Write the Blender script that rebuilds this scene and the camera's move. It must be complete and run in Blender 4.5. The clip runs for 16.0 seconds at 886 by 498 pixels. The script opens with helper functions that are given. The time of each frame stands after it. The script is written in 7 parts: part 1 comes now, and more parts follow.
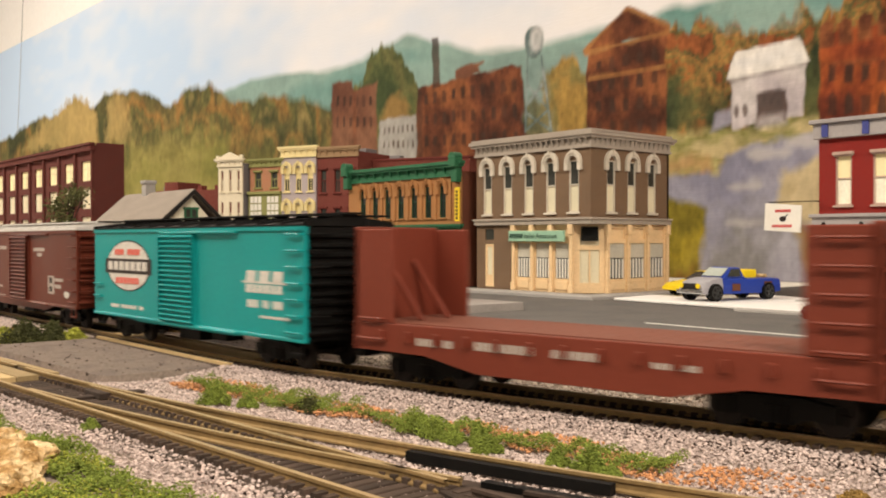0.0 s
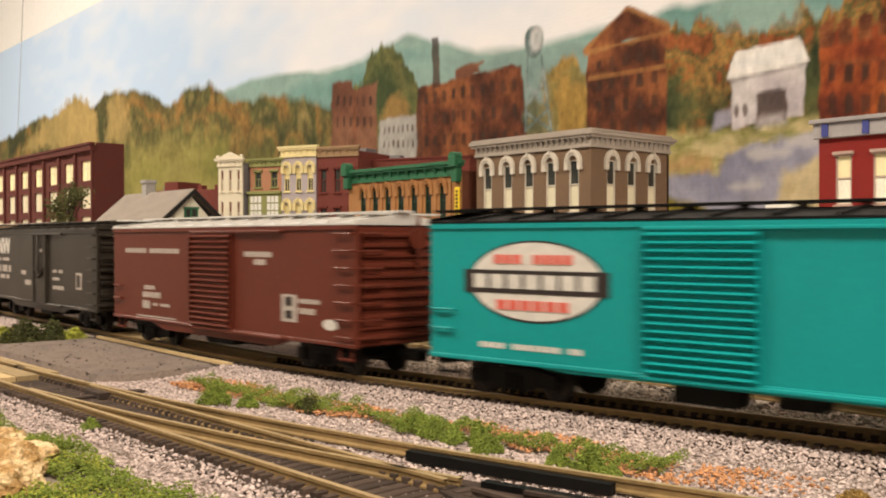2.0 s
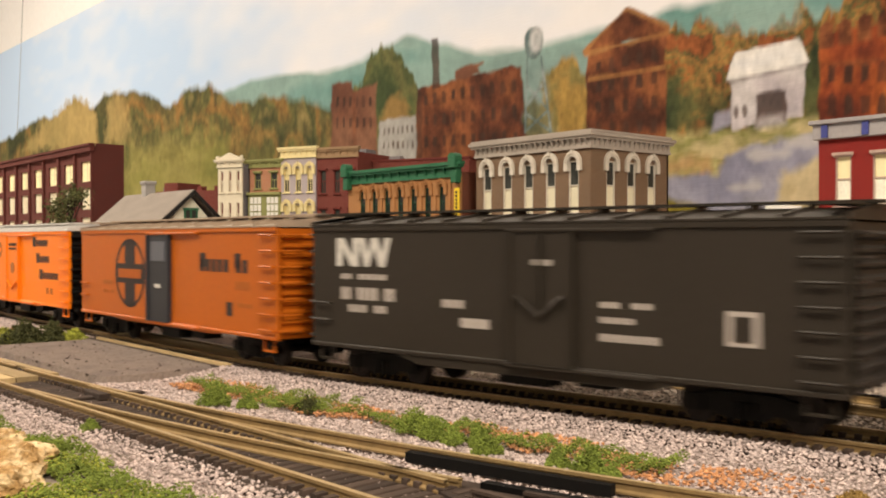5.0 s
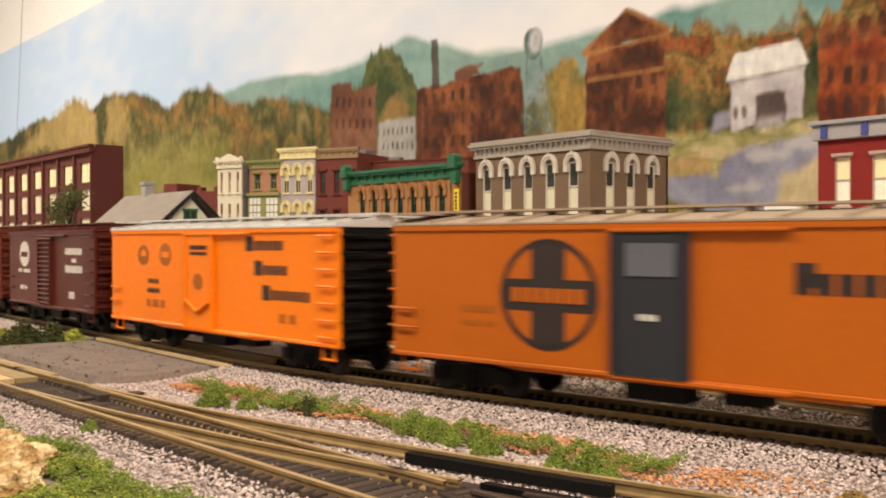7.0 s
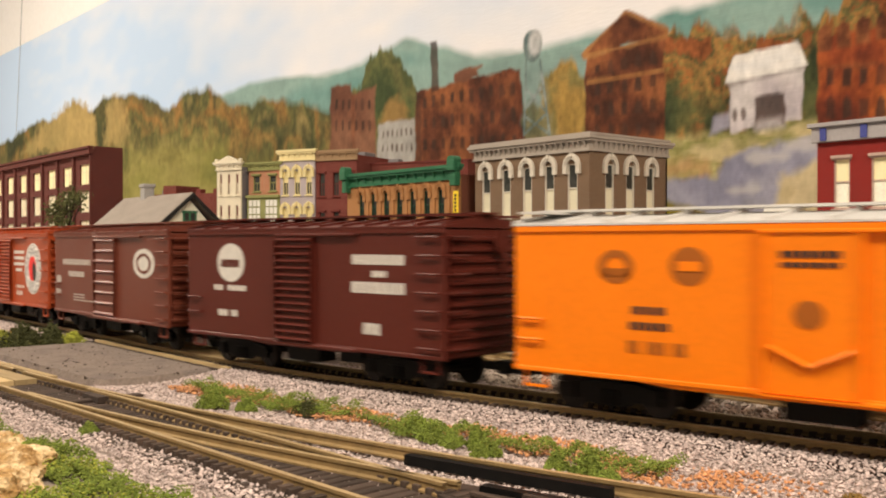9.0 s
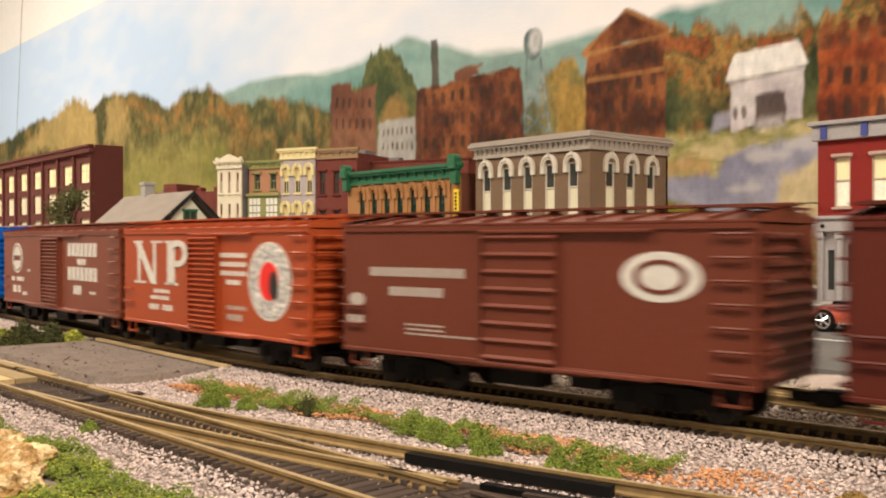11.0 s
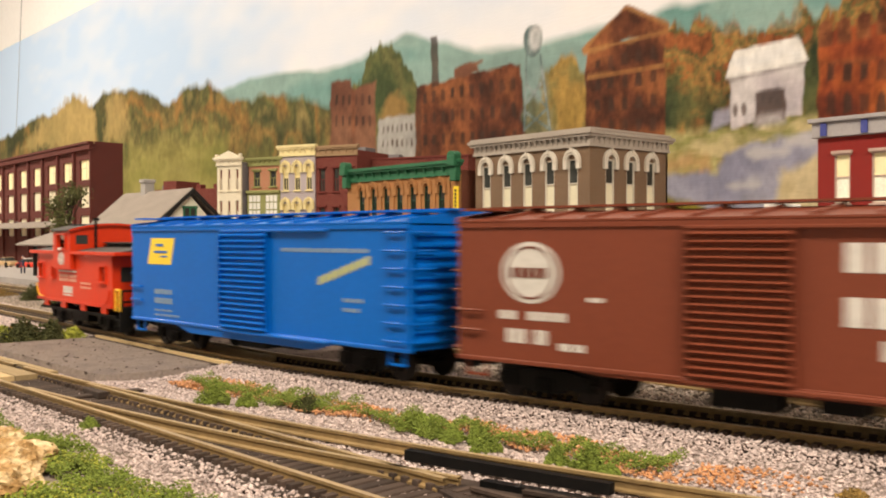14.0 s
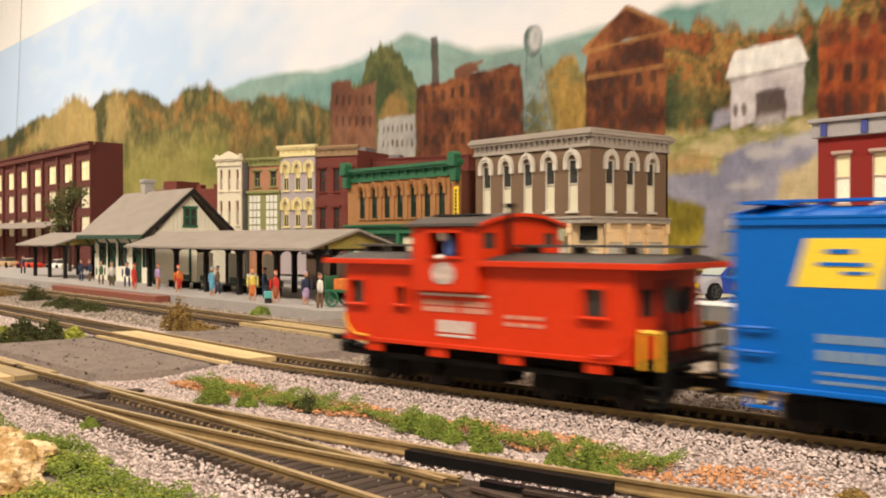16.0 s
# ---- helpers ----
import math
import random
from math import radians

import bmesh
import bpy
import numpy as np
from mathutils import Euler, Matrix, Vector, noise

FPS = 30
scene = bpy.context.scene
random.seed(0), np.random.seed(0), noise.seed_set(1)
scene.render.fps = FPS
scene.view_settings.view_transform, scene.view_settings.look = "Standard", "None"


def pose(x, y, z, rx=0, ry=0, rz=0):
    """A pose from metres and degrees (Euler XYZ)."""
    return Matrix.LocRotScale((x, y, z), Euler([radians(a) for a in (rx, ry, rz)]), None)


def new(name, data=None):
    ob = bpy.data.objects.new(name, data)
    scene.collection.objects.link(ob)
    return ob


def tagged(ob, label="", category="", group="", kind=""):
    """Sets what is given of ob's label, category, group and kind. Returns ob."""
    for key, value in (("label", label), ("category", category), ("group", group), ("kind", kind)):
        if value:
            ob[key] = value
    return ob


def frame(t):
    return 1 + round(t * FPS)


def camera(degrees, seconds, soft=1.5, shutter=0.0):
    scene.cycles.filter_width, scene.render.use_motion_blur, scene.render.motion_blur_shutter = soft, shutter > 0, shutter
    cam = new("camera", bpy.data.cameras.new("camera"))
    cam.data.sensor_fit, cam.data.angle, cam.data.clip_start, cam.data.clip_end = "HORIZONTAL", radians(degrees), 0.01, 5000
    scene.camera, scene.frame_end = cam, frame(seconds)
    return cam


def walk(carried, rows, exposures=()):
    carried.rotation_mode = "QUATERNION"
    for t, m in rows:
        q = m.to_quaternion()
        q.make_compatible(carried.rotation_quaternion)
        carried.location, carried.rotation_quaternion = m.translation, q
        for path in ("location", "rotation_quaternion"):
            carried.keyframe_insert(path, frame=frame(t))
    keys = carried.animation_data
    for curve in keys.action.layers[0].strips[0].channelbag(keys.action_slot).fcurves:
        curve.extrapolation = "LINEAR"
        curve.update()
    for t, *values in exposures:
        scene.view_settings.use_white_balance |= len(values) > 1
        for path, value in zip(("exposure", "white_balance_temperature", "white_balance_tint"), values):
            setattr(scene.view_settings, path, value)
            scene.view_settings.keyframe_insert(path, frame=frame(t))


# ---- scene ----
# ---------------------------------------------------------------- camera
cam = camera(50.04, 16.0, soft=2.0, shutter=0.85)
SWAY = ((0, 0, 0), (0.5, 0, 1), (1, 0, .5), (1.5, 0, 0), (2, 0, -.5), (2.5, 0, .5), (3, 0, 1), (3.5, 0, 2), (4, 0, -.3), (5, -.5, 1.2),
        (6.5, -1.3, 3.5), (7, -1.3, 2.7), (7.5, -1.4, 2.6), (8, -1.5, 5.4), (8.5, -1.6, 5.8), (9, -2.4, 6.2), (10, -2.2, 4.8),
        (11.5, -1.6, 2), (12, -1.6, .4), (12.5, -1.7, -.4), (13, -1.8, -2.2), (13.5, -2, -1.8), (14, -2, -2), (14.5, -2.1, -2.5),
        (15, -2.2, -3.4), (15.5, -2.2, -2.8), (16, -1.7, -1.7))
EYE = (0.0, 0.0, 0.046)
HEAD = 49.72          # heading to the west of north, degrees
TILT = 89.42
walk(cam, [(t, pose(*EYE, TILT + v * .0341, 0, HEAD + u * .0341)) for t, u, v in SWAY],
     ((0, -.38), (9.2, -.38), (11.5, -.27), (16, -.27)))

# ---------------------------------------------------------------- light
world = bpy.data.worlds.new("room")
scene.world = world
world.use_nodes = True
world.node_tree.nodes["Background"].inputs[0].default_value = (1.0, .92, .82, 1)
world.node_tree.nodes["Background"].inputs[1].default_value = 0.13


def ceiling_lamp(x, y, z, lx, ly, watts):
    lamp = bpy.data.lights.new("tube_light", "AREA")
    lamp.shape, lamp.size, lamp.size_y, lamp.energy, lamp.color = "RECTANGLE", lx, ly, watts, (1.0, .885, .735)
    ob = new("tube_light", lamp)
    ob.matrix_world = pose(x, y, z)
    return ob


LAMPS = ((-.95, -.60, 1.22, 1.2, .25, 37), (1.20, -.30, 1.22, 1.2, .25, 66), (-2.5, -.35, 1.22, 1.2, .25, 50))
for spec in LAMPS:
    ceiling_lamp(*spec)


# ---------------------------------------------------------------- materials
def material(name, color, rough=.6, metal=0.0, vary=.18, scale=60, bump=.15, fine=600, second=None, mix=(.45, .62), spec=.25, stretch=(1, 1, 1),
             random_by=None, grime=0.0):
    """A surface with broad and fine variation; second: a colour that breaks through in patches."""
    m = bpy.data.materials.new(name)
    m.use_nodes = True
    nt = m.node_tree
    nodes, links = nt.nodes, nt.links
    bs = nodes["Principled BSDF"]
    bs.inputs["Roughness"].default_value, bs.inputs["Metallic"].default_value = rough, metal
    bs.inputs["Specular IOR Level"].default_value = spec
    co = nodes.new("ShaderNodeTexCoord")
    mp = nodes.new("ShaderNodeMapping")
    mp.inputs["Scale"].default_value = stretch
    links.new(co.outputs["Object"], mp.inputs[0])

    def noise_tex(s, detail=4):
        n = nodes.new("ShaderNodeTexNoise")
        n.inputs["Scale"].default_value, n.inputs["Detail"].default_value = s, detail
        links.new(mp.outputs[0], n.inputs["Vector"])
        return n
    broad, small = noise_tex(scale), noise_tex(fine, 3)
    out = None
    base = nodes.new("ShaderNodeRGB")
    base.outputs[0].default_value = (*color, 1)
    out = base.outputs[0]
    if second:
        ramp = nodes.new("ShaderNodeMapRange")
        ramp.inputs[1].default_value, ramp.inputs[2].default_value = mix
        links.new(broad.outputs[0], ramp.inputs[0])
        mx = nodes.new("ShaderNodeMix")
        mx.data_type = "RGBA"
        mx.inputs[7].default_value = (*second, 1)
        links.new(ramp.outputs[0], mx.inputs[0])
        links.new(out, mx.inputs[6])
        out = mx.outputs[2]
    add = nodes.new("ShaderNodeMath")
    add.operation = "ADD"
    links.new(broad.outputs[0], add.inputs[0])
    links.new(small.outputs[0], add.inputs[1])
    val = nodes.new("ShaderNodeMapRange")
    val.inputs[1].default_value, val.inputs[2].default_value = .6, 1.4
    val.inputs[3].default_value, val.inputs[4].default_value = 1 - vary, 1 + vary
    links.new(add.outputs[0], val.inputs[0])
    last = val.outputs[0]
    if random_by:
        src = nodes.new("ShaderNodeObjectInfo" if random_by == "object" else "ShaderNodeNewGeometry")
        rr = nodes.new("ShaderNodeMapRange")
        rr.inputs[3].default_value, rr.inputs[4].default_value = .62, 1.3
        links.new(src.outputs["Random" if random_by == "object" else "Random Per Island"], rr.inputs[0])
        mul = nodes.new("ShaderNodeMath")
        mul.operation = "MULTIPLY"
        links.new(last, mul.inputs[0])
        links.new(rr.outputs[0], mul.inputs[1])
        last = mul.outputs[0]
    sc = nodes.new("ShaderNodeVectorMath")
    sc.operation = "SCALE"
    links.new(out, sc.inputs[0])
    links.new(last, sc.inputs["Scale"])
    links.new(sc.outputs[0], bs.inputs["Base Color"])
    rg = nodes.new("ShaderNodeMapRange")
    rg.inputs[3].default_value, rg.inputs[4].default_value = max(.05, rough - .12), min(1, rough + .12)
    links.new(broad.outputs[0], rg.inputs[0])
    links.new(rg.outputs[0], bs.inputs["Roughness"])
    if bump:
        bp = nodes.new("ShaderNodeBump")
        bp.inputs["Strength"].default_value, bp.inputs["Distance"].default_value = bump, .0006
        links.new(small.outputs[0], bp.inputs["Height"])
        links.new(bp.outputs[0], bs.inputs["Normal"])
    return m


def brick_material(name, color, mortar, w=.0024, h=.0009, **more):
    """Plain fine courses for walls whose bricks are hair-fine."""
    m = material(name, color, **more)
    nt = m.node_tree
    bs = nt.nodes["Principled BSDF"]
    co = nt.nodes.new("ShaderNodeTexCoord")
    sp = nt.nodes.new("ShaderNodeSeparateXYZ")
    cb = nt.nodes.new("ShaderNodeCombineXYZ")
    ad = nt.nodes.new("ShaderNodeMath")
    br = nt.nodes.new("ShaderNodeTexBrick")
    nt.links.new(co.outputs["Object"], sp.inputs[0])
    nt.links.new(sp.outputs[0], ad.inputs[0])
    nt.links.new(sp.outputs[1], ad.inputs[1])
    nt.links.new(ad.outputs[0], cb.inputs[0])
    nt.links.new(sp.outputs[2], cb.inputs[1])
    nt.links.new(cb.outputs[0], br.inputs["Vector"])
    br.inputs["Scale"].default_value, br.inputs["Brick Width"].default_value = 1, w
    br.inputs["Row Height"].default_value, br.inputs["Mortar Size"].default_value = h, .00011
    old = bs.inputs["Base Color"].links[0].from_socket
    mx = nt.nodes.new("ShaderNodeMix")
    mx.data_type = "RGBA"
    mx.inputs[7].default_value = (*mortar, 1)
    nt.links.new(br.outputs["Fac"], mx.inputs[0])
    nt.links.new(old, mx.inputs[6])
    nt.links.new(mx.outputs[2], bs.inputs["Base Color"])
    return m


M_BLACK = material("black_plastic", (.0055, .005, .0046), .6, vary=.3, spec=.14)
M_DARK = material("dark_interior", (.02, .017, .015), .9)
M_STEEL = material("weathered_rail", (.30, .20, .088), .5, .1, vary=.22, scale=60, second=(.21, .14, .062))
M_RAILTOP = material("worn_railhead", (.40, .29, .15), .42, .2, vary=.2, scale=60)
M_TIE = material("creosoted_tie", (.060, .040, .030), .85, vary=.4, scale=200, random_by="object", stretch=(1, .2, 1))
M_GRAVEL = material("pink_gravel", (.52, .42, .385), .9, vary=.2, scale=300, random_by="island")
M_GRAVELD = material("grey_brown_gravel", (.33, .27, .22), .9, vary=.25, scale=300, random_by="island")
M_ORANGE = material("rust_gravel", (.55, .27, .125), .9, vary=.25, scale=300, random_by="island")
M_TURF = material("green_turf", (.185, .235, .040), .95, vary=.35, scale=150, random_by="island")
M_TURFY = material("olive_turf", (.30, .31, .045), .95, vary=.35, scale=150, random_by="island")
M_TURFD = material("dark_turf", (.065, .068, .022), .95, vary=.35, scale=150, random_by="island")
M_STRAW = material("dry_brush", (.24, .15, .045), .95, vary=.35, scale=150, random_by="island")
M_ASPHALT = material("asphalt", (.135, .125, .118), .88, vary=.22, scale=25, fine=1400, bump=.4, second=(.105, .10, .096))
M_PLANK = material("bare_plank", (.50, .36, .18), .75, vary=.2, scale=80, stretch=(.15, 1, 1), random_by="object")
M_WHITE = material("white_paint", (.80, .77, .70), .55, vary=.06)
M_CONC = material("concrete", (.36, .34, .32), .85, vary=.15, scale=50, fine=900, bump=.3)
M_ROCK = material("tan_rock", (.42, .25, .095), .95, vary=.5, scale=200, fine=1500, bump=1.0, second=(.66, .50, .29))
M_GLASS = material("dim_pane", (.04, .042, .036), .15, spec=.35, vary=.1)


# ---------------------------------------------------------------- mesh helpers
def box(bm, x0, x1, y0, y1, z0, z1):
    vs = [bm.verts.new((x, y, z)) for x in (x0, x1) for y in (y0, y1) for z in (z0, z1)]
    for q in ((0, 1, 3, 2), (4, 6, 7, 5), (0, 4, 5, 1), (2, 3, 7, 6), (0, 2, 6, 4), (1, 5, 7, 3)):
        bm.faces.new([vs[i] for i in q])
    return vs


def soften(bm, r=.0003, seg=1):
    bmesh.ops.bevel(bm, geom=list(bm.edges), offset=r, segments=seg, affect="EDGES", clamp_overlap=True)
    return bm


def prism(bm, pts, d0, d1, axis="y"):
    """A closed outline of (a, b) pairs, drawn out from d0 to d1 along an axis."""
    def at(a, b, d):
        return {"y": (a, d, b), "x": (d, a, b), "z": (a, b, d)}[axis]
    lo = [bm.verts.new(at(a, b, d0)) for a, b in pts]
    hi = [bm.verts.new(at(a, b, d1)) for a, b in pts]
    n = len(pts)
    bm.faces.new(lo)
    bm.faces.new(hi[::-1])
    for i in range(n):
        bm.faces.new((lo[i], lo[(i + 1) % n], hi[(i + 1) % n], hi[i]))


def rod(bm, a, b, r, n=8):
    a, b = Vector(a), Vector(b)
    q = (b - a).to_track_quat("Z", "Y").to_matrix()
    rings = [[bm.verts.new(p + q @ Vector((r * math.cos(k * math.tau / n), r * math.sin(k * math.tau / n), 0))) for k in range(n)] for p in (a, b)]
    for k in range(n):
        bm.faces.new((rings[0][k], rings[0][(k + 1) % n], rings[1][(k + 1) % n], rings[1][k]))
    bm.faces.new(rings[0][::-1])
    bm.faces.new(rings[1])


def disc(cx, cz, rx, rz, n=28, a0=0, a1=math.tau):
    full = abs(a1 - a0 - math.tau) < 1e-6
    return [(cx + rx * math.cos(a0 + (a1 - a0) * k / (n if full else n - 1)), cz + rz * math.sin(a0 + (a1 - a0) * k / (n if full else n - 1))) for k in range(n)]


def mesh_of(name, bm, mat):
    bmesh.ops.recalc_face_normals(bm, faces=list(bm.faces))
    me = bpy.data.meshes.new(name)
    bm.to_mesh(me)
    bm.free()
    me.materials.append(mat)
    return me


def part(name, bm, mat, parent=None, label=""):
    ob = new(name, mesh_of(name, bm, mat) if isinstance(bm, bmesh.types.BMesh) else bm)
    ob.parent = parent
    return tagged(ob, label)


def thing(name, m, label, category, group="", kind=""):
    ob = new(name)
    ob.empty_display_size = .01
    ob.matrix_basis = m
    return tagged(ob, label, category, group, kind)


def boxes(*specs, soft=0.0):
    bm = bmesh.new()
    for s in specs:
        box(bm, *s)
    return soften(bm, soft) if soft else bm


def solid(pts, d0, d1, axis="y"):
    bm = bmesh.new()
    prism(bm, pts, d0, d1, axis)
    return bm


def bars(text, x, z, h, w, y0, y1, slant=0.0):
    """Lettering too small to read, as a row of plain blocks; blanks part the words."""
    bm = bmesh.new()
    step = w / len(text)
    for i, c in enumerate(text):
        if c != " ":
            a, b = x + i * step, x + (i + .76) * step
            prism(bm, [(a, z), (b, z), (b + slant, z + h), (a + slant, z + h)], y0, y1)
    return bm


def words(text, size, m, mat, parent, name="lettering"):
    cu = bpy.data.curves.new("lettering", "FONT")
    cu.body, cu.size, cu.extrude = text, size, .0001
    tmp = bpy.data.objects.new("lettering", cu)
    scene.collection.objects.link(tmp)
    bpy.context.view_layer.update()
    me = bpy.data.meshes.new_from_object(tmp.evaluated_get(bpy.context.evaluated_depsgraph_get()))
    bpy.data.objects.remove(tmp)
    me.materials.clear()
    me.materials.append(mat)
    ob = new(name, me)
    ob.parent = parent
    ob.matrix_basis = m
    return ob


def chips(name, places, mat, size, label, category, flat=.7, seed=1):
    """Loose grains or tufts: many small irregular lumps, one object that nobody would count."""
    rng = np.random.default_rng(seed)
    base = np.array([(1, 0, 0), (-1, 0, 0), (0, 1, 0), (0, -1, 0), (0, 0, 1), (0, 0, -1)], float)
    tri = np.array([(0, 2, 4), (2, 1, 4), (1, 3, 4), (3, 0, 4), (2, 0, 5), (1, 2, 5), (3, 1, 5), (0, 3, 5)])
    p = np.asarray(places, float)
    n = len(p)
    s = size * rng.uniform(.55, 1.35, (n, 1, 1)) * rng.uniform(.6, 1.2, (n, 6, 1))
    v = base[None] * s * np.array([1, 1, flat])
    a = rng.uniform(0, math.tau, n)
    b = rng.uniform(-.7, .7, n)
    ca, sa, cb_, sb = np.cos(a)[:, None], np.sin(a)[:, None], np.cos(b)[:, None], np.sin(b)[:, None]
    x, y, z = v[..., 0], v[..., 1], v[..., 2]
    y, z = y * cb_ - z * sb, y * sb + z * cb_
    x, y = x * ca - y * sa, x * sa + y * ca
    v = np.stack((x, y, z), -1) + p[:, None, :]
    f = (tri[None] + 6 * np.arange(n)[:, None, None]).reshape(-1, 3)
    me = bpy.data.meshes.new(name)
    me.from_pydata(v.reshape(-1, 3).tolist(), [], f.tolist())
    me.materials.append(mat)
    return tagged(new(name, me), label, category, kind="stuff")


def paint(name, color, rough=.42):
    return material(name, color, rough, vary=.10, scale=30, fine=900, bump=.06, spec=.20)


M_LETTER = material("white_lettering", (.60, .57, .52), .6, vary=.12, scale=300)
M_INK = material("black_lettering", (.03, .022, .02), .6, vary=.2)


# ---------------------------------------------------------------- room, table, ground
def room():
    wall = material("room_plaster", (.88, .865, .85), .9, vary=.05, scale=3, fine=60)
    floor_m = material("room_floor", (.22, .19, .16), .7, vary=.15, scale=4, fine=60)
    spots = (("wall_north", (-4.2, 3, .90, 1.0, -1.1, 1.3)), ("wall_south", (-4.2, 3, -2.7, -2.6, -1.1, 1.3)),
             ("wall_west", (-4.3, -4.2, -2.7, 1.0, -1.1, 1.3)), ("wall_east", (3, 3.1, -2.7, 1.0, -1.1, 1.3)))
    for name, s in spots:
        tagged(part(name, boxes(s), wall), "plain off-white plastered wall of the layout room", "wall", kind="structure")
    tagged(part("floor", boxes((-4.3, 3.1, -2.7, 1.0, -1.15, -1.1)), floor_m), "dull brown floor of the layout room", "floor", kind="structure")
    tagged(part("ceiling", boxes((-4.3, 3.1, -2.7, 1.0, 1.3, 1.35)), wall), "plain white ceiling of the layout room", "ceiling", kind="structure")
    for x, y, z, lx, ly, _ in LAMPS:
        f = thing("ceiling_light", pose(x, y, 1.3), "white fluorescent ceiling light with a steel tray", "ceiling light", "ceiling lights")
        part("tray", boxes((-lx / 2 - .03, lx / 2 + .03, -ly / 2 - .03, ly / 2 + .03, -.06, 0), soft=.004), M_WHITE, f)


def table():
    wood = material("table_frame", (.30, .2, .11), .6, vary=.2, scale=10, fine=120)
    t = thing("layout_table", pose(0, 0, 0), "wooden table carrying the model railway layout", "table", kind="structure")
    part("tabletop", boxes((-3.4, 2.4, -.25, .868, -.06, -.004)), wood, t)
    for x in (-3.2, -1.4, .4, 2.2):
        for y in (-.18, .80):
            part("leg", boxes((x - .04, x + .04, y - .04, y + .04, -1.1, -.06)), wood, t)


def ground():
    """One sheet of scenery base, slightly uneven off the tracks."""
    m = material("earth_base", (.42, .34, .30), .95, vary=.35, scale=30, fine=900, bump=.9, second=(.27, .22, .17))
    bm = bmesh.new()
    xs = np.concatenate((np.linspace(-3.4, -1.25, 22), np.linspace(-1.2, .1, 130), np.linspace(.2, 2.4, 22)))
    ys = np.concatenate((np.linspace(-.25, .02, 14), np.linspace(.03, .5, 60), np.linspace(.52, .868, 8)))
    grid = [[bm.verts.new((x, y, -.0012 + .0011 * noise.noise((x * 22, y * 22, 0)) + .0005 * noise.noise((x * 90, y * 90, 3)))) for y in ys] for x in xs]
    for i in range(len(xs) - 1):
        for j in range(len(ys) - 1):
            bm.faces.new((grid[i][j], grid[i + 1][j], grid[i + 1][j + 1], grid[i][j + 1]))
    return tagged(part("ground", bm, m), "brown scenery earth base of the layout", "ground", kind="structure")


# ---------------------------------------------------------------- tracks
def way(spec):
    """A centre line from a start (x, y, heading) and runs (length, turn in degrees): points every 3 mm with their headings."""
    x, y, h, runs = spec
    h = radians(h)
    pts, ds = [], .0033
    for length, turn in runs:
        n = max(1, round(length / ds))
        for _ in range(n):
            pts.append((x, y, h))
            h += radians(turn) / n / 2
            x, y = x + math.cos(h) * length / n, y + math.sin(h) * length / n
            h += radians(turn) / n / 2
    return pts


MAIN = (-2.63, .1690, 0, ((2.3, 0), (.085, 9.2), (.20, 0), (.12, -9.2), (1.7, 0)))
MAIN_PTS = way(MAIN)
MAIN_S = [0.0]
for _a, _b in zip(MAIN_PTS, MAIN_PTS[1:]):
    MAIN_S.append(MAIN_S[-1] + math.hypot(_b[0] - _a[0], _b[1] - _a[1]))


def on_main(s):
    """The place and heading s metres past the start of the bend."""
    s += 2.3
    x, y, h = (np.interp(s, MAIN_S, [p[k] for p in MAIN_PTS]) for k in range(3))
    return float(x), float(y), float(h)


RAIL = ((-.00115, 0), (.00115, 0), (.00115, .0004), (.00035, .0007), (.00035, .0017), (.0006, .0019), (.0006, .0025), (-.0006, .0025), (-.0006, .0019), (-.00035, .0017), (-.00035, .0007), (-.00115, .0004))


def rail(pts, off, z, parent, clip=None):
    bm = bmesh.new()
    last = None
    for x, y, h in pts[::2]:
        if clip and not clip[0] <= x <= clip[1]:
            continue
        ring = [bm.verts.new((x - (off + a) * math.sin(h), y + (off + a) * math.cos(h), z + b)) for a, b in RAIL]
        if last:
            for k in range(len(RAIL)):
                bm.faces.new((last[k], last[(k + 1) % len(RAIL)], ring[(k + 1) % len(RAIL)], ring[k])).material_index = k == 6
        last = ring
    ob = part("rail", bm, M_STEEL, parent, "tarnished brass-brown rail")
    ob.data.materials.append(M_RAILTOP)
    return ob


TIE_MESH = mesh_of("tie", boxes((-.00125, .00125, -.0149, .0149, -.0018, 0), soft=.0002), M_TIE)
CHAIR_MESH = mesh_of("spike", boxes((-.0008, .0008, -.0113, -.0070, 0, .0011), (-.0008, .0008, .0070, .0113, 0, .0011)), M_TIE)


def track(label, pts, z, lo, hi, rails=(-.00825, .00825), ties=True, clip=None):
    t = thing("railway_track", pose(0, 0, 0), label, "railway track", kind="structure")
    for off in rails:
        rail(pts, off, z, t, clip)
    if ties:
        rng = random.Random(5)
        due = 0
        for x, y, h in pts:
            due += .0033
            if lo < x < hi and due >= .0066:
                due -= .0066
                m = Matrix.Translation((x, y, z)) @ Matrix.Rotation(h + rng.uniform(-.03, .03), 4, "Z")
                for name, me in (("tie", TIE_MESH), ("spike", CHAIR_MESH)):
                    ob = part(name, me, None, t)
                    ob.matrix_basis = m
    return t


RAIL_Z = .0010
MAIN_Z = .0017         # the main line lies a little higher
SIDING = way((-3.2, .2480, 0, ((5.4, 0),)))
FRONT = way((-1.30, .0362, 3.15, ((2.6, 0),)))
BRANCH = way((-.33, .0896, 3.15, ((.24, 12.5), (.5, 0))))


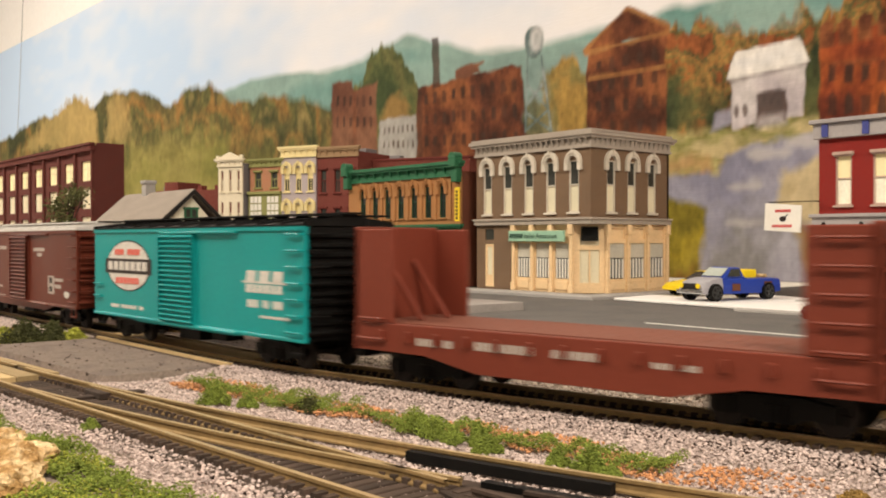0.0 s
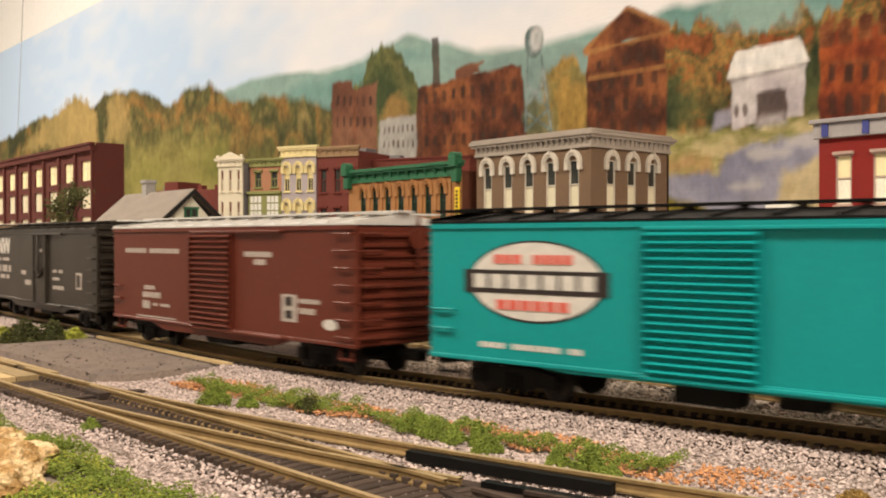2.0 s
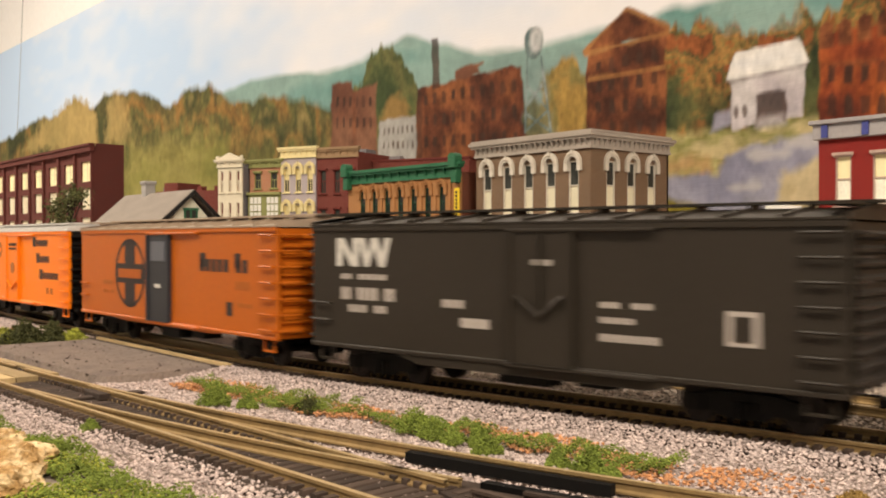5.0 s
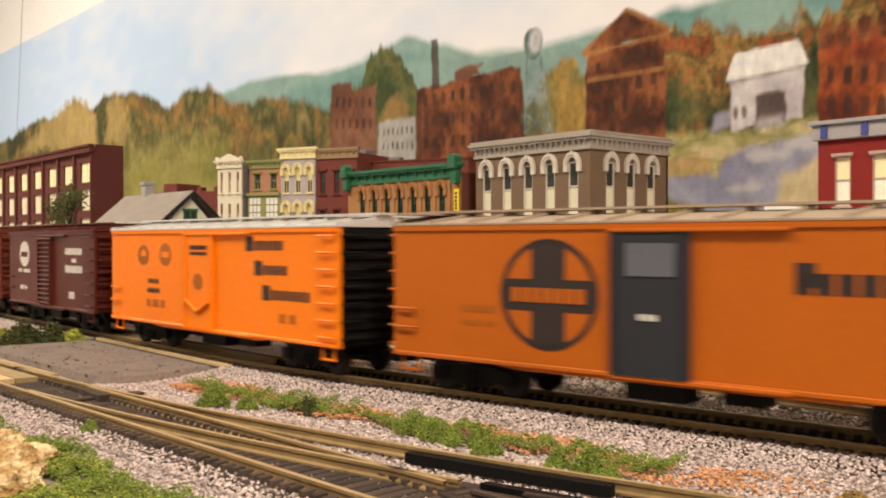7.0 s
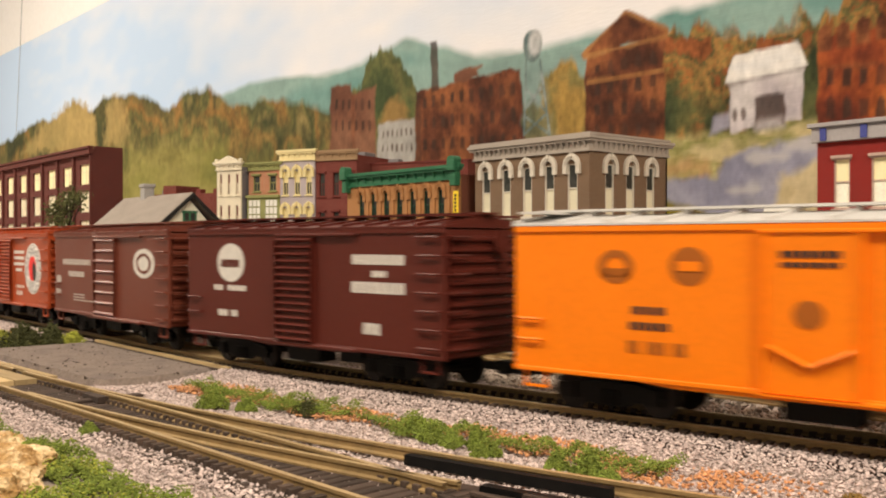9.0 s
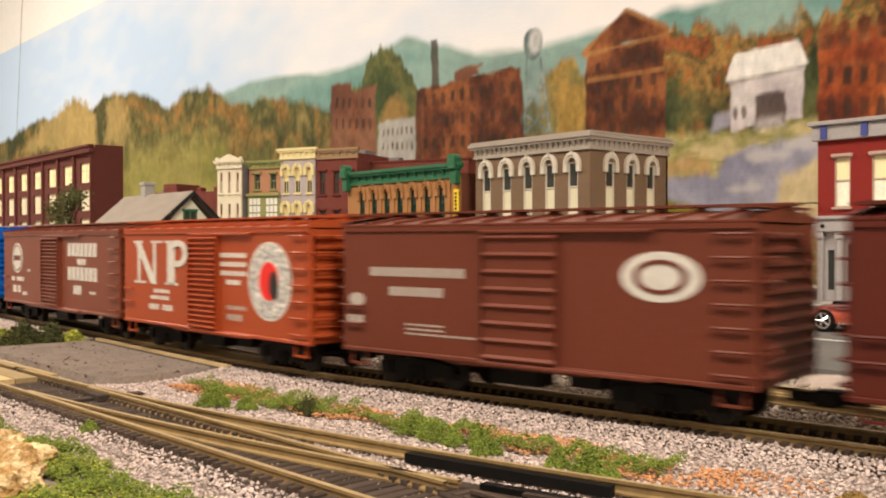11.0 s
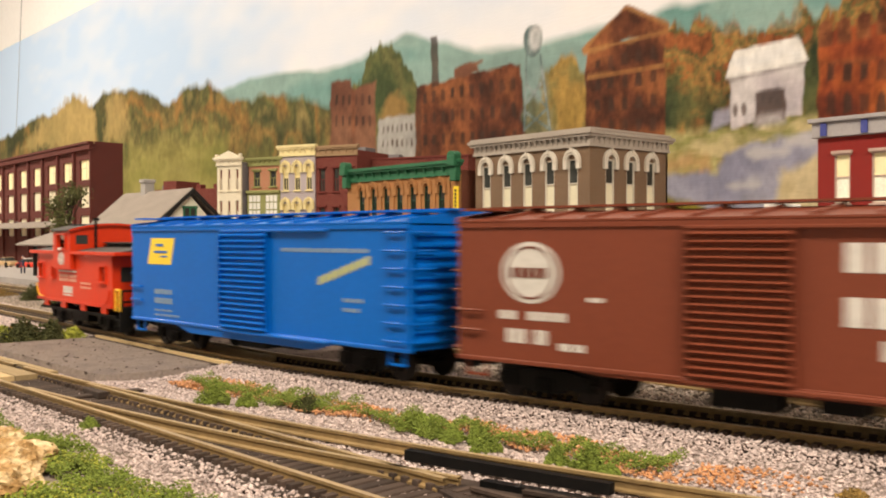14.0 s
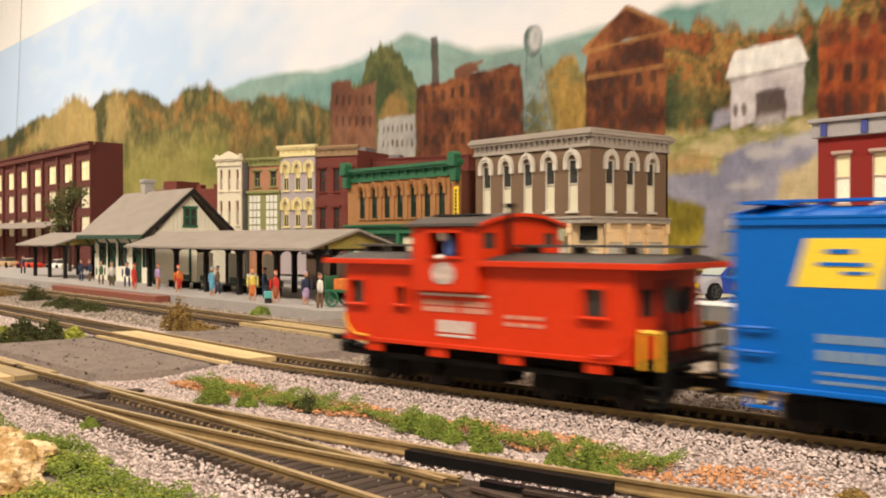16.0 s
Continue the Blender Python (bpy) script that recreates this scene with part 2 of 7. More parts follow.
def railway():
    track("main railway track with brown rails on dark ties", MAIN_PTS, MAIN_Z, -.98, .12)
    track("siding track with brown rails along the platform", SIDING, RAIL_Z, -1.15, -.28)
    t = track("turnout with brown rails and dark ties in pale gravel", FRONT, RAIL_Z, -.52, .05, rails=(-.00825,))
    rail(FRONT, .00825, RAIL_Z, t, (-1.3, -.335))
    rail(FRONT, .00825, RAIL_Z, t, (-.285, -.124))
    rail(BRANCH, .00825, RAIL_Z, t)
    rail(BRANCH, -.00825, RAIL_Z, t, (-.285, -.126))
    for pts, off in ((FRONT, .00825), (BRANCH, -.00825)):
        ob = rail(pts, off, RAIL_Z - .0002, t, (-.122, -.02))
        ob.data.materials.clear()
        ob.data.materials.append(M_TIE)
        tagged(ob, "dark moulded frog rail")
    for x, y, h in BRANCH[70:110:2]:
        ob = part("tie", TIE_MESH, None, t)
        ob.matrix_basis = Matrix.Translation((x, y, RAIL_Z - .0003)) @ Matrix.Rotation(h, 4, "Z")
    for lo, hi, a, b, z, lab in ((-.153, -.106, .0047, .0067, .0019, "black plastic guard rail beside the branch rail"), (-.127, -.060, -.0068, -.0046, .0020, "black plastic wing rail at the frog")):
        bm = bmesh.new()
        run = [p for p in BRANCH if lo < p[0] < hi]
        prism(bm, [(x - a * math.sin(h), y + a * math.cos(h)) for x, y, h in run] + [(x - b * math.sin(h), y + b * math.cos(h)) for x, y, h in run[::-1]], RAIL_Z - .0002, RAIL_Z + z, "z")
        bmesh.ops.triangulate(bm, faces=[f for f in bm.faces if len(f.verts) > 4])
        part("guard_rail", bm, M_BLACK, t, lab)
    bm = solid([(-.131, .1085), (-.122, .1062), (-.06, .1085), (-.06, .1275), (-.100, .1215), (-.131, .1155)], RAIL_Z - .0012, RAIL_Z + .0009, "z")
    part("frog_casting", soften(bm, .0003), M_TIE, t, "dark plastic frog of the turnout")
    part("throw_bar", boxes((-.272, -.268, .083, .113, RAIL_Z, RAIL_Z + .0008), (-.276, -.264, .098, .1035, RAIL_Z, RAIL_Z + .0019), soft=.0002), M_TIE, t, "small dark throw bar between the points")


def plank_run(x0, x1, y0, y1, n, z0, z1, slope=0.0, label="bare wooden planks of a level crossing"):
    t = thing("crossing_planks", pose(0, 0, 0), label, "crossing", "level crossing planks")
    w = (y1 - y0) / n
    for i in range(n):
        ob = part("plank", solid([(x0, y0 + w * i + .0002), (x1, y0 + w * i + .0002 + slope * (x1 - x0)), (x1, y0 + w * (i + 1) - .0002 + slope * (x1 - x0)),
                                  (x0, y0 + w * (i + 1) - .0002)], z0, z1 + random.uniform(-.0002, .0002), "z"), M_PLANK, t)
    return t


def crossing():
    m = material("crossing_tarmac", (.20, .155, .128), .95, vary=.34, scale=90, fine=900, bump=1.0, second=(.135, .105, .09))
    for name, pts in (("front", [(-.43, .1085), (-.312, .1128), (-.302, .1150), (-.301, .1540), (-.31, .1560), (-.43, .1560)]),
                      ("mid", [(-.43, .1820), (-.31, .1820), (-.31, .2355), (-.43, .2355)]), ("back", [(-.44, .2605), (-.30, .2605), (-.30, .32), (-.44, .32)])):
        bm = bmesh.new()
        out = []
        for (a, b), (c, d) in zip(pts, pts[1:] + pts[:1]):
            n = max(1, round(math.hypot(c - a, d - b) / .003))
            for q in range(n):
                x, y = a + (c - a) * q / n, b + (d - b) * q / n
                out.append((x + .0016 * noise.noise((x * 160, y * 160, 1)), y + .0009 * noise.noise((x * 160, y * 160, 4))))
        lo = [bm.verts.new((x, y, -.0012)) for x, y in out]
        cx, cy = sum(p[0] for p in out) / len(out), sum(p[1] for p in out) / len(out)
        hi = [bm.verts.new((x + (cx - x) * .05, y + (cy - y) * .05, .0016)) for x, y in out]
        for q in range(len(out)):
            bm.faces.new((lo[q], lo[(q + 1) % len(out)], hi[(q + 1) % len(out)], hi[q]))
        bm.faces.new(hi)
        bmesh.ops.triangulate(bm, faces=[f for f in bm.faces if len(f.verts) > 4])
        tagged(part("road", bm, m), "grey tarmac road patch between the tracks", "road", kind="structure")
    p, rng = spread(-.425, -.305, .112, .235, .0042, 51, lambda x, y, r: (r.uniform(size=len(x)) < .5) & ((y < .152) | (y > .185)))
    chips("grit", np.column_stack((p, rng.uniform(.0013, .0017, len(p)))), M_TIE, .00062, "dark grit strewn on the tarmac crossing", "grit", seed=13)
    z = RAIL_Z + .0018
    plank_run(-.425, -.300, .1620, .1760, 3, -.0005, z + .0007)
    plank_run(-.425, -.301, .1562, .1596, 1, -.0005, z)
    plank_run(-.44, -.31, .2410, .2550, 3, -.0005, z)
    plank_run(-.44, -.31, .2358, .2386, 1, -.0005, z)
    plank_run(-.47, -.315, .0751, .0891, 2, -.0005, z - .0002, .055)
    plank_run(-.47, -.315, .0925, .0955, 1, -.0005, z, .055)


def spread(x0, x1, y0, y1, step, seed, keep=None):
    rng = np.random.default_rng(seed)
    gx, gy = np.meshgrid(np.arange(x0, x1, step), np.arange(y0, y1, step))
    p = np.stack((gx.ravel(), gy.ravel()), -1)
    p = p + rng.uniform(-step * .6, step * .6, p.shape)
    if keep is not None:
        p = p[keep(p[:, 0], p[:, 1], rng)]
    return p, rng


MX, MY = np.array([p[0] for p in MAIN_PTS]), np.array([p[1] for p in MAIN_PTS])
BX, BY = np.array([p[0] for p in BRANCH]), np.array([p[1] for p in BRANCH])


def off_main(x, y):
    return y - np.interp(x, MX, MY)


def off_front(x, y):
    return y - (.0362 + (x + 1.3) * .05503)


def off_branch(x, y):
    return y - np.where(x < -.33, .0362 + (x + 1.3) * .05503, np.interp(x, BX, BY))


def in_road(x, y):
    return (x > -.43) & (x < -.302) & (y > .108) & (y < .33)


def lumpy(x, y, s, k=0.0):
    return np.array([noise.noise((a * s, b * s, k)) for a, b in zip(x, y)])


def strip_offset(x):
    return -.0385 - .03 * np.clip(x + .2, 0, 1)


def gravel():
    def ballast(x, y, rng):
        om, of_, ob = off_main(x, y), off_front(x, y), off_branch(x, y)
        main = (om > -.034) & (om < .040)
        front = (of_ > -.028) & (ob < .024)
        nearby = (x < -.40 * y + .02) & (.647 * y - .763 * x > .150)
        return (main | front | ((om < 0) & (ob > 0) & (x > -.31))) & ~in_road(x, y) & nearby
    p, rng = spread(-.60, .0, .05, .215, .00074, 11, ballast)
    p = np.concatenate((p, spread(-1.2, -.62, .12, .24, .0018, 12, ballast)[0]))
    om, ob, of_ = np.abs(off_main(p[:, 0], p[:, 1])), np.abs(off_branch(p[:, 0], p[:, 1])), np.abs(off_front(p[:, 0], p[:, 1]))
    near = np.minimum(np.minimum(om, ob), of_)
    z = np.where(near < .0150, np.where(om < .0150, .0009, .00012), .0002 - .0008 * np.clip((near - .016) / .014, 0, 1)) + rng.uniform(-.0004, .0005, len(p))
    z = z + .0006 * lumpy(p[:, 0], p[:, 1], 60) * (near > .017)
    z = np.where((om > .0094) & (om < .034), .0019 - .0024 * np.clip((om - .014) / .020, 0, 1) + rng.uniform(-.0003, .0003, len(p)), z)
    z = np.where((of_ > .0098) & (off_front(p[:, 0], p[:, 1]) < 0) & (of_ < .019), .0007 + rng.uniform(-.0004, .0004, len(p)), z)
    chips("gravel", np.column_stack((p, z)), M_GRAVEL, .00050, "pale pinkish grey ballast gravel round the tracks", "gravel", seed=3)

    def dull(x, y, rng):
        return (off_main(x, y) > .014) & ~in_road(x, y) & (y < .287)
    p, rng = spread(-1.25, -.29, .185, .29, .0017, 21, dull)
    chips("gravel", np.column_stack((p, np.where(np.abs(p[:, 1] - .248) < .0105, rng.uniform(-.0010, -.0002, len(p)), rng.uniform(-.0010, .0006, len(p))))), M_GRAVELD, .0010, "dull grey-brown gravel between main line and siding", "gravel", seed=4)
    p, rng = spread(-.29, .1, .185, .30, .0016, 22, dull)
    chips("gravel", np.column_stack((p, rng.uniform(-.0012, .0004, len(p)))), M_GRAVELD, .0010, "dull grey-brown gravel behind the main line", "gravel", seed=5)

    def rust(x, y, rng):
        o = off_main(x, y) - strip_offset(x)
        w = .0085 + .006 * lumpy(x, y, 45, 2)
        return (np.abs(o - .0015) < w) & (x > -.285) & (x < -.097 + .006 * rng.normal(size=len(x))) & (lumpy(x, y, 120, 7) + .25 * rng.normal(size=len(x)) > -.12)
    p, rng = spread(-.29, -.04, .09, .17, .00075, 31, rust)
    chips("gravel", np.column_stack((p, rng.uniform(.0001, .0009, len(p)))), M_ORANGE, .00052, "rust-orange gravel strewn beside the grass strip", "gravel", seed=6)


def turf_clump(x, y, r, h, n, mat, label, name="grass_tuft", category="grass", size=.0009, seed=0, z=0.0):
    rng = np.random.default_rng(seed + int(abs(x) * 1e5))
    a, q = rng.uniform(0, math.tau, n), rng.uniform(0, 1, n) ** .5
    lump = 1 + .35 * np.sin(3 * a + seed) + .2 * np.sin(7 * a)
    px, py = x + r * q * lump * np.cos(a), y + r * q * lump * np.sin(a)
    pz = z + rng.uniform(.1, 1, n) * h * (1 - .75 * q * q) * rng.uniform(.7, 1.25, n)
    return chips(name, np.column_stack((px, py, pz)), mat, size, label, category, .8, seed)


def greenery():
    def strip(x, y, rng):
        o = off_main(x, y) - strip_offset(x) + .0022
        w = .0042 + .0038 * lumpy(x, y, 38, 4)
        return (np.abs(o) < w) & (x > -.272) & (x < -.112)
    p, rng = spread(-.28, -.1, .09, .17, .00034, 41, strip)
    z = rng.uniform(0, .0016, len(p)) + np.clip(.0045 * lumpy(p[:, 0], p[:, 1], 190, 5) + .0008, 0, 1)
    chips("grass", np.column_stack((p, z)), M_TURF, .00027, "green foam turf strip between the tracks", "grass", seed=8)

    def lawn(x, y, rng):
        edge = off_front(x, y) + .024 + .006 * lumpy(x, y, 30, 9)
        return (edge < 0) & (x < -.135) & (.647 * y - .763 * x > .150) & ~((x < -.180) & (y < .0610) & (x > -.212)) & (rng.uniform(size=len(x)) < .93)
    p, rng = spread(-.36, -.13, .035, .085, .00042, 42, lawn)
    z = rng.uniform(-.0008, .0010, len(p)) + .0022 * lumpy(p[:, 0], p[:, 1], 70, 5) + .0034 * np.clip(lumpy(p[:, 0], p[:, 1], 210, 6), -.1, 1)
    chips("grass", np.column_stack((p, z)), M_TURF, .00031, "green foam turf lawn in the foreground", "grass", seed=9)
    p, rng = spread(-.36, -.13, .035, .085, .0008, 44, lawn)
    chips("grass", np.column_stack((p, -.0006 + .0022 * lumpy(p[:, 0], p[:, 1], 70, 5) + .0030 * np.clip(lumpy(p[:, 0], p[:, 1], 210, 6), -.1, 1))), M_TURF, .00062, "dense lower green foam turf of the lawn", "grass", seed=14)
    p, rng = spread(-.30, -.11, .03, .08, .0008, 43, lambda x, y, r: lawn(x, y, r) & (lumpy(x, y, 55, 12) > .05))
    chips("grass", np.column_stack((p, rng.uniform(.0002, .0016, len(p)) + .0022 * lumpy(p[:, 0], p[:, 1], 70, 5) + .0034 * np.clip(lumpy(p[:, 0], p[:, 1], 210, 6), -.1, 1))), M_TURFY, .00030, "yellowish turf flecks in the lawn", "grass", seed=10)
    for i, (x, y, r, h) in enumerate(((-.2425, .1222, .0040, .0058), (-.2330, .1275, .0026, .0034), (-.1771, .1417, .0042, .0056), (-.1690, .1400, .0024, .0046), (-.1617, .1400, .0024, .0034),
                                      (-.1557, .1423, .0022, .0058), (-.1500, .1395, .0030, .0036), (-.1314, .1418, .0022, .0036), (-.1240, .1432, .0026, .0052), (-.118, .1428, .0018, .0022), (-.2265, .0818, .0022, .003))):
        turf_clump(x, y, r, h, 2000, M_TURF, "rounded green foam bush beside the track", "bush", "bush", .00028, i)
    turf_clump(-.2166, .1365, .0030, .0044, 1500, M_TURFD, "small dark foam bush beside the track", "bush", "bush", .00028, 3)
    turf_clump(-.0805, .1640, .0022, .0016, 500, M_STRAW, "low dry straw-brown brush in the gravel", "bush", "bush", .00040, 3)
    for i, (x, y, r, h, m, lab) in enumerate((
            (-.4400, .1300, .0075, .0105, M_TURFD, "dark green foam bush by the level crossing"), (-.4350, .1400, .0062, .0095, M_TURFD, "dark green foam bush by the level crossing"),
            (-.4480, .1235, .0062, .0066, M_TURFY, "yellow-green foam bush by the level crossing"), (-.4330, .1490, .0052, .0055, M_TURFY, "yellow-green foam bush by the level crossing"),
            (-.4560, .1330, .0070, .0070, M_STRAW, "dry straw-brown bush by the level crossing"),
            (-.7264, .2222, .0080, .0115, M_TURFD, "dark foam bush between the tracks"), (-.6594, .2201, .0090, .0062, M_TURFD, "low dark foam hedge between the tracks"),
            (-.6300, .2190, .0090, .0062, M_TURFD, "low dark foam hedge between the tracks"), (-.5980, .2180, .0090, .0056, M_TURFD, "low dark foam hedge between the tracks"),
            (-.4420, .2040, .0065, .0150, M_STRAW, "dry straw-brown bush between the tracks"), (-.4290, .2085, .0070, .0050, M_STRAW, "low dry straw-brown brush between the tracks"),
            (-.80, .215, .012, .007, M_STRAW, "low dry straw-brown brush between the tracks"), (-.505, .2850, .005, .005, M_TURF, "small green weed at the platform edge"))):
        turf_clump(x, y, r, h, 1500, m, lab, "bush", "bush", .00068, i)
    for i, (x, y, r, h) in enumerate(((-.206, .0590, .0075, .0042), (-.195, .0540, .0075, .0045), (-.222, .0600, .006, .004), (-.183, .0490, .0080, .0048))):
        bm = bmesh.new()
        bmesh.ops.create_icosphere(bm, subdivisions=5, radius=1)
        for v in bm.verts:
            k = 1 + .30 * noise.noise(v.co * 1.6 + Vector((i * 7, 0, 0))) + .16 * noise.noise(v.co * 4.3) + .07 * noise.noise(v.co * 13) + .04 * noise.noise(v.co * 31)
            v.co = Vector((v.co.x * r * k, v.co.y * r * k, v.co.z * h * k))
        ob = tagged(part("rock", bm, M_ROCK), "rough tan plaster rock at the grass edge", "rock", "foreground rocks")
        ob.matrix_basis = pose(x, y, .0005, 0, 0, 40 * i)


# ---------------------------------------------------------------- street
def street():
    tagged(part("road", boxes((-1.3, 1.2, .318, .536, -.003, .0010)), M_ASPHALT), "worn grey asphalt street with white lines", "road", kind="structure")
    tagged(part("road", boxes((-.476, .9, .536, .866, -.003, .0009)), M_ASPHALT), "grey asphalt side lot by the painted wall", "road", kind="structure")
    line = material("road_paint", (.72, .70, .66), .8, vary=.2, scale=120)
    for x0, x1, y, w in ((-.50, -.464, .4205, .0018), (-.318, -.05, .4110, .0020), (-.62, -.545, .46, .0015), (-.56, -.55, .43, .002)):
        tagged(part("road_marking", boxes((x0, x1, y, y + w, .0011, .00135)), line), "thin white painted line on the asphalt", "road marking", "road markings")
    for x0, x1, y0, y1, lab in ((-1.2, -.462, .536, .5565, "pale concrete pavement before the shops"), (-.4835, -.462, .5565, .70, "pale concrete pavement beside the restaurant"),
                                (-.345, .6, .612, .640, "pale concrete pavement before the red shop")):
        tagged(part("pavement", boxes((x0, x1, y0, y1, -.002, .0038), soft=.0008), M_CONC), lab, "pavement", kind="structure")
    bm = solid([(-.452, .548), (-.30, .535), (-.262, .560), (-.300, .640), (-.40, .668), (-.458, .600)], .0012, .0030, "z")
    tagged(part("parking_pad", soften(bm, .0004), material("white_card", (.82, .80, .78), .7, vary=.05)), "sheet of white card lying under the pickup", "pad")
    tagged(part("kerb", boxes((-.336, -.258, .523, .529, -.001, .0030), soft=.0008), M_CONC), "loose pale concrete kerb strip beside the white pad", "kerb", kind="structure")


# ---------------------------------------------------------------- painted wall
MURAL_Y = .87


def value_noise(x, z, seed):
    """Smooth noise on a lattice, -1 to 1."""
    rng = np.random.default_rng(seed)
    grid = rng.uniform(-1, 1, (256, 256))
    i, j = np.floor(x).astype(int), np.floor(z).astype(int)
    u, v = x - i, z - j
    u, v = u * u * (3 - 2 * u), v * v * (3 - 2 * v)
    a, b, c, d = grid[i % 256, j % 256], grid[(i + 1) % 256, j % 256], grid[i % 256, (j + 1) % 256], grid[(i + 1) % 256, (j + 1) % 256]
    return (a * (1 - u) + b * u) * (1 - v) + (c * (1 - u) + d * u) * v


def cloudy(x, z, fx, fz, seed, octaves=4):
    return sum(value_noise(x * fx * 2 ** k, z * fz * 2 ** k, seed + 7 * k) * .55 ** k for k in range(octaves))


class Canvas:
    """A fine sheet of pigment over the board, laid on in soft-edged passes."""

    def __init__(self):
        xs, x = [], -3.5
        while x < .6:
            xs.append(x)
            x += .0015 + .0014 * min(1, max(0, (-.4 - x) / 1.8)) if -3.25 < x < -.36 else .012
        self.xs, self.zs = np.array(xs), np.linspace(.004, .63, 230)
        self.x, self.z = np.meshgrid(self.xs, self.zs)
        self.rgb = np.zeros((*self.x.shape, 3))
        away = np.maximum(0, -.5 - self.x)          # the brushwork grows broader towards the west end
        self.u = np.where(away > 0, -.5 - np.log1p(.9 * away) / .9, self.x)
        self.v = self.z / (1 + .55 * away)
        self.stroke = cloudy(self.u, self.v, 130, 70, 900, 3)
        self.fleck = cloudy(self.u, self.v, 260, 220, 950, 2)

    def tone(self, colors, fx, fz, seed, grain=.12):
        """Hues that run into one another, brushed with streaks."""
        n = np.clip(.5 + .62 * cloudy(self.u, self.v, fx * 1.15, fz * 1.5, seed, 5), 0, .9999) * (len(colors) - 1)
        k = n.astype(int)
        c = np.array(colors)
        t = (n - k)[..., None]
        out = c[k] * (1 - t) + c[np.minimum(k + 1, len(colors) - 1)] * t
        return out * (1 + grain * self.stroke + grain * .6 * self.fleck)[..., None]

    def lay(self, mask, color):
        self.rgb = self.rgb * (1 - mask[..., None]) + color * mask[..., None]

    def crest(self, pts, color, soft, rough, bite, seed, x0=None, x1=None, edge=.01, foot=None, foot_soft=.03):
        top = np.interp(self.x, [p[0] for p in pts], [p[1] for p in pts])
        top = top + rough * cloudy(self.u, self.u * 0, bite * 1.2, 1, seed, 4) + rough * .45 * cloudy(self.u, self.v, bite * 2.2, 60, seed + 3, 3)
        m = np.clip((top - self.z) / soft + .5, 0, 1)
        w = edge * cloudy(self.x, self.z, 30, 40, seed + 5, 3)
        if x0 is not None:
            m = m * np.clip((self.x + w - x0) / edge + .5, 0, 1)
        if x1 is not None:
            m = m * np.clip((x1 - self.x + w) / edge + .5, 0, 1)
        if foot is not None:
            m = m * np.clip((self.z + .5 * w - foot) / foot_soft + .5, 0, 1)
        self.lay(m, color)

    def patch(self, pts, color, soft, wobble, seed, strength=1.0):
        """A patch inside an outline, its rim softened and wavering."""
        px, pz = np.array([p[0] for p in pts]), np.array([p[1] for p in pts])
        pad = soft + wobble * 1.5
        i0, i1 = np.searchsorted(self.xs, (px.min() - pad, px.max() + pad))
        j0, j1 = np.searchsorted(self.zs, (pz.min() - pad, pz.max() + pad))
        if i1 <= i0 or j1 <= j0:
            return
        cut = np.s_[j0:j1, i0:i1]
        x, z = self.x[cut], self.z[cut]
        far = np.full(x.shape, 9.0)
        inside = np.zeros(x.shape, bool)
        for k in range(len(pts)):
            ax, az, bx, bz = px[k - 1], pz[k - 1], px[k], pz[k]
            dx, dz = bx - ax, bz - az
            t = np.clip(((x - ax) * dx + (z - az) * dz) / (dx * dx + dz * dz), 0, 1)
            far = np.minimum(far, np.hypot(x - ax - t * dx, z - az - t * dz))
            inside ^= ((az > z) != (bz > z)) & (x < (bx - ax) * (z - az) / (bz - az + 1e-12) + ax)
        d = np.where(inside, far, -far) + wobble * cloudy(x, z, 45, 45, seed, 3)
        m = (np.clip(d / soft + .5, 0, 1) * strength)[..., None]
        self.rgb[cut] = self.rgb[cut] * (1 - m) + color[cut] * m

    def windows(self, quad, cols, rows, color, fw=.45, fh=.55, seed=1):
        """Dabbed windows in a grid on a four-cornered wall (foot left, foot right, top right, top left)."""
        a, b, c, d = (Vector(p) for p in quad)
        rng = random.Random(cols * 31 + rows)
        for i in range(cols):
            for j in range(rows):
                pts = []
                for du, dv in ((-fw / 2, -fh / 2), (fw / 2, -fh / 2), (fw / 2, fh * .35), (0, fh / 2), (-fw / 2, fh * .35)):
                    u, v = (i + .5 + du * rng.uniform(.75, 1.2)) / cols, (j + .5 + dv * rng.uniform(.75, 1.2)) / rows
                    p = a.lerp(b, u).lerp(d.lerp(c, u), v)
                    pts.append((p.x, p.y))
                self.patch(pts, color, .0030, .0010, seed + i + 20 * j, rng.uniform(.65, 1))

    def sheet(self, name, parent):
        nz, nx = self.x.shape
        co = np.zeros((nz * nx, 3))
        co[:, 0], co[:, 1], co[:, 2] = self.x.ravel(), -.0005, self.z.ravel()
        k = (np.arange(nz - 1)[:, None] * nx + np.arange(nx - 1)[None]).ravel()
        quads = np.stack((k, k + 1, k + nx + 1, k + nx), -1)
        me = bpy.data.meshes.new(name)
        me.vertices.add(nz * nx)
        me.vertices.foreach_set("co", co.ravel())
        me.loops.add(quads.size)
        me.loops.foreach_set("vertex_index", quads.ravel().astype(np.int32))
        me.polygons.add(len(quads))
        me.polygons.foreach_set("loop_start", np.arange(0, quads.size, 4, dtype=np.int32))
        me.update()
        me.validate()
        attr = me.color_attributes.new("pigment", "FLOAT_COLOR", "POINT")
        attr.data.foreach_set("color", np.concatenate((np.clip(self.rgb.reshape(-1, 3), 0, 1), np.ones((nz * nx, 1))), 1).ravel())
        m = bpy.data.materials.new("backdrop_pigment")
        m.use_nodes = True
        nt = m.node_tree
        bs = nt.nodes["Principled BSDF"]
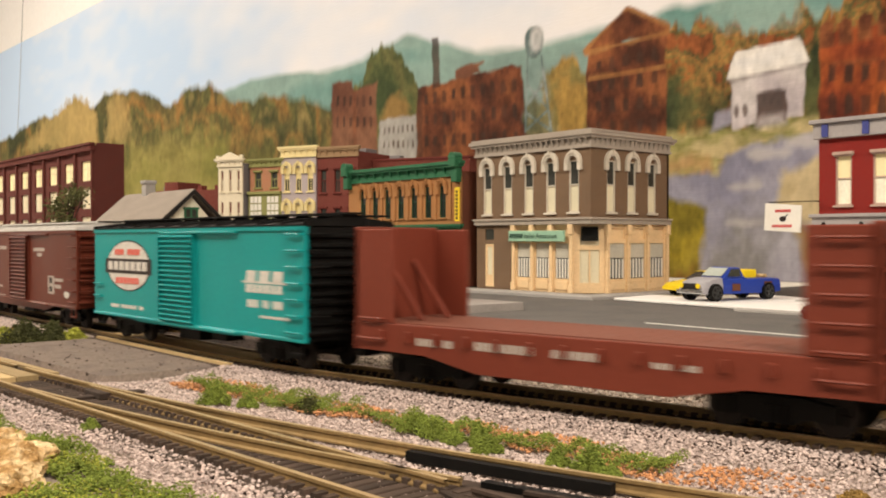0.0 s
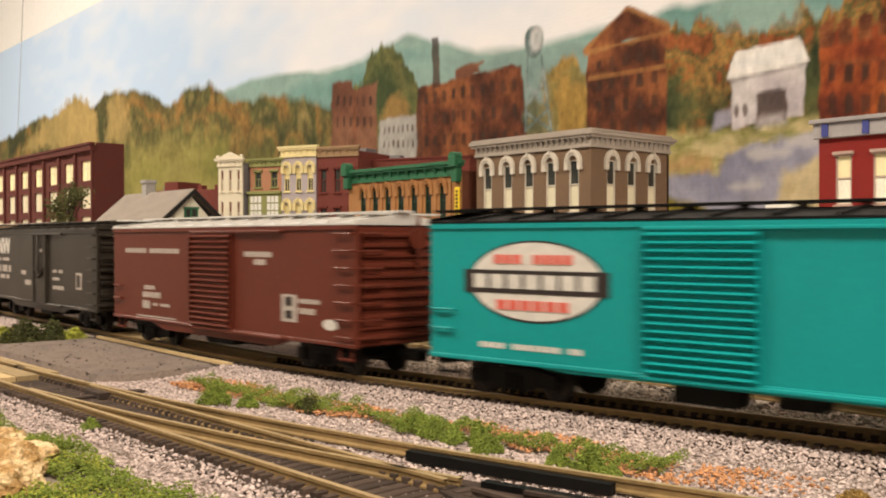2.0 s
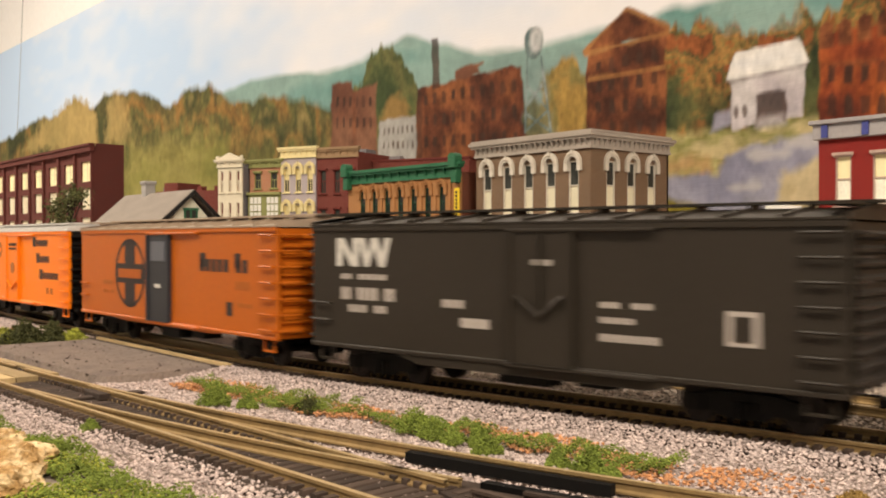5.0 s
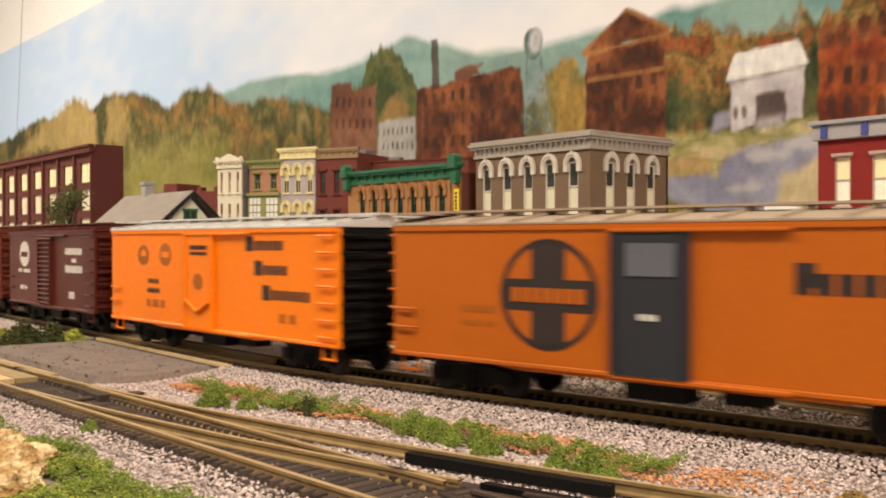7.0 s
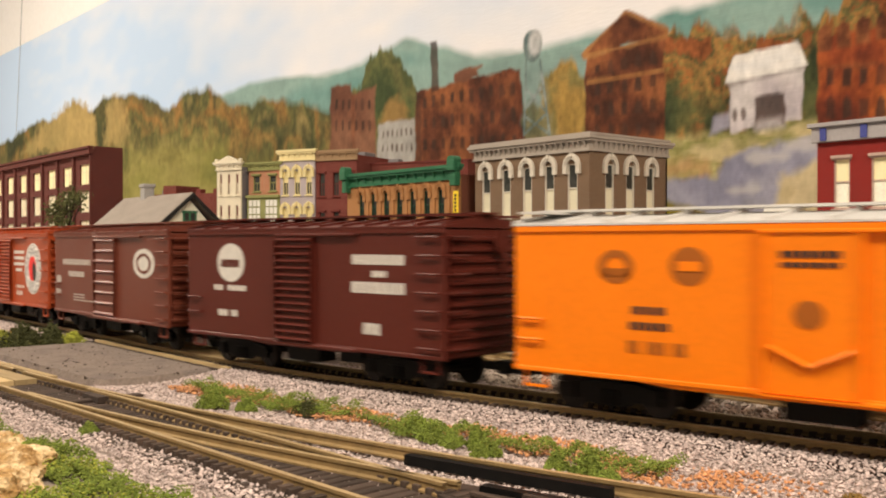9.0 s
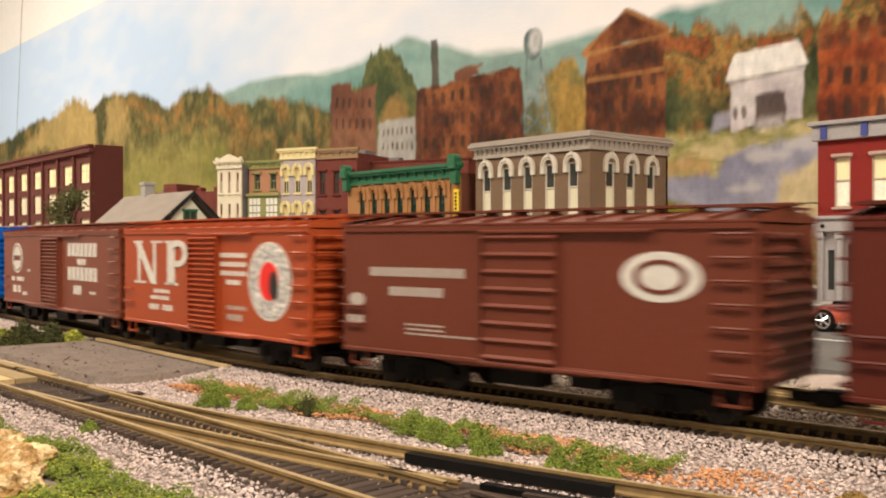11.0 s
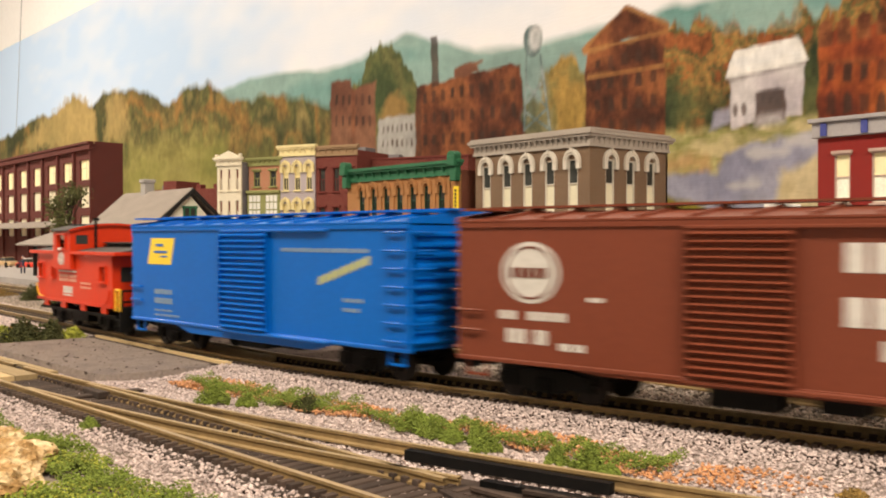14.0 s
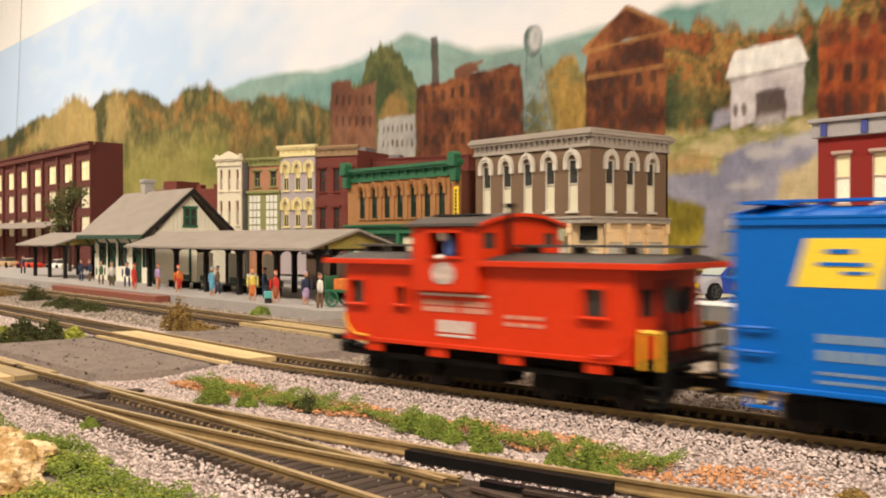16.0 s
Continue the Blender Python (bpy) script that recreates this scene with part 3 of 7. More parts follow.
        bs.inputs["Roughness"].default_value, bs.inputs["Specular IOR Level"].default_value = .75, .2
        at = nt.nodes.new("ShaderNodeAttribute")
        at.attribute_name = "pigment"
        nt.links.new(at.outputs["Color"], bs.inputs["Base Color"])
        n = nt.nodes.new("ShaderNodeTexNoise")
        n.inputs["Scale"].default_value, n.inputs["Detail"].default_value = 220, 4
        bp = nt.nodes.new("ShaderNodeBump")
        bp.inputs["Strength"].default_value, bp.inputs["Distance"].default_value = .3, .001
        nt.links.new(n.outputs[0], bp.inputs["Height"])
        nt.links.new(bp.outputs[0], bs.inputs["Normal"])
        me.materials.append(m)
        return part(name, me, None, parent, "painted sky, hills, autumn woods, meadow and lane")


def landscape(board):
    c = Canvas()
    blue = np.clip((-1.0 - c.x + .45 * cloudy(c.x, c.z, 1.6, 3, 3) + .55 * cloudy(c.x, c.z, 3.2, 8, 8)) / 1.5, 0, 1)[..., None]
    cream = c.tone(((.80, .80, .83), (.86, .83, .82), (.89, .85, .83)), 1.2, 3, 5, .006)
    c.rgb = cream * (1 - blue) + np.array((.50, .65, .86)) * blue
    c.crest([(-1.7702, 0.3259), (-1.5846, 0.3431), (-1.3525, 0.3229), (-1.2220, 0.3278), (-1.1627, 0.3391), (-1.1069, 0.3439), (-1.0542, 0.3256), (-1.0045, 0.3178), (-0.9575, 0.3012), (-0.8915, 0.2987), (-0.8305, 0.2949), (-0.7559, 0.3013), (-0.6642, 0.2952), (-0.6262, 0.3057), (-0.5363, 0.3059), (-0.3992, 0.2954), (-0.2509, 0.2628)], c.tone(((.13, .27, .24), (.19, .33, .30), (.26, .39, .35), (.21, .31, .28)), 5, 7, 11, .06), .012, .005, 9, 13)
    wood = [(-3.5848, 0.3383), (-3.1798, 0.3554), (-2.8960, 0.3857), (-2.6507, 0.3858), (-2.3772, 0.3824), (-2.3018, 0.4005), (-2.0180, 0.3661), (-1.9301, 0.3293), (-1.8084, 0.3510), (-1.7454, 0.3491), (-1.6509, 0.3039), (-1.5219, 0.3166), (-1.4245, 0.2932), (-1.3525, 0.2736), (-1.2852, 0.2589), (-1.1919, 0.2552), (-1.0542, 0.2321), (-0.7923, 0.2222), (-0.6411, 0.2298)]
    c.crest(wood, c.tone(((.05, .055, .018), (.10, .088, .028), (.17, .125, .04), (.26, .14, .038), (.13, .115, .036), (.07, .075, .024), (.22, .17, .06)), 12, 6, 21, .26), .014, .009, 26, 23)
    low = [(x, z - .055) for x, z in wood]
    c.crest(low, c.tone(((.055, .06, .02), (.12, .105, .034), (.24, .15, .045), (.10, .10, .03), (.18, .15, .05)), 16, 7, 25, .26), .024, .018, 30, 27)
    c.crest([(x, z - .125) for x, z in wood], c.tone(((.10, .10, .026), (.17, .155, .042), (.13, .12, .032), (.20, .155, .05)), 8, 7, 28, .14), .03, .015, 20, 29)
    gold = c.tone(((.30, .22, .075), (.42, .30, .11), (.34, .25, .09), (.26, .21, .075)), 9, 6, 31, .10)
    c.patch([(-2.9494, 0.3104), (-2.7447, 0.3684), (-2.5966, 0.4031), (-2.5103, 0.4204), (-2.4363, 0.3974), (-2.3580, 0.3607), (-2.3504, 0.2674)], gold, .022, .010, 33)
    c.patch([(-2.2981, 0.2857), (-2.2835, 0.3736), (-2.2264, 0.3930), (-2.1646, 0.3673), (-2.1380, 0.2731)], gold, .026, .012, 35, .8)
    c.patch([(-2.1380, 0.2496), (-1.9301, 0.2566), (-1.7503, 0.2560), (-1.6692, 0.2295), (-1.6283, 0.0932), (-2.1781, 0.1042)], c.tone(((.16, .16, .036), (.24, .22, .055), (.30, .26, .075), (.20, .17, .045)), 8, 12, 37, .10), .05, .02, 39)
    c.crest([(-1.2658, 0.2750), (-1.2220, 0.2958), (-1.1949, 0.3300), (-1.1743, 0.3391), (-1.1484, 0.3300), (-1.1288, 0.3169), (-1.1042, 0.2983), (-1.0645, 0.2634)], c.tone(((.045, .065, .022), (.09, .105, .034), (.15, .145, .05), (.07, .085, .028)), 24, 14, 41, .2), .008, .012, 55, 43, -1.2626, -1.0697, .012)
    c.patch([(-1.1743, 0.2273), (-1.1513, 0.2619), (-1.1288, 0.2695), (-1.1096, 0.2463), (-1.0961, 0.2198)], c.tone(((.26, .16, .05), (.34, .22, .07)), 20, 14, 45, .12), .012, .006, 46)
    c.crest([(-0.8354, 0.2557), (-0.8064, 0.2645), (-0.7830, 0.2639), (-0.7559, 0.2560)], c.tone(((.15, .12, .035), (.30, .19, .045), (.36, .22, .055), (.20, .16, .05)), 24, 14, 47, .2), .010, .010, 50, 49, -0.8324, -0.7515, .012)
    c.crest([(-0.6564, 0.2761), (-0.6262, 0.2822), (-0.5902, 0.2796), (-0.5560, 0.2642), (-0.5299, 0.2552), (-0.5048, 0.2657), (-0.4633, 0.2681), (-0.4353, 0.2714), (-0.3992, 0.2748), (-0.2509, 0.2449)], c.tone(((.075, .08, .026), (.15, .12, .035), (.28, .10, .026), (.19, .14, .04), (.33, .16, .045), (.10, .095, .03), (.24, .075, .022)), 22, 22, 51, .34), .008, .010, 48, 53, -0.6642, None, .012)
    c.patch([(-0.5902, 0.2892), (-0.5627, 0.3078), (-0.4807, 0.2912), (-0.4927, 0.2658), (-0.5299, 0.2563), (-0.5627, 0.2665)], c.tone(((.22, .36, .31), (.30, .42, .37)), 7, 9, 55, .08), .02, .008, 56, .75)
    dark = c.tone(((.030, .042, .016), (.06, .07, .024), (.10, .095, .03)), 26, 12, 57, .24)
    c.patch([(-0.6526, 0.2093), (-0.6262, 0.2093), (-0.5972, 0.1949), (-0.5613, 0.2015), (-0.5560, 0.1586), (-0.6526, 0.1557)], dark, .024, .014, 58)
    c.patch([(-0.4855, 0.2345), (-0.4690, 0.2397), (-0.4463, 0.2253), (-0.4463, 0.1582), (-0.4778, 0.1639)], dark, .014, .008, 59)
    meadow = c.tone(((.30, .27, .085), (.44, .38, .16), (.24, .23, .07), (.50, .40, .20)), 12, 30, 61, .12)
    c.patch([(-0.6642, 0.1592), (-0.5818, 0.1609), (-0.5299, 0.1609), (-0.4463, 0.1705), (-0.4353, 0.1321), (-0.5627, 0.1309), (-0.5776, 0.1152), (-0.6642, 0.1134)], meadow, .010, .006, 62)
    c.patch([(-0.6564, 0.1307), (-0.6043, 0.1385), (-0.5818, 0.1321), (-0.5867, 0.1169), (-0.6564, 0.1206)], c.tone(((.40, .22, .085), (.46, .30, .13)), 18, 20, 63, .12), .014, .008, 64, .8)
    lane = c.tone(((.23, .225, .30), (.30, .29, .36), (.36, .345, .41), (.27, .26, .32)), 9, 11, 65, .10)
    c.patch([(-0.6642, 0.1172), (-0.5776, 0.1170), (-0.5667, 0.1335), (-0.5494, 0.1405), (-0.4463, 0.1523), (-0.4244, -0.0362), (-0.6642, -0.0532)], lane, .007, .004, 66)
    c.patch([(-0.5867, 0.0484), (-0.5560, 0.0765), (-0.4927, 0.0705), (-0.4690, 0.0208), (-0.4690, -0.0393), (-0.5972, -0.0484)], c.tone(((.17, .165, .155), (.25, .24, .225), (.20, .19, .18)), 11, 9, 67, .12), .05, .02, 68, .85)
    c.patch([(-0.5223, 0.0483), (-0.4975, 0.0538), (-0.4644, -0.0063), (-0.4690, -0.0284), (-0.4975, -0.0302)], c.tone(((.34, .33, .40), (.42, .40, .45)), 14, 12, 69, .1), .02, .01, 70, .8)
    for q in ((-0.4807, 0.1421), (-0.5160, 0.1324), (-0.5441, 0.1006), (-0.5494, 0.0629)):
        c.patch([(q[0] + .022 * math.cos(a), q[1] + .0045 * math.sin(a)) for a in np.linspace(0, math.tau, 9)[:-1]], np.array((.52, .48, .46)) + 0 * c.rgb, .007, .004, 71, .7)
    sand = c.tone(((.42, .32, .16), (.56, .45, .26), (.48, .38, .22)), 14, 14, 73, .1)
    c.patch([(-0.5048, 0.1158), (-0.4621, 0.1221), (-0.4491, 0.0718), (-0.4778, 0.0614), (-0.5122, 0.0743)], sand, .008, .004, 74)
    c.patch([(-0.4879, 0.0571), (-0.4463, 0.0600), (-0.4298, -0.0260), (-0.4604, -0.0197), (-0.4749, 0.0218)], c.tone(((.30, .21, .08), (.42, .32, .15)), 14, 14, 75, .12), .012, .006, 76)
    c.patch([(-0.6642, 0.0930), (-0.6174, 0.0896), (-0.5923, 0.0786), (-0.5972, 0.0363), (-0.6072, -0.0247), (-0.6642, -0.0277)], c.tone(((.19, .15, .015), (.33, .25, .022), (.26, .20, .025), (.22, .11, .022)), 16, 9, 77, .2), .008, .004, 78)
    # painted mills, water tower, barn and castle
    rust = c.tone(((.062, .020, .010), (.11, .033, .014), (.17, .054, .020), (.24, .082, .028)), 24, 20, 81, .28)
    faded = c.tone(((.12, .045, .025), (.165, .066, .036), (.22, .10, .055)), 18, 14, 83, .14)
    dark = c.tone(((.035, .018, .012), (.065, .03, .018)), 30, 24, 85, .2)
    grey = c.tone(((.28, .275, .25), (.38, .36, .33)), 18, 16, 87, .12)
    c.patch([(-1.3099, 0.1519), (-1.1801, 0.1452), (-1.1845, 0.2867), (-1.2220, 0.2860), (-1.2437, 0.2833), (-1.2499, 0.3021), (-1.3066, 0.3001)], faded, .006, .003, 90)
    c.windows([(-1.3016, 0.2208), (-1.1889, 0.2112), (-1.1919, 0.2771), (-1.2983, 0.2898)], 6, 2, dark, .4, .5, 91)
    c.patch([(-1.2484, 0.1487), (-1.2390, 0.1482), (-1.2390, 0.2845), (-1.2484, 0.2856)], rust, .008, .002, 92, .6)
    c.patch([(-1.1801, 0.1452), (-1.0802, 0.1400), (-1.0854, 0.2296), (-1.1344, 0.2311), (-1.1772, 0.2284)], grey, .005, .003, 93)
    c.windows([(-1.1714, 0.1811), (-1.0881, 0.1752), (-1.0907, 0.2218), (-1.1685, 0.2207)], 7, 2, dark, .32, .5, 94)
    c.patch([(-1.0854, 0.1320), (-0.8594, 0.1213), (-0.8686, 0.2718), (-0.9129, 0.2721), (-1.0841, 0.2675)], rust, .004, .003, 95)
    c.windows([(-1.0736, 0.1758), (-0.8686, 0.1611), (-0.8748, 0.2654), (-1.0736, 0.2645)], 10, 3, dark, .42, .55, 96)
    c.patch([(-1.0854, 0.1320), (-1.0723, 0.1314), (-1.0736, 0.2662), (-1.0841, 0.2658)], dark, .006, .002, 97, .6)
    c.patch([(-1.0478, 0.2630), (-1.0315, 0.2627), (-1.0365, 0.3341), (-1.0517, 0.3341)], dark, .0035, .0015, 98, .85)
    c.patch([(-1.0009, 0.2684), (-0.9484, 0.2708), (-0.9506, 0.2803), (-0.9416, 0.2851), (-0.9667, 0.2887), (-1.0009, 0.2826)], faded, .004, .002, 99)
    c.patch([(-0.7577, 0.1504), (-0.6434, 0.1424), (-0.6442, 0.2766), (-0.7594, 0.2714)], rust, .003, .002, 100)
    c.windows([(-0.7506, 0.1688), (-0.6488, 0.1604), (-0.6503, 0.2688), (-0.7506, 0.2633)], 5, 4, dark, .42, .6, 101)
    ochre = c.tone(((.30, .13, .04), (.38, .18, .06)), 30, 22, 102, .15)
    c.patch([(-0.7648, 0.2722), (-0.6987, 0.3143), (-0.6381, 0.2818), (-0.6411, 0.2736), (-0.6962, 0.2749), (-0.7612, 0.2676)], rust, .003, .002, 103)
    for a, b in (((-0.7648, 0.2722), (-0.6987, 0.3130)), ((-0.6987, 0.3130), (-0.6396, 0.2814)), ((-0.7612, 0.2696), (-0.6411, 0.2748)), ((-0.7559, 0.2384), (-0.6442, 0.2377))):
        d = (Vector(b) - Vector(a)).normalized() * .0022
        c.patch([(a[0] - d.y, a[1] + d.x), (b[0] - d.y, b[1] + d.x), (b[0] + d.y, b[1] - d.x), (a[0] + d.y, a[1] - d.x)], ochre, .003, .0015, 104, .8)
    steel = c.tone(((.09, .13, .13), (.17, .22, .21), (.28, .32, .31)), 34, 26, 105, .2)
    pale = c.tone(((.42, .43, .43), (.58, .57, .56)), 30, 24, 106, .12)
    c.patch([(-0.8624, 0.2782), (-0.8305, 0.2736), (-0.8092, 0.1751), (-0.8645, 0.1797)], steel, .010, .006, 107, .22)
    for a, b in (((-0.8584, 0.2820), (-0.8624, 0.1832)), ((-0.8344, 0.2784), (-0.8169, 0.1792)), ((-0.8604, 0.2446), (-0.8246, 0.2118)), ((-0.8324, 0.2411), (-0.8624, 0.2158)), ((-0.8614, 0.2084), (-0.8169, 0.1814)), ((-0.8227, 0.2080), (-0.8624, 0.1853))):
        d = (Vector(b) - Vector(a)).normalized() * .0016
        c.patch([(a[0] - d.y, a[1] + d.x), (b[0] - d.y, b[1] + d.x), (b[0] + d.y, b[1] - d.x), (a[0] + d.y, a[1] - d.x)], steel, .0022, .0008, 108, .95)
    mid = (-0.8473, 0.2969)
    c.patch([(mid[0] + .0170 * math.cos(t), mid[1] + .0205 * math.sin(t)) for t in np.linspace(0, math.tau, 15)[:-1]], steel, .003, .0015, 109)
    c.patch([(mid[0] + .004 + .0095 * math.cos(t), mid[1] + .004 + .0140 * math.sin(t)) for t in np.linspace(0, math.tau, 13)[:-1]], pale, .008, .003, 110)
    white = c.tone(((.66, .63, .60), (.78, .74, .69), (.72, .70, .68)), 20, 24, 111, .10)
    lilac = c.tone(((.40, .35, .38), (.52, .46, .47), (.60, .55, .54)), 16, 18, 112, .12)
    c.patch([(-0.5860, 0.1600), (-0.5546, 0.1644), (-0.5613, 0.1838), (-0.5818, 0.1800)], c.tone(((.24, .23, .29), (.32, .30, .36)), 16, 18, 113, .1), .006, .003, 114)
    c.patch([(-0.5580, 0.1623), (-0.4796, 0.1652), (-0.4784, 0.2202), (-0.5640, 0.2160)], lilac, .003, .002, 115)
    c.patch([(-0.5667, 0.2128), (-0.5546, 0.2394), (-0.4855, 0.2445), (-0.4749, 0.2197)], white, .003, .002, 116)
    c.patch([(-0.5654, 0.2120), (-0.4749, 0.2186), (-0.4749, 0.2159), (-0.5654, 0.2085)], dark, .004, .0015, 117, .6)
    c.patch([(-0.5324, 0.1623), (-0.4975, 0.1619), (-0.4981, 0.1961), (-0.5318, 0.1933)], dark, .004, .002, 118, .9)
    c.patch([(-0.5299, 0.1621), (-0.4987, 0.1620), (-0.5048, 0.1694), (-0.5235, 0.1695)], lilac, .008, .003, 119, .6)
    for q in ((-0.5553, 0.1785), (-0.5454, 0.1786)):
        c.patch(disc(q[0], q[1], .0032, .0068, 10), dark, .003, .001, 120, .8)
    brick = c.tone(((.11, .022, .010), (.22, .045, .014), (.36, .085, .02), (.45, .14, .03)), 20, 12, 121, .2)
    x, foot, top = -0.4638, 0.1135, 0.2421
    c.patch([(x, foot), (.55, foot), (.55, top + .02), (x, top)], brick, .003, .002, 122)
    while x < .5:
        c.patch([(x, top - .012), (x + .013, top - .012), (x + .0125, top + .009), (x + .006, top + .013), (x + .0005, top + .007)], rust, .003, .0015, 123)
        x, top = x + .0185, top + .0007
    c.windows([(-0.4598, 0.1611), (-0.3634, 0.1518), (-0.3634, 0.2117), (-0.4598, 0.2208)], 6, 2, dark, .5, .62, 124)
    c.patch([(-0.4621, 0.2168), (-0.3352, 0.2084), (-0.3352, 0.2055), (-0.4621, 0.2124)], rust, .006, .003, 125, .7)
    return c.sheet("backdrop_painting", board)


def mural():
    board = thing("backdrop", pose(0, MURAL_Y, 0), "hand-painted backdrop of hills, autumn woods and mills", "backdrop", kind="structure")
    tagged(part("backdrop_board", boxes((-4.15, 2.4, 0, .012, -.02, .631)), M_WHITE, board), "pale primed backdrop board")
    landscape(board)
    cord = bmesh.new()
    rod(cord, (-2.9279, -.003, .78), (-2.9494, -.003, 0.6300), .0014)
    rod(cord, (-2.9494, -.003, 0.6300), (-2.9933, -.003, 0.3609), .0007)
    part("cord", cord, material("grey_cord", (.42, .42, .44), .8), board, "thin grey cord hanging down the backdrop")


# ---------------------------------------------------------------- town
M_DGREEN = material("dark_green_paint", (.018, .060, .034), .5, vary=.15)
M_GREEN = material("green_paint", (.030, .135, .065), .5, vary=.18, scale=80)
M_CREAM = material("cream_paint", (.74, .66, .47), .6, vary=.08, scale=50)
M_SHADE = material("pale_window_shade", (.72, .66, .48), .8, vary=.08)
M_LIT = material("warm_window_card", (.90, .80, .48), .8, vary=.05)
M_SHINGLE = material("grey_shingle", (.265, .225, .19), .9, vary=.18, scale=90, fine=1500, bump=.5, stretch=(.5, 1, 1))
M_ROOFTAR = material("tar_roof", (.06, .05, .05), .9, vary=.2)
EAST = Matrix.Rotation(math.pi / 2, 4, "Z")   # turns a south front into an east one


def holed(bm, x0, x1, z0, z1, y0, y1, holes):
    """A wall from x0 to x1 and z0 to z1 with openings (x0, x1, z0, z1) through it."""
    xs = sorted({x0, x1, *(v for q in holes for v in q[:2])})
    zs = sorted({z0, z1, *(v for q in holes for v in q[2:])})
    for a, b in zip(xs, xs[1:]):
        run = None
        for c, d in zip(zs, zs[1:]):
            mx, mz = (a + b) / 2, (c + d) / 2
            if any(q[0] < mx < q[1] and q[2] < mz < q[3] for q in holes):
                if run:
                    box(bm, a, b, y0, y1, *run)
                run = None
            else:
                run = (run[0], d) if run else (c, d)
        if run:
            box(bm, a, b, y0, y1, *run)


def moved(bm, m):
    bm.transform(m)
    return bm


def window(house, m, cx, z0, w, h, frame_m, pane_m, hood=None, hood_m=None, sill=True, shade=None, mullion=True, deep=.0016):
    """A sash window in an opening: frame, panes, sill and, where given, an arched or a straight hood."""
    b = .0009
    bm = boxes((cx - w / 2, cx - w / 2 + b, .0004, deep, z0, z0 + h), (cx + w / 2 - b, cx + w / 2, .0004, deep, z0, z0 + h), (cx - w / 2 + b, cx + w / 2 - b, .0004, deep, z0, z0 + b),
               (cx - w / 2 + b, cx + w / 2 - b, .0004, deep, z0 + h - b, z0 + h), (cx - w / 2 + b, cx + w / 2 - b, .0008, deep, z0 + h * .52, z0 + h * .52 + b))
    if mullion:
        box(bm, cx - .0003, cx + .0003, .0009, deep, z0 + b, z0 + h * .52)
    win = part("window", moved(bm, m), frame_m, house)
    part("pane", moved(boxes((cx - w / 2 + b, cx + w / 2 - b, deep, deep + .0004, z0 + h * .52, z0 + h)), m), pane_m, win)
    part("pane", moved(boxes((cx - w / 2 + b, cx + w / 2 - b, deep, deep + .0004, z0, z0 + h * .52)), m), shade or pane_m, win)
    if sill:
        part("sill", moved(boxes((cx - w / 2 - .0014, cx + w / 2 + .0014, -.0018, .0008, z0 - .0016, z0), soft=.0002), m), hood_m or frame_m, win)
    if hood == "arch":
        bm = bmesh.new()
        r, zc = w / 2 + .0035, z0 + h - w * .18
        for big, small, y0, y1 in ((r, w / 2 - .0004, -.0022, .0006), (r * .86, r * .76, -.0029, -.0020)):
            prism(bm, disc(cx, zc, big, big * 1.12, 15, 0, math.pi) + disc(cx, zc, small, small * 1.12, 15, 0, math.pi)[::-1], y0, y1)
        bmesh.ops.triangulate(bm, faces=[f for f in bm.faces if len(f.verts) > 4])
        for s in (-1, 1):
            a, b2 = sorted((cx + s * r, cx + s * (w / 2 - .0004)))
            box(bm, a, b2, -.0022, .0006, zc - .0058, zc)
        box(bm, cx - .0008, cx + .0008, -.0032, 0, zc + r * .80, zc + r * 1.2)
        part("hood", moved(bm, m), hood_m, win)
    elif hood == "flat":
        part("hood", moved(boxes((cx - w / 2 - .0016, cx + w / 2 + .0016, -.0022, .0006, z0 + h, z0 + h + .0022), (cx - w / 2 - .0010, cx + w / 2 + .0010, -.0012, .0006, z0 + h - .001, z0 + h), soft=.0002), m), hood_m, win)
    return win


def cornice(house, m, x0, x1, z0, z1, mat, out=.0045, brackets=0, name="cornice"):
    t = z1 - z0
    bm = boxes((x0 - out, x1 + out, -out, .0006, z1 - t * .22, z1), (x0 - out * .7, x1 + out * .7, -out * .75, .0006, z1 - t * .38, z1 - t * .22),
               (x0 - .0008, x1 + .0008, -.0010, .0006, z0, z1 - t * .38), (x0 - .0014, x1 + .0014, -.0018, .0006, z0, z0 + t * .14))
    for i in range(brackets):
        x = x0 + (x1 - x0) * (i + .5) / brackets
        prism(bm, [(-.0008, z0 + t * .16), (-out * .72, z1 - t * .38), (-.0008, z1 - t * .38)], x - .0009, x + .0009, "x")
    return part(name, moved(bm, m), mat, house)


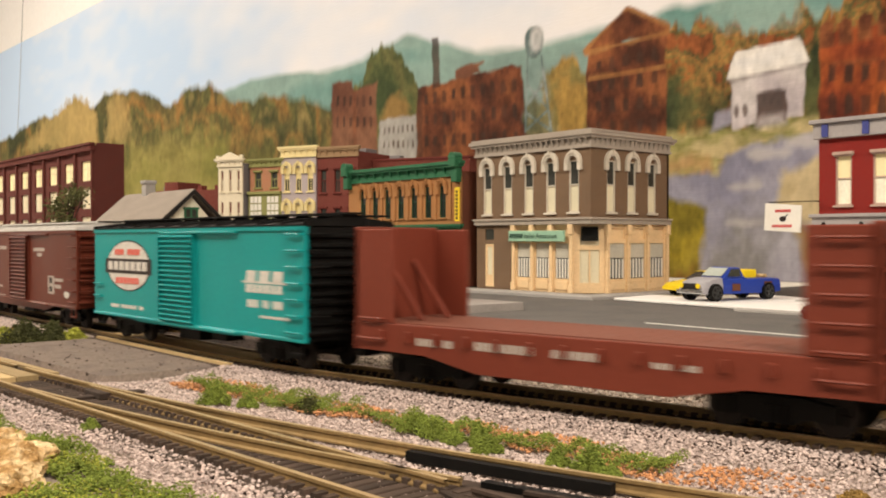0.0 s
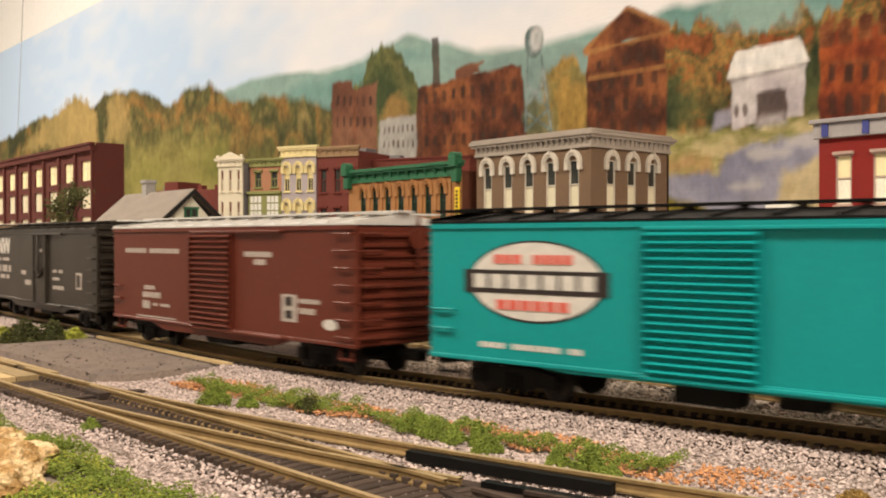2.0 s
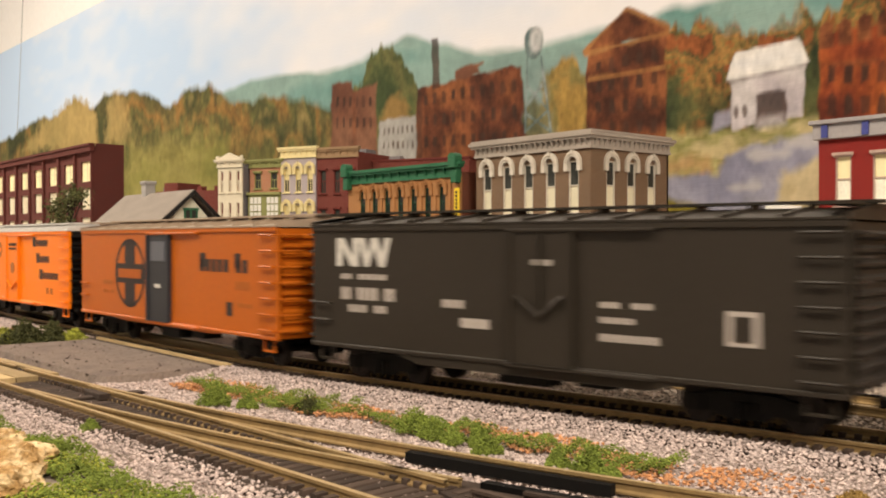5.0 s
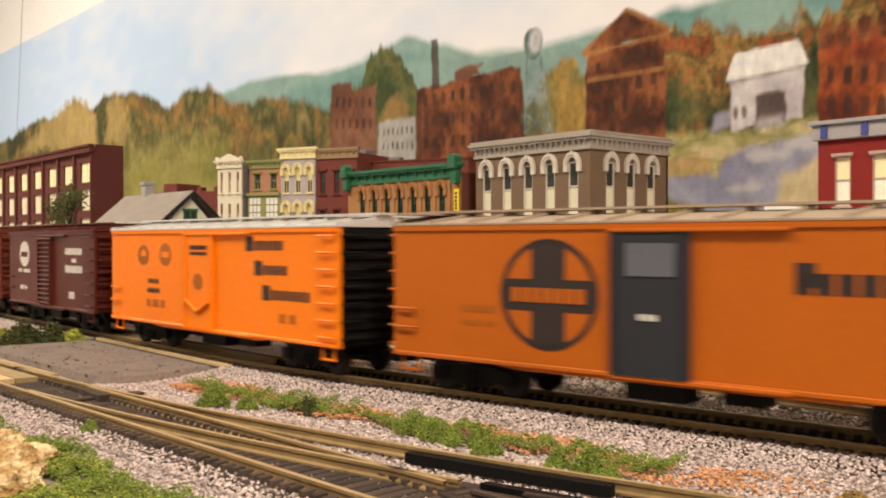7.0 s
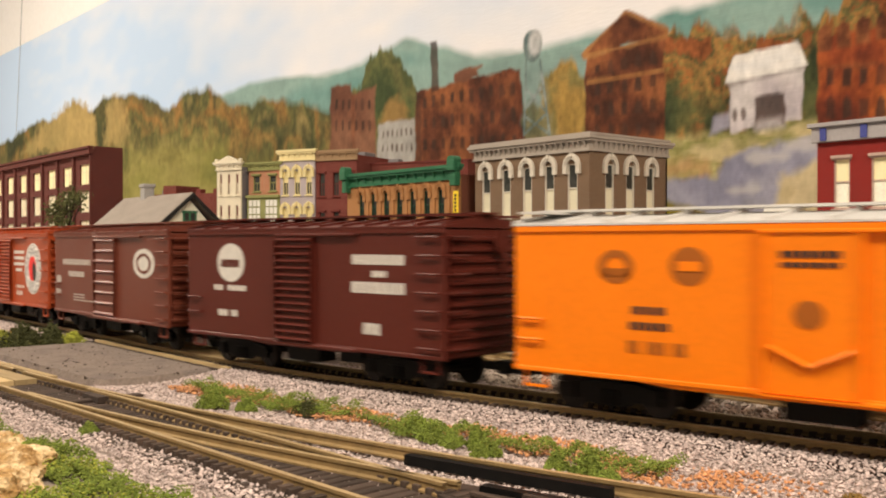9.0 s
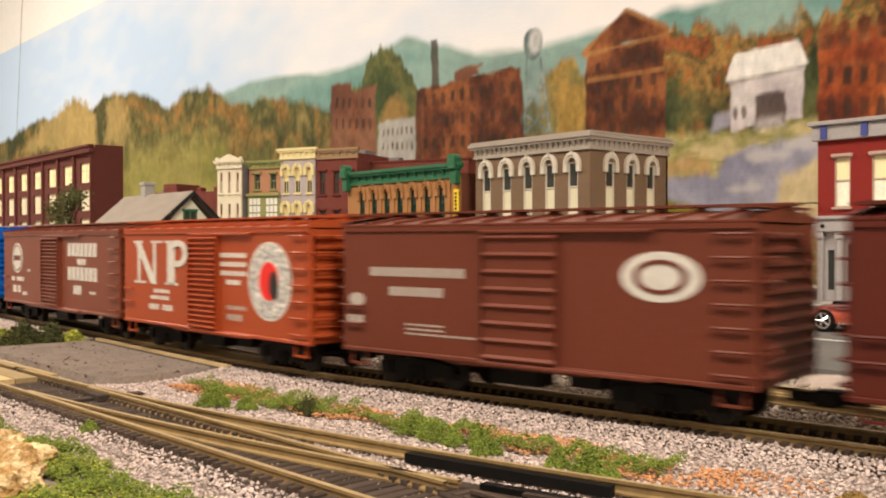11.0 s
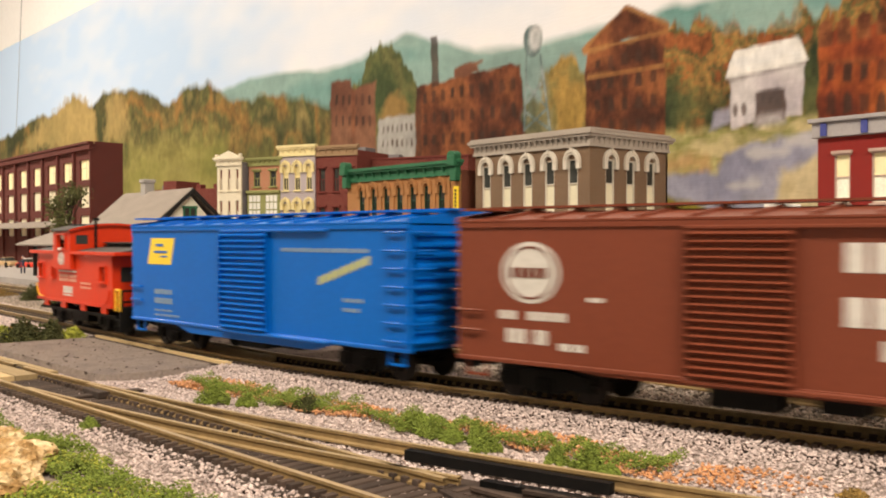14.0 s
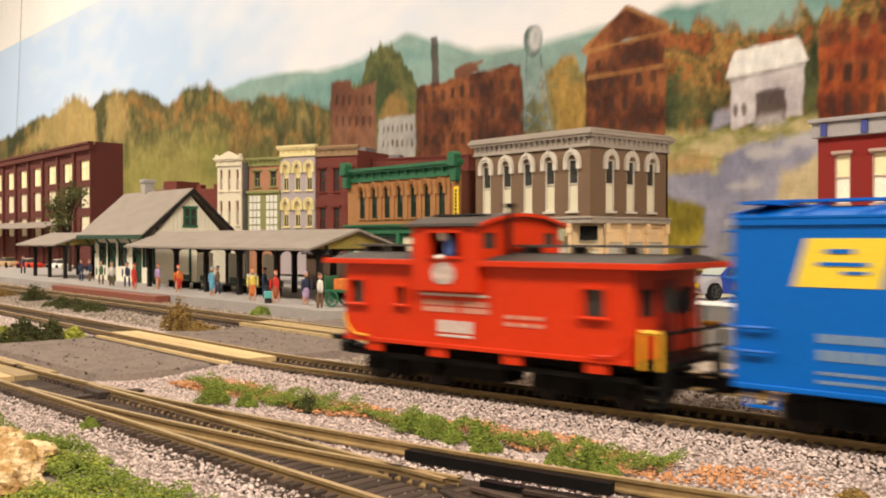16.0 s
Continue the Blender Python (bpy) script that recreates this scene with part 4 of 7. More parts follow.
def restaurant():
    brick = brick_material("brown_brick", (.170, .102, .058), (.20, .14, .095), vary=.2, scale=60, rough=.85)
    stone = material("grey_stone_trim", (.36, .31, .26), .8, vary=.12)
    hoodm = material("pale_hood", (.62, .56, .47), .7, vary=.1)
    tan = material("tan_storefront", (.78, .56, .32), .65, vary=.12, scale=80)
    w, dep, h = .1300, .0980, .1255
    house = thing("restaurant_building", pose(-.6125, .5575, .0038), "two-storey brown brick corner restaurant with arched windows and tan shopfront", "building")
    fronts = ((Matrix.Identity(4), w, [.0140 + .0247 * i for i in range(5)]), (Matrix.Translation((w, 0, 0)) @ EAST, dep, [.0240, .0495, .0755]))
    for m, width, centres in fronts:
        bm = bmesh.new()
        lead = .0022 if m != fronts[0][0] else 0
        holed(bm, lead, width, .0592, .1130, 0, .0022, [(c - .0052, c + .0052, .0635, .1040) for c in centres])
        part("upper_wall", moved(bm, m), brick, house)
        for c in centres:
            window(house, m, c, .0635, .0104, .0405, hoodm, M_GLASS, "arch", hoodm, True, M_SHADE, False)
        cornice(house, m, lead * .5, width, .1130, h - lead * .12, stone, .0050 - lead * .16, 22 if width == w else 16)
        part("belt_course", moved(boxes((-.0012, width + .0012, -.0022, .0010, .0540, .0592 - lead * .1), (-.002, width + .002, -.0032, .0010, .0575, .0594 - lead * .1), soft=.0003), m), stone, house)
        # shopfront below
        start, stop = (.046, width - .020) if width == w else (.020, width - .002)
        n = 3
        bm = bmesh.new()
        step = (stop - start) / n
        holes_ = [(start + step * i + .0030, start + step * (i + 1) - .0030, .0110, .0390) for i in range(n)] + [(start + step * i + .0030, start + step * (i + 1) - .0030, .0425, .0510) for i in range(n)]
        holed(bm, start, stop, 0, .0540, .0010, .0030, holes_)
        part("shopfront", moved(bm, m), tan, house)
        for i in range(n + 1):
            x = start + step * i
            col = boxes((x - .0017, x + .0017, -.0012, .0012, .0, .0460), (x - .0024, x + .0024, -.0022, .0012, .0460, .0540), (x - .0023, x + .0023, -.0018, .0012, 0, .0065), soft=.0003)
            part("pilaster", moved(col, m), tan, house)
        for i in range(n):
            a, b = start + step * i + .0030, start + step * (i + 1) - .0030
            part("lower_panel", moved(boxes((a + .001, b - .001, .0002, .0010, .0020, .0090), soft=.0003), m), tan, house)
            pane = part("shop_window", moved(boxes((a, b, .0024, .0028, .0110, .0390)), m), M_GLASS, house)
            part("transom_pane", moved(boxes((a, b, .0024, .0028, .0425, .0510)), m), tan, house)
            part("blind", moved(boxes((a + .0003, b - .0003, .0018, .0023, .0275, .0390)), m), material("grey_blind", (.52, .49, .41), .8), pane)
            for k in range(5):
                x = a + .0008 + (b - a - .0016) * k / 4.5
                part("curtain_stripe", moved(boxes((x, x + (b - a) / 10.5, .0016, .0022, .0115, .0268)), m), M_WHITE, pane)
        if width == w:
            bm = bmesh.new()
            holed(bm, 0, start, 0, .0540, .0004, .0024, [(.0105, .0215, .0018, .0385), (.0105, .0215, .0420, .0510)])
            part("side_pier", bm, brick, house)
            d = part("entry_door", boxes((.0105, .0128, .0008, .0022, .0018, .0385), (.0192, .0215, .0008, .0022, .0018, .0385), (.0128, .0192, .0008, .0022, .0018, .0120), (.0128, .0192, .0008, .0022, .0360, .0385)), tan, house)
            part("pane", boxes((.0128, .0192, .0014, .0018, .0120, .0360)), M_SHADE, d)
            part("pane", boxes((.0105, .0215, .0014, .0018, .0420, .0510)), M_GLASS, d)
    # chamfered corner with a double door
    cm = Matrix.Translation((w - .020, 0.001, 0)) @ Matrix.Rotation(math.pi / 4, 4, "Z")
    cl = .020 * math.sqrt(2) - .001
    bm = bmesh.new()
    holed(bm, 0, cl, 0, .0540, 0, .0024, [(.0060, cl / 2 - .0006, .0080, .0340), (cl / 2 + .0006, cl - .0060, .0080, .0340), (.0060, cl - .0060, .0375, .0440)])
    part("corner_door", moved(bm, cm), tan, house)
    part("pane", moved(boxes((.0060, cl - .0060, .0014, .0018, .0080, .0440)), cm), M_SHADE, house)
    part("corner_plaque", moved(boxes((.0070, cl - .0070, -.0035, -.0005, .0410, .0520), soft=.0003), cm), M_BLACK, house, "small dark plaque over the corner door")
    part("floor_slab", solid([(0, .0025), (w - .021, .0025), (w - .0028, .0205), (w - .0028, dep), (0, dep)], .0535, .0565, "z"), M_DARK, house)
    part("back_wall", boxes((0, .0022, .0024, dep, 0, .1180), (.0022, w, dep - .0022, dep, 0, .1180)), brick, house)
    part("roof", boxes((.0022, w - .0024, .0024, dep - .0024, .1150, .1175)), M_ROOFTAR, house)
    part("parapet_cap", boxes((-.0035, w + .0035, -.0035, .004, h + .0002, h + .0018), (w - .004, w + .0035, .004, dep, h + .0002, h + .0018), (-.0035, .003, .004, dep, h + .0002, h + .0018)), stone, house)
    sign = thing("shop_sign", pose(-.6125, .5575, .0038), "pale green shop sign with dark lettering", "sign")
    part("board", boxes((.0440, .1060, -.0044, -.0022, .0405, .0492), soft=.0003), material("mint_board", (.30, .50, .36), .6, vary=.06), sign)
    ink = material("dark_green_lettering", (.03, .07, .05), .6)
    part("lettering", bars("AAAAAA", .0455, .0432, .0036, .0155, -.0047, -.0043, .0006), ink, sign)
    words("Italian Restaurant", .0052, Matrix.Translation((.0625, -.0046, .0432)) @ Matrix.Rotation(math.pi / 2, 4, "X"), ink, sign)


def green_block():
    brick = brick_material("orange_brown_brick", (.36, .155, .050), (.40, .22, .10), vary=.2, scale=70, rough=.8)
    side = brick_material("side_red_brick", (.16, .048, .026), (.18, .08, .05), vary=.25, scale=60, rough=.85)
    w, dep, h = .1735, .12, .1120
    house = thing("commercial_building", pose(-.8055, .5560, .0038), "two-storey tan brick shop with a green cornice and green windows", "building")
    cs = [.0255 + .0206 * i for i in range(7)]
    bm = bmesh.new()
    holed(bm, 0, w, .0560, .1010, 0, .0022, [(c - .0042, c + .0042, .0620, .0905) for c in cs])
    part("upper_wall", bm, brick, house)
    I = Matrix.Identity(4)
    for c in cs:
        window(house, I, c, .0620, .0084, .0285, M_DGREEN, M_GLASS, "arch", brick, True, M_DARK)
        part("pilaster", boxes((c + .0082, c + .0124, -.0012, 0, .0600, .0960), soft=.0002), brick, house)
    cornice(house, I, 0, w, .0985, h, M_GREEN, .0055, 13)
    for x in (-.0010, w - .0060):
        bm = boxes((x - .002, x + .008, -.0085, .0006, .1060, .1155), (x - .001, x + .007, -.0060, .0006, .0930, .1060), soft=.0006)
        prism(bm, disc(x + .003, .1155, .0050, .0040, 12, 0, math.pi), -.008, .0005)
        part("scroll_bracket", bm, M_GREEN, house, "large green cornice bracket")
    cornice(house, I, 0, w, .0470, .0560, M_GREEN, .0040, 0, "shop_cornice")
    bm = bmesh.new()
    n = 4
    hs = [(.008 + .0405 * i, .008 + .0405 * i + .033, .010, .044) for i in range(n)]
    holed(bm, 0, w, 0, .0470, .0008, .0026, hs)
    part("shopfront", bm, M_GREEN, house)
    for i, q in enumerate(hs):
        part("shop_window", boxes((q[0], q[1], .0020, .0024, q[2], q[3])), M_GLASS if i % 2 else M_SHADE, house)
        part("column", boxes((q[1] + .0012, q[1] + .0064, -.0022, .0008, 0, .0470), (q[1] + .0004, q[1] + .0072, -.0034, .0008, 0, .0070), soft=.0004), M_GREEN, house)
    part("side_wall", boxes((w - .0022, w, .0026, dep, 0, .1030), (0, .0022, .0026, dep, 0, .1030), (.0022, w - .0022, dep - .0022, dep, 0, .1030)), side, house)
    part("roof", boxes((.0022, w - .0022, .0024, dep - .0022, .0980, .1000)), M_ROOFTAR, house)
    sign = thing("hanging_sign", pose(-.6318, .5480, .0038), "narrow yellow upright sign with dark letters", "sign")
    part("board", boxes((-.0006, .0058, .0010, .0022, .0580, .0880), soft=.0003), material("yellow_board", (.85, .60, .03), .5, vary=.06), sign)
    part("bracket", boxes((-.0008, .0004, .0022, .0085, .0840, .0850), (-.0008, .0004, .0022, .0085, .0610, .0620)), M_BLACK, sign)
    bm = bmesh.new()
    for k in range(8):
        z = .0600 + k * .0033
        box(bm, .0014, .0038, .0007, .0010, z, z + .0022)
    part("lettering", bm, M_INK, sign)


def row_house(name, label, m, w, h, dep, wall, trim, top, rows, hood, pane=None, shade=None, cor=.012, brackets=6, gable=False, base=None, side=None):
    house = thing(name, m, label, "building", "terrace of old shops")
    I = Matrix.Identity(4)
    bm = bmesh.new()
    holes_, spec = [], []
    for z, hh, n, ww in rows:
        for i in range(n):
            c = w * (i + .5) / n if n < 3 else w * (.16 + .68 * i / (n - 1))
            holes_.append((c - ww / 2, c + ww / 2, z, z + hh))
            spec.append((c, z, ww, hh))
    holed(bm, 0, w, 0, h - cor, 0, .0022, holes_)
    part("front_wall", bm, wall, house)
    for c, z, ww, hh in spec:
        window(house, I, c, z, ww, hh, trim, pane or M_GLASS, hood, trim, True, shade or pane or M_GLASS)
    cornice(house, I, 0, w, h - cor, h, top, .0038, brackets)
    if gable:
        part("pediment", solid([(0, h), (w, h), (w / 2, h + .0075)], -.003, .002), top, house)
        for x in (-.002, w - .002):
            part("urn", boxes((x, x + .004, -.003, .001, h, h + .004), soft=.0008), top, house)
    part("side_wall", boxes((0, .002, .0022, dep, 0, h - .006), (w - .002, w, .0022, dep, 0, h - .006), (.002, w - .002, dep - .002, dep, 0, h - .006)), side or wall, house)
    part("roof", boxes((.002, w - .002, .0022, dep - .002, h - .012, h - .010)), M_ROOFTAR, house)
    return house


def terrace():
    """Four fronts in a row that turns a little away from the street."""
    o, ang = Vector((-1.078, .544, .0038)), 22.7
    d = Vector((math.cos(radians(ang)), math.sin(radians(ang)), 0))

    def at(k, back=0.0):
        p = o + d * k + Vector((-d.y, d.x, 0)) * back
        return pose(*p, 0, 0, ang)
    cream = material("cream_clapboard", (.74, .66, .50), .7, vary=.08)
    slate = material("slate_side", (.20, .185, .19), .8, vary=.12)
    olive = material("olive_front", (.27, .27, .10), .7, vary=.12)
    salmon = brick_material("salmon_brick", (.46, .19, .10), (.45, .28, .18), vary=.15, rough=.8)
    lav = material("lavender_front", (.43, .37, .38), .75, vary=.1)
    ycream = material("yellow_cream_trim", (.78, .66, .34), .65, vary=.08)
    maroon = brick_material("maroon_brick", (.155, .032, .024), (.22, .08, .06), vary=.2, rough=.8)
    darkred = material("dark_red_trim", (.15, .030, .022), .6, vary=.1)
    row_house("terrace_house", "narrow cream three-storey house with a pediment", at(.014, -.010), .0365, .1400, .10, cream, cream, cream, ((.058, .0300, 3, .0050), (.1000, .0260, 3, .0050)), None, darkred, darkred, .010, 5, True, side=slate)
    house = row_house("terrace_house", "olive and salmon three-storey shop with white paned windows", at(.0545), .0480, .1390, .10, salmon, olive, olive, ((.1040, .0190, 2, .0100),), "flat", None, None, .010, 7)
    part("bay_front", boxes((-.0004, .0476, -.0030, -.0004, .0420, .0990), (-.001, .048, -.0055, -.0004, .0960, .0995), (-.001, .048, -.0055, -.0004, .0420, .0465), soft=.0003), olive, house, "olive painted bay front")
    for x0 in (.0030, .0280):
        for i in range(3):
            for j in range(5):
                part("pane", boxes((x0 + i * .0058, x0 + i * .0058 + .0046, -.0036, -.0028, .0500 + j * .0090, .0575 + j * .0090)), M_WHITE, house)
    row_house("terrace_house", "pale lavender three-storey house with cream arched windows", at(.1028, -.002), .0490, .1515, .11, lav, ycream, ycream, ((.0560, .0270, 3, .0080), (.0985, .0280, 3, .0080)), "arch", ycream, M_GLASS, .013, 6)
    house = row_house("terrace_house", "maroon brick three-storey house with bracketed cornice", at(.1521), .0560, .1490, .13, maroon, darkred, material("tan_cornice", (.34, .22, .12), .7, vary=.12), ((.0500, .0280, 3, .0085), (.0960, .0270, 3, .0085)), "flat", None, None, .012, 6)
    part("roof_hut", boxes((.014, .030, .060, .085, .1370, .1520), soft=.0005), slate, house)
    # plain red brick backs beyond
    back = brick_material("plain_red_brick", (.15, .028, .02), (.2, .08, .06), vary=.2, rough=.85)
    b = thing("warehouse", at(.2090, .030), "plain dark red brick warehouse behind the shops", "building")
    part("wall", boxes((0, .125, 0, .08, 0, .1330), soft=.0004), back, b)
    part("parapet_cap", boxes((-.001, .126, -.001, .081, .1330, .1350)), darkred, b)
    part("roof_vent", boxes((.020, .034, .005, .015, .1350, .1390)), slate, b)
    b = thing("warehouse", pose(-1.262, .548, .0038, 0, 0, 22), "low dark red brick building with chimneys behind the station", "building")
    part("wall", boxes((0, .118, 0, .07, 0, .109), soft=.0004), back, b)
    part("roof_hut", boxes((.012, .036, .004, .05, .109, .121)), back, b)
    for x in (.004, .066, .096):
        part("chimney", boxes((x, x + .008, .01, .02, .109, .1155), soft=.0003), slate if x < .05 else darkred, b)


def factory():
    brick = brick_material("mill_brick", (.105, .022, .017), (.11, .045, .035), vary=.2, rough=.85)
    house = thing("factory", pose(-2.21, .512, .0038), "long dark red brick mill with tall pale windows", "building")
    w, dep, h = .81, .046, .1850
    n = 11
    step = w / n
    bm = bmesh.new()
    hs = [(step * i + .022, step * (i + 1) - .0085, z, z + hh) for i in range(n) for z, hh in ((.046, .030), (.0880, .031), (.1295, .030))]
    holed(bm, 0, w, 0, h - .004, 0, .004, hs)
    part("front_wall", bm, brick, house)
    for i in range(n + 1):
        x = step * i
        part("pilaster", boxes((max(0, x - .004), min(w, x + .004), -.0035, 0, 0, h - .012), soft=.0004), brick, house)
    part("cornice", boxes((-.003, w + .003, -.006, .001, h - .012, h - .004), (-.004, w + .004, -.008, .001, h - .004, h), soft=.0005), brick, house)
    for q in hs:
        win = part("window", boxes((q[0], q[1], .0018, .0026, q[2] + .018, q[2] + .019), ((q[0] + q[1]) / 2 - .0005, (q[0] + q[1]) / 2 + .0005, .0018, .0026, q[2], q[3])), M_CREAM, house)
        part("pane", boxes((q[0], q[1], .0026, .0032, q[2], q[3])), M_LIT if q[2] > .1 else M_SHADE, win)
    part("side_wall", boxes((w - .003, w, .004, dep, 0, h), (0, .003, .004, dep, 0, h), (.003, w - .003, dep - .003, dep, 0, h)), brick, house)
    part("roof", boxes((.003, w - .003, .004, dep - .003, h - .010, h - .008)), M_ROOFTAR, house)
    part("loading_awning", solid([(-.040, .058), (-.040, .060), (.0, .070), (.0, .068)], .30, .72, "x"), M_SHINGLE, house)
    bm = bmesh.new()
    rod(bm, (.17, .03, h - .01), (.17, .03, h + .05), .006, 12)
    part("stack", bm, M_DARK, house)
    # small tree before it
    t = thing("tree", pose(-1.17, .400, 0), "small olive-green model tree before the mill", "tree")
    bm = bmesh.new()
    rod(bm, (0, 0, 0), (.001, 0, .085), .0022, 7)
    rng = np.random.default_rng(5)
    tips = []
    for k in range(16):
        a, z = rng.uniform(0, math.tau), rng.uniform(.05, .09)
        tip = Vector((math.cos(a) * rng.uniform(.008, .030), math.sin(a) * rng.uniform(.008, .022), z + rng.uniform(.004, .028)))
        rod(bm, (.001, 0, z * .75), tip, .0008, 5)
        tips.append(tip)
    part("trunk", bm, M_TIE, t)
    pts = np.concatenate([np.array(p) + rng.normal(0, .0058, (70, 3)) for p in tips])
    crown = chips("crown", pts, material("olive_foliage", (.10, .105, .035), .9, vary=.4, scale=80, random_by="island"), .0017, "loose olive foliage", "", seed=2)
    del crown["kind"]
    crown.parent = t


def red_shop():
    brick = brick_material("bright_red_brick", (.235, .011, .008), (.21, .035, .025), vary=.15, rough=.75)
    grey = material("grey_shopfront", (.36, .33, .325), .7, vary=.12, scale=60)
    w, dep, h = .20, .10, .1255
    house = thing("corner_shop", pose(-.3420, .6400, .0038), "red brick shop with lit windows and a grey shopfront", "building")
    cs = [.0180 + .0265 * i for i in range(7)]
    bm = bmesh.new()
    holed(bm, 0, w, .0590, .1130, 0, .0022, [(c - .0058, c + .0058, .0660, .1010) for c in cs])
    part("upper_wall", bm, brick, house)
    I = Matrix.Identity(4)
    trim = material("pink_stone_trim", (.47, .33, .27), .7, vary=.1)
    for c in cs:
        window(house, I, c, .0660, .0116, .0350, trim, M_LIT, "flat", trim, True, material("bright_window_card", (.92, .88, .72), .8), False)
    part("cornice", boxes((-.003, w + .003, -.0035, .001, .1130, .1235), (-.005, w + .005, -.006, .001, .1235, h + .001), soft=.0004), grey, house)
    for i in range(7):
        part("cornice_block", boxes((.004 + i * .029, .0085 + i * .029, -.0046, -.0034, .1140, .1230)), material("blue_trim", (.06, .07, .26), .6), house)
    part("shop_cornice", boxes((-.003, w + .003, -.0045, .001, .0490, .0575), (-.0045, w + .0045, -.0065, .001, .0575, .0600), soft=.0004), grey, house)
    for i in range(8):
        part("rosette", solid(disc(.006 + i * .027, .0530, .0014, .0014, 8), -.0054, -.0044), M_DARK, house)
    bm = bmesh.new()
    hs = [(.0070, .0120, .008, .036), (.0215, .0600, .0110, .0400), (.072, .110, .0110, .0400), (.120, .160, .011, .040)]
    holed(bm, 0, w, 0, .0490, .0008, .0030, hs)
    part("shopfront", bm, grey, house)
    for a, b, c, d in hs:
        part("shop_window", boxes((a, b, .0022, .0026, c, d)), M_GLASS, house)
    for x in (.002, .0165, .064, .114):
        part("pilaster", boxes((x - .0015, x + .0025, -.0022, .0008, 0, .0490), (x - .0025, x + .0035, -.0036, .0008, .044, .0490), soft=.0003), grey, house)
    part("window_display", boxes((.026, .036, .0012, .0020, .0130, .0260), soft=.0002), material("yellow_card", (.72, .62, .12), .7), house)
    part("window_display", boxes((.038, .050, .0012, .0020, .0130, .0210), soft=.0002), M_WHITE, house)
    part("side_wall", boxes((0, .0022, .003, dep, 0, .1130), (w - .0022, w, .003, dep, 0, .1130), (.0022, w - .0022, dep - .0022, dep, 0, .1130)), brick, house)
    part("roof", boxes((.0022, w - .0022, .0024, dep - .0022, .1080, .1100)), M_ROOFTAR, house)
    sign = thing("hanging_sign", pose(-.3420, .6400, .0038), "white hanging shop sign with small red lettering", "sign")
    part("board", solid([(-.0395, .0490), (-.0108, .0470), (-.0100, .0665), (-.0385, .0690)], -.0060, -.0048), M_WHITE, sign)
    part("bracket", boxes((-.036, .0008, -.0056, -.0048, .0690, .0697), (-.0010, .0004, -.0056, .0004, .0690, .0697)), M_BLACK, sign)
    red = material("red_lettering", (.55, .05, .05), .6)
    part("lettering", bars("AAAAAAAA", -.0305, .0620, .0019, .0125, -.0063, -.0059), red, sign)
    part("lettering", bars("AAAAAAAAA", -.0330, .0510, .0019, .0160, -.0063, -.0059), red, sign)
    part("emblem", solid(disc(-.0245, .0570, .0026, .0020, 12), -.0063, -.0059), M_INK, sign)
    bm = bmesh.new()
    rod(bm, (-.0235, -.0061, .0580), (-.0205, -.0061, .0602), .0004, 6)
    part("emblem", bm, M_INK, sign)


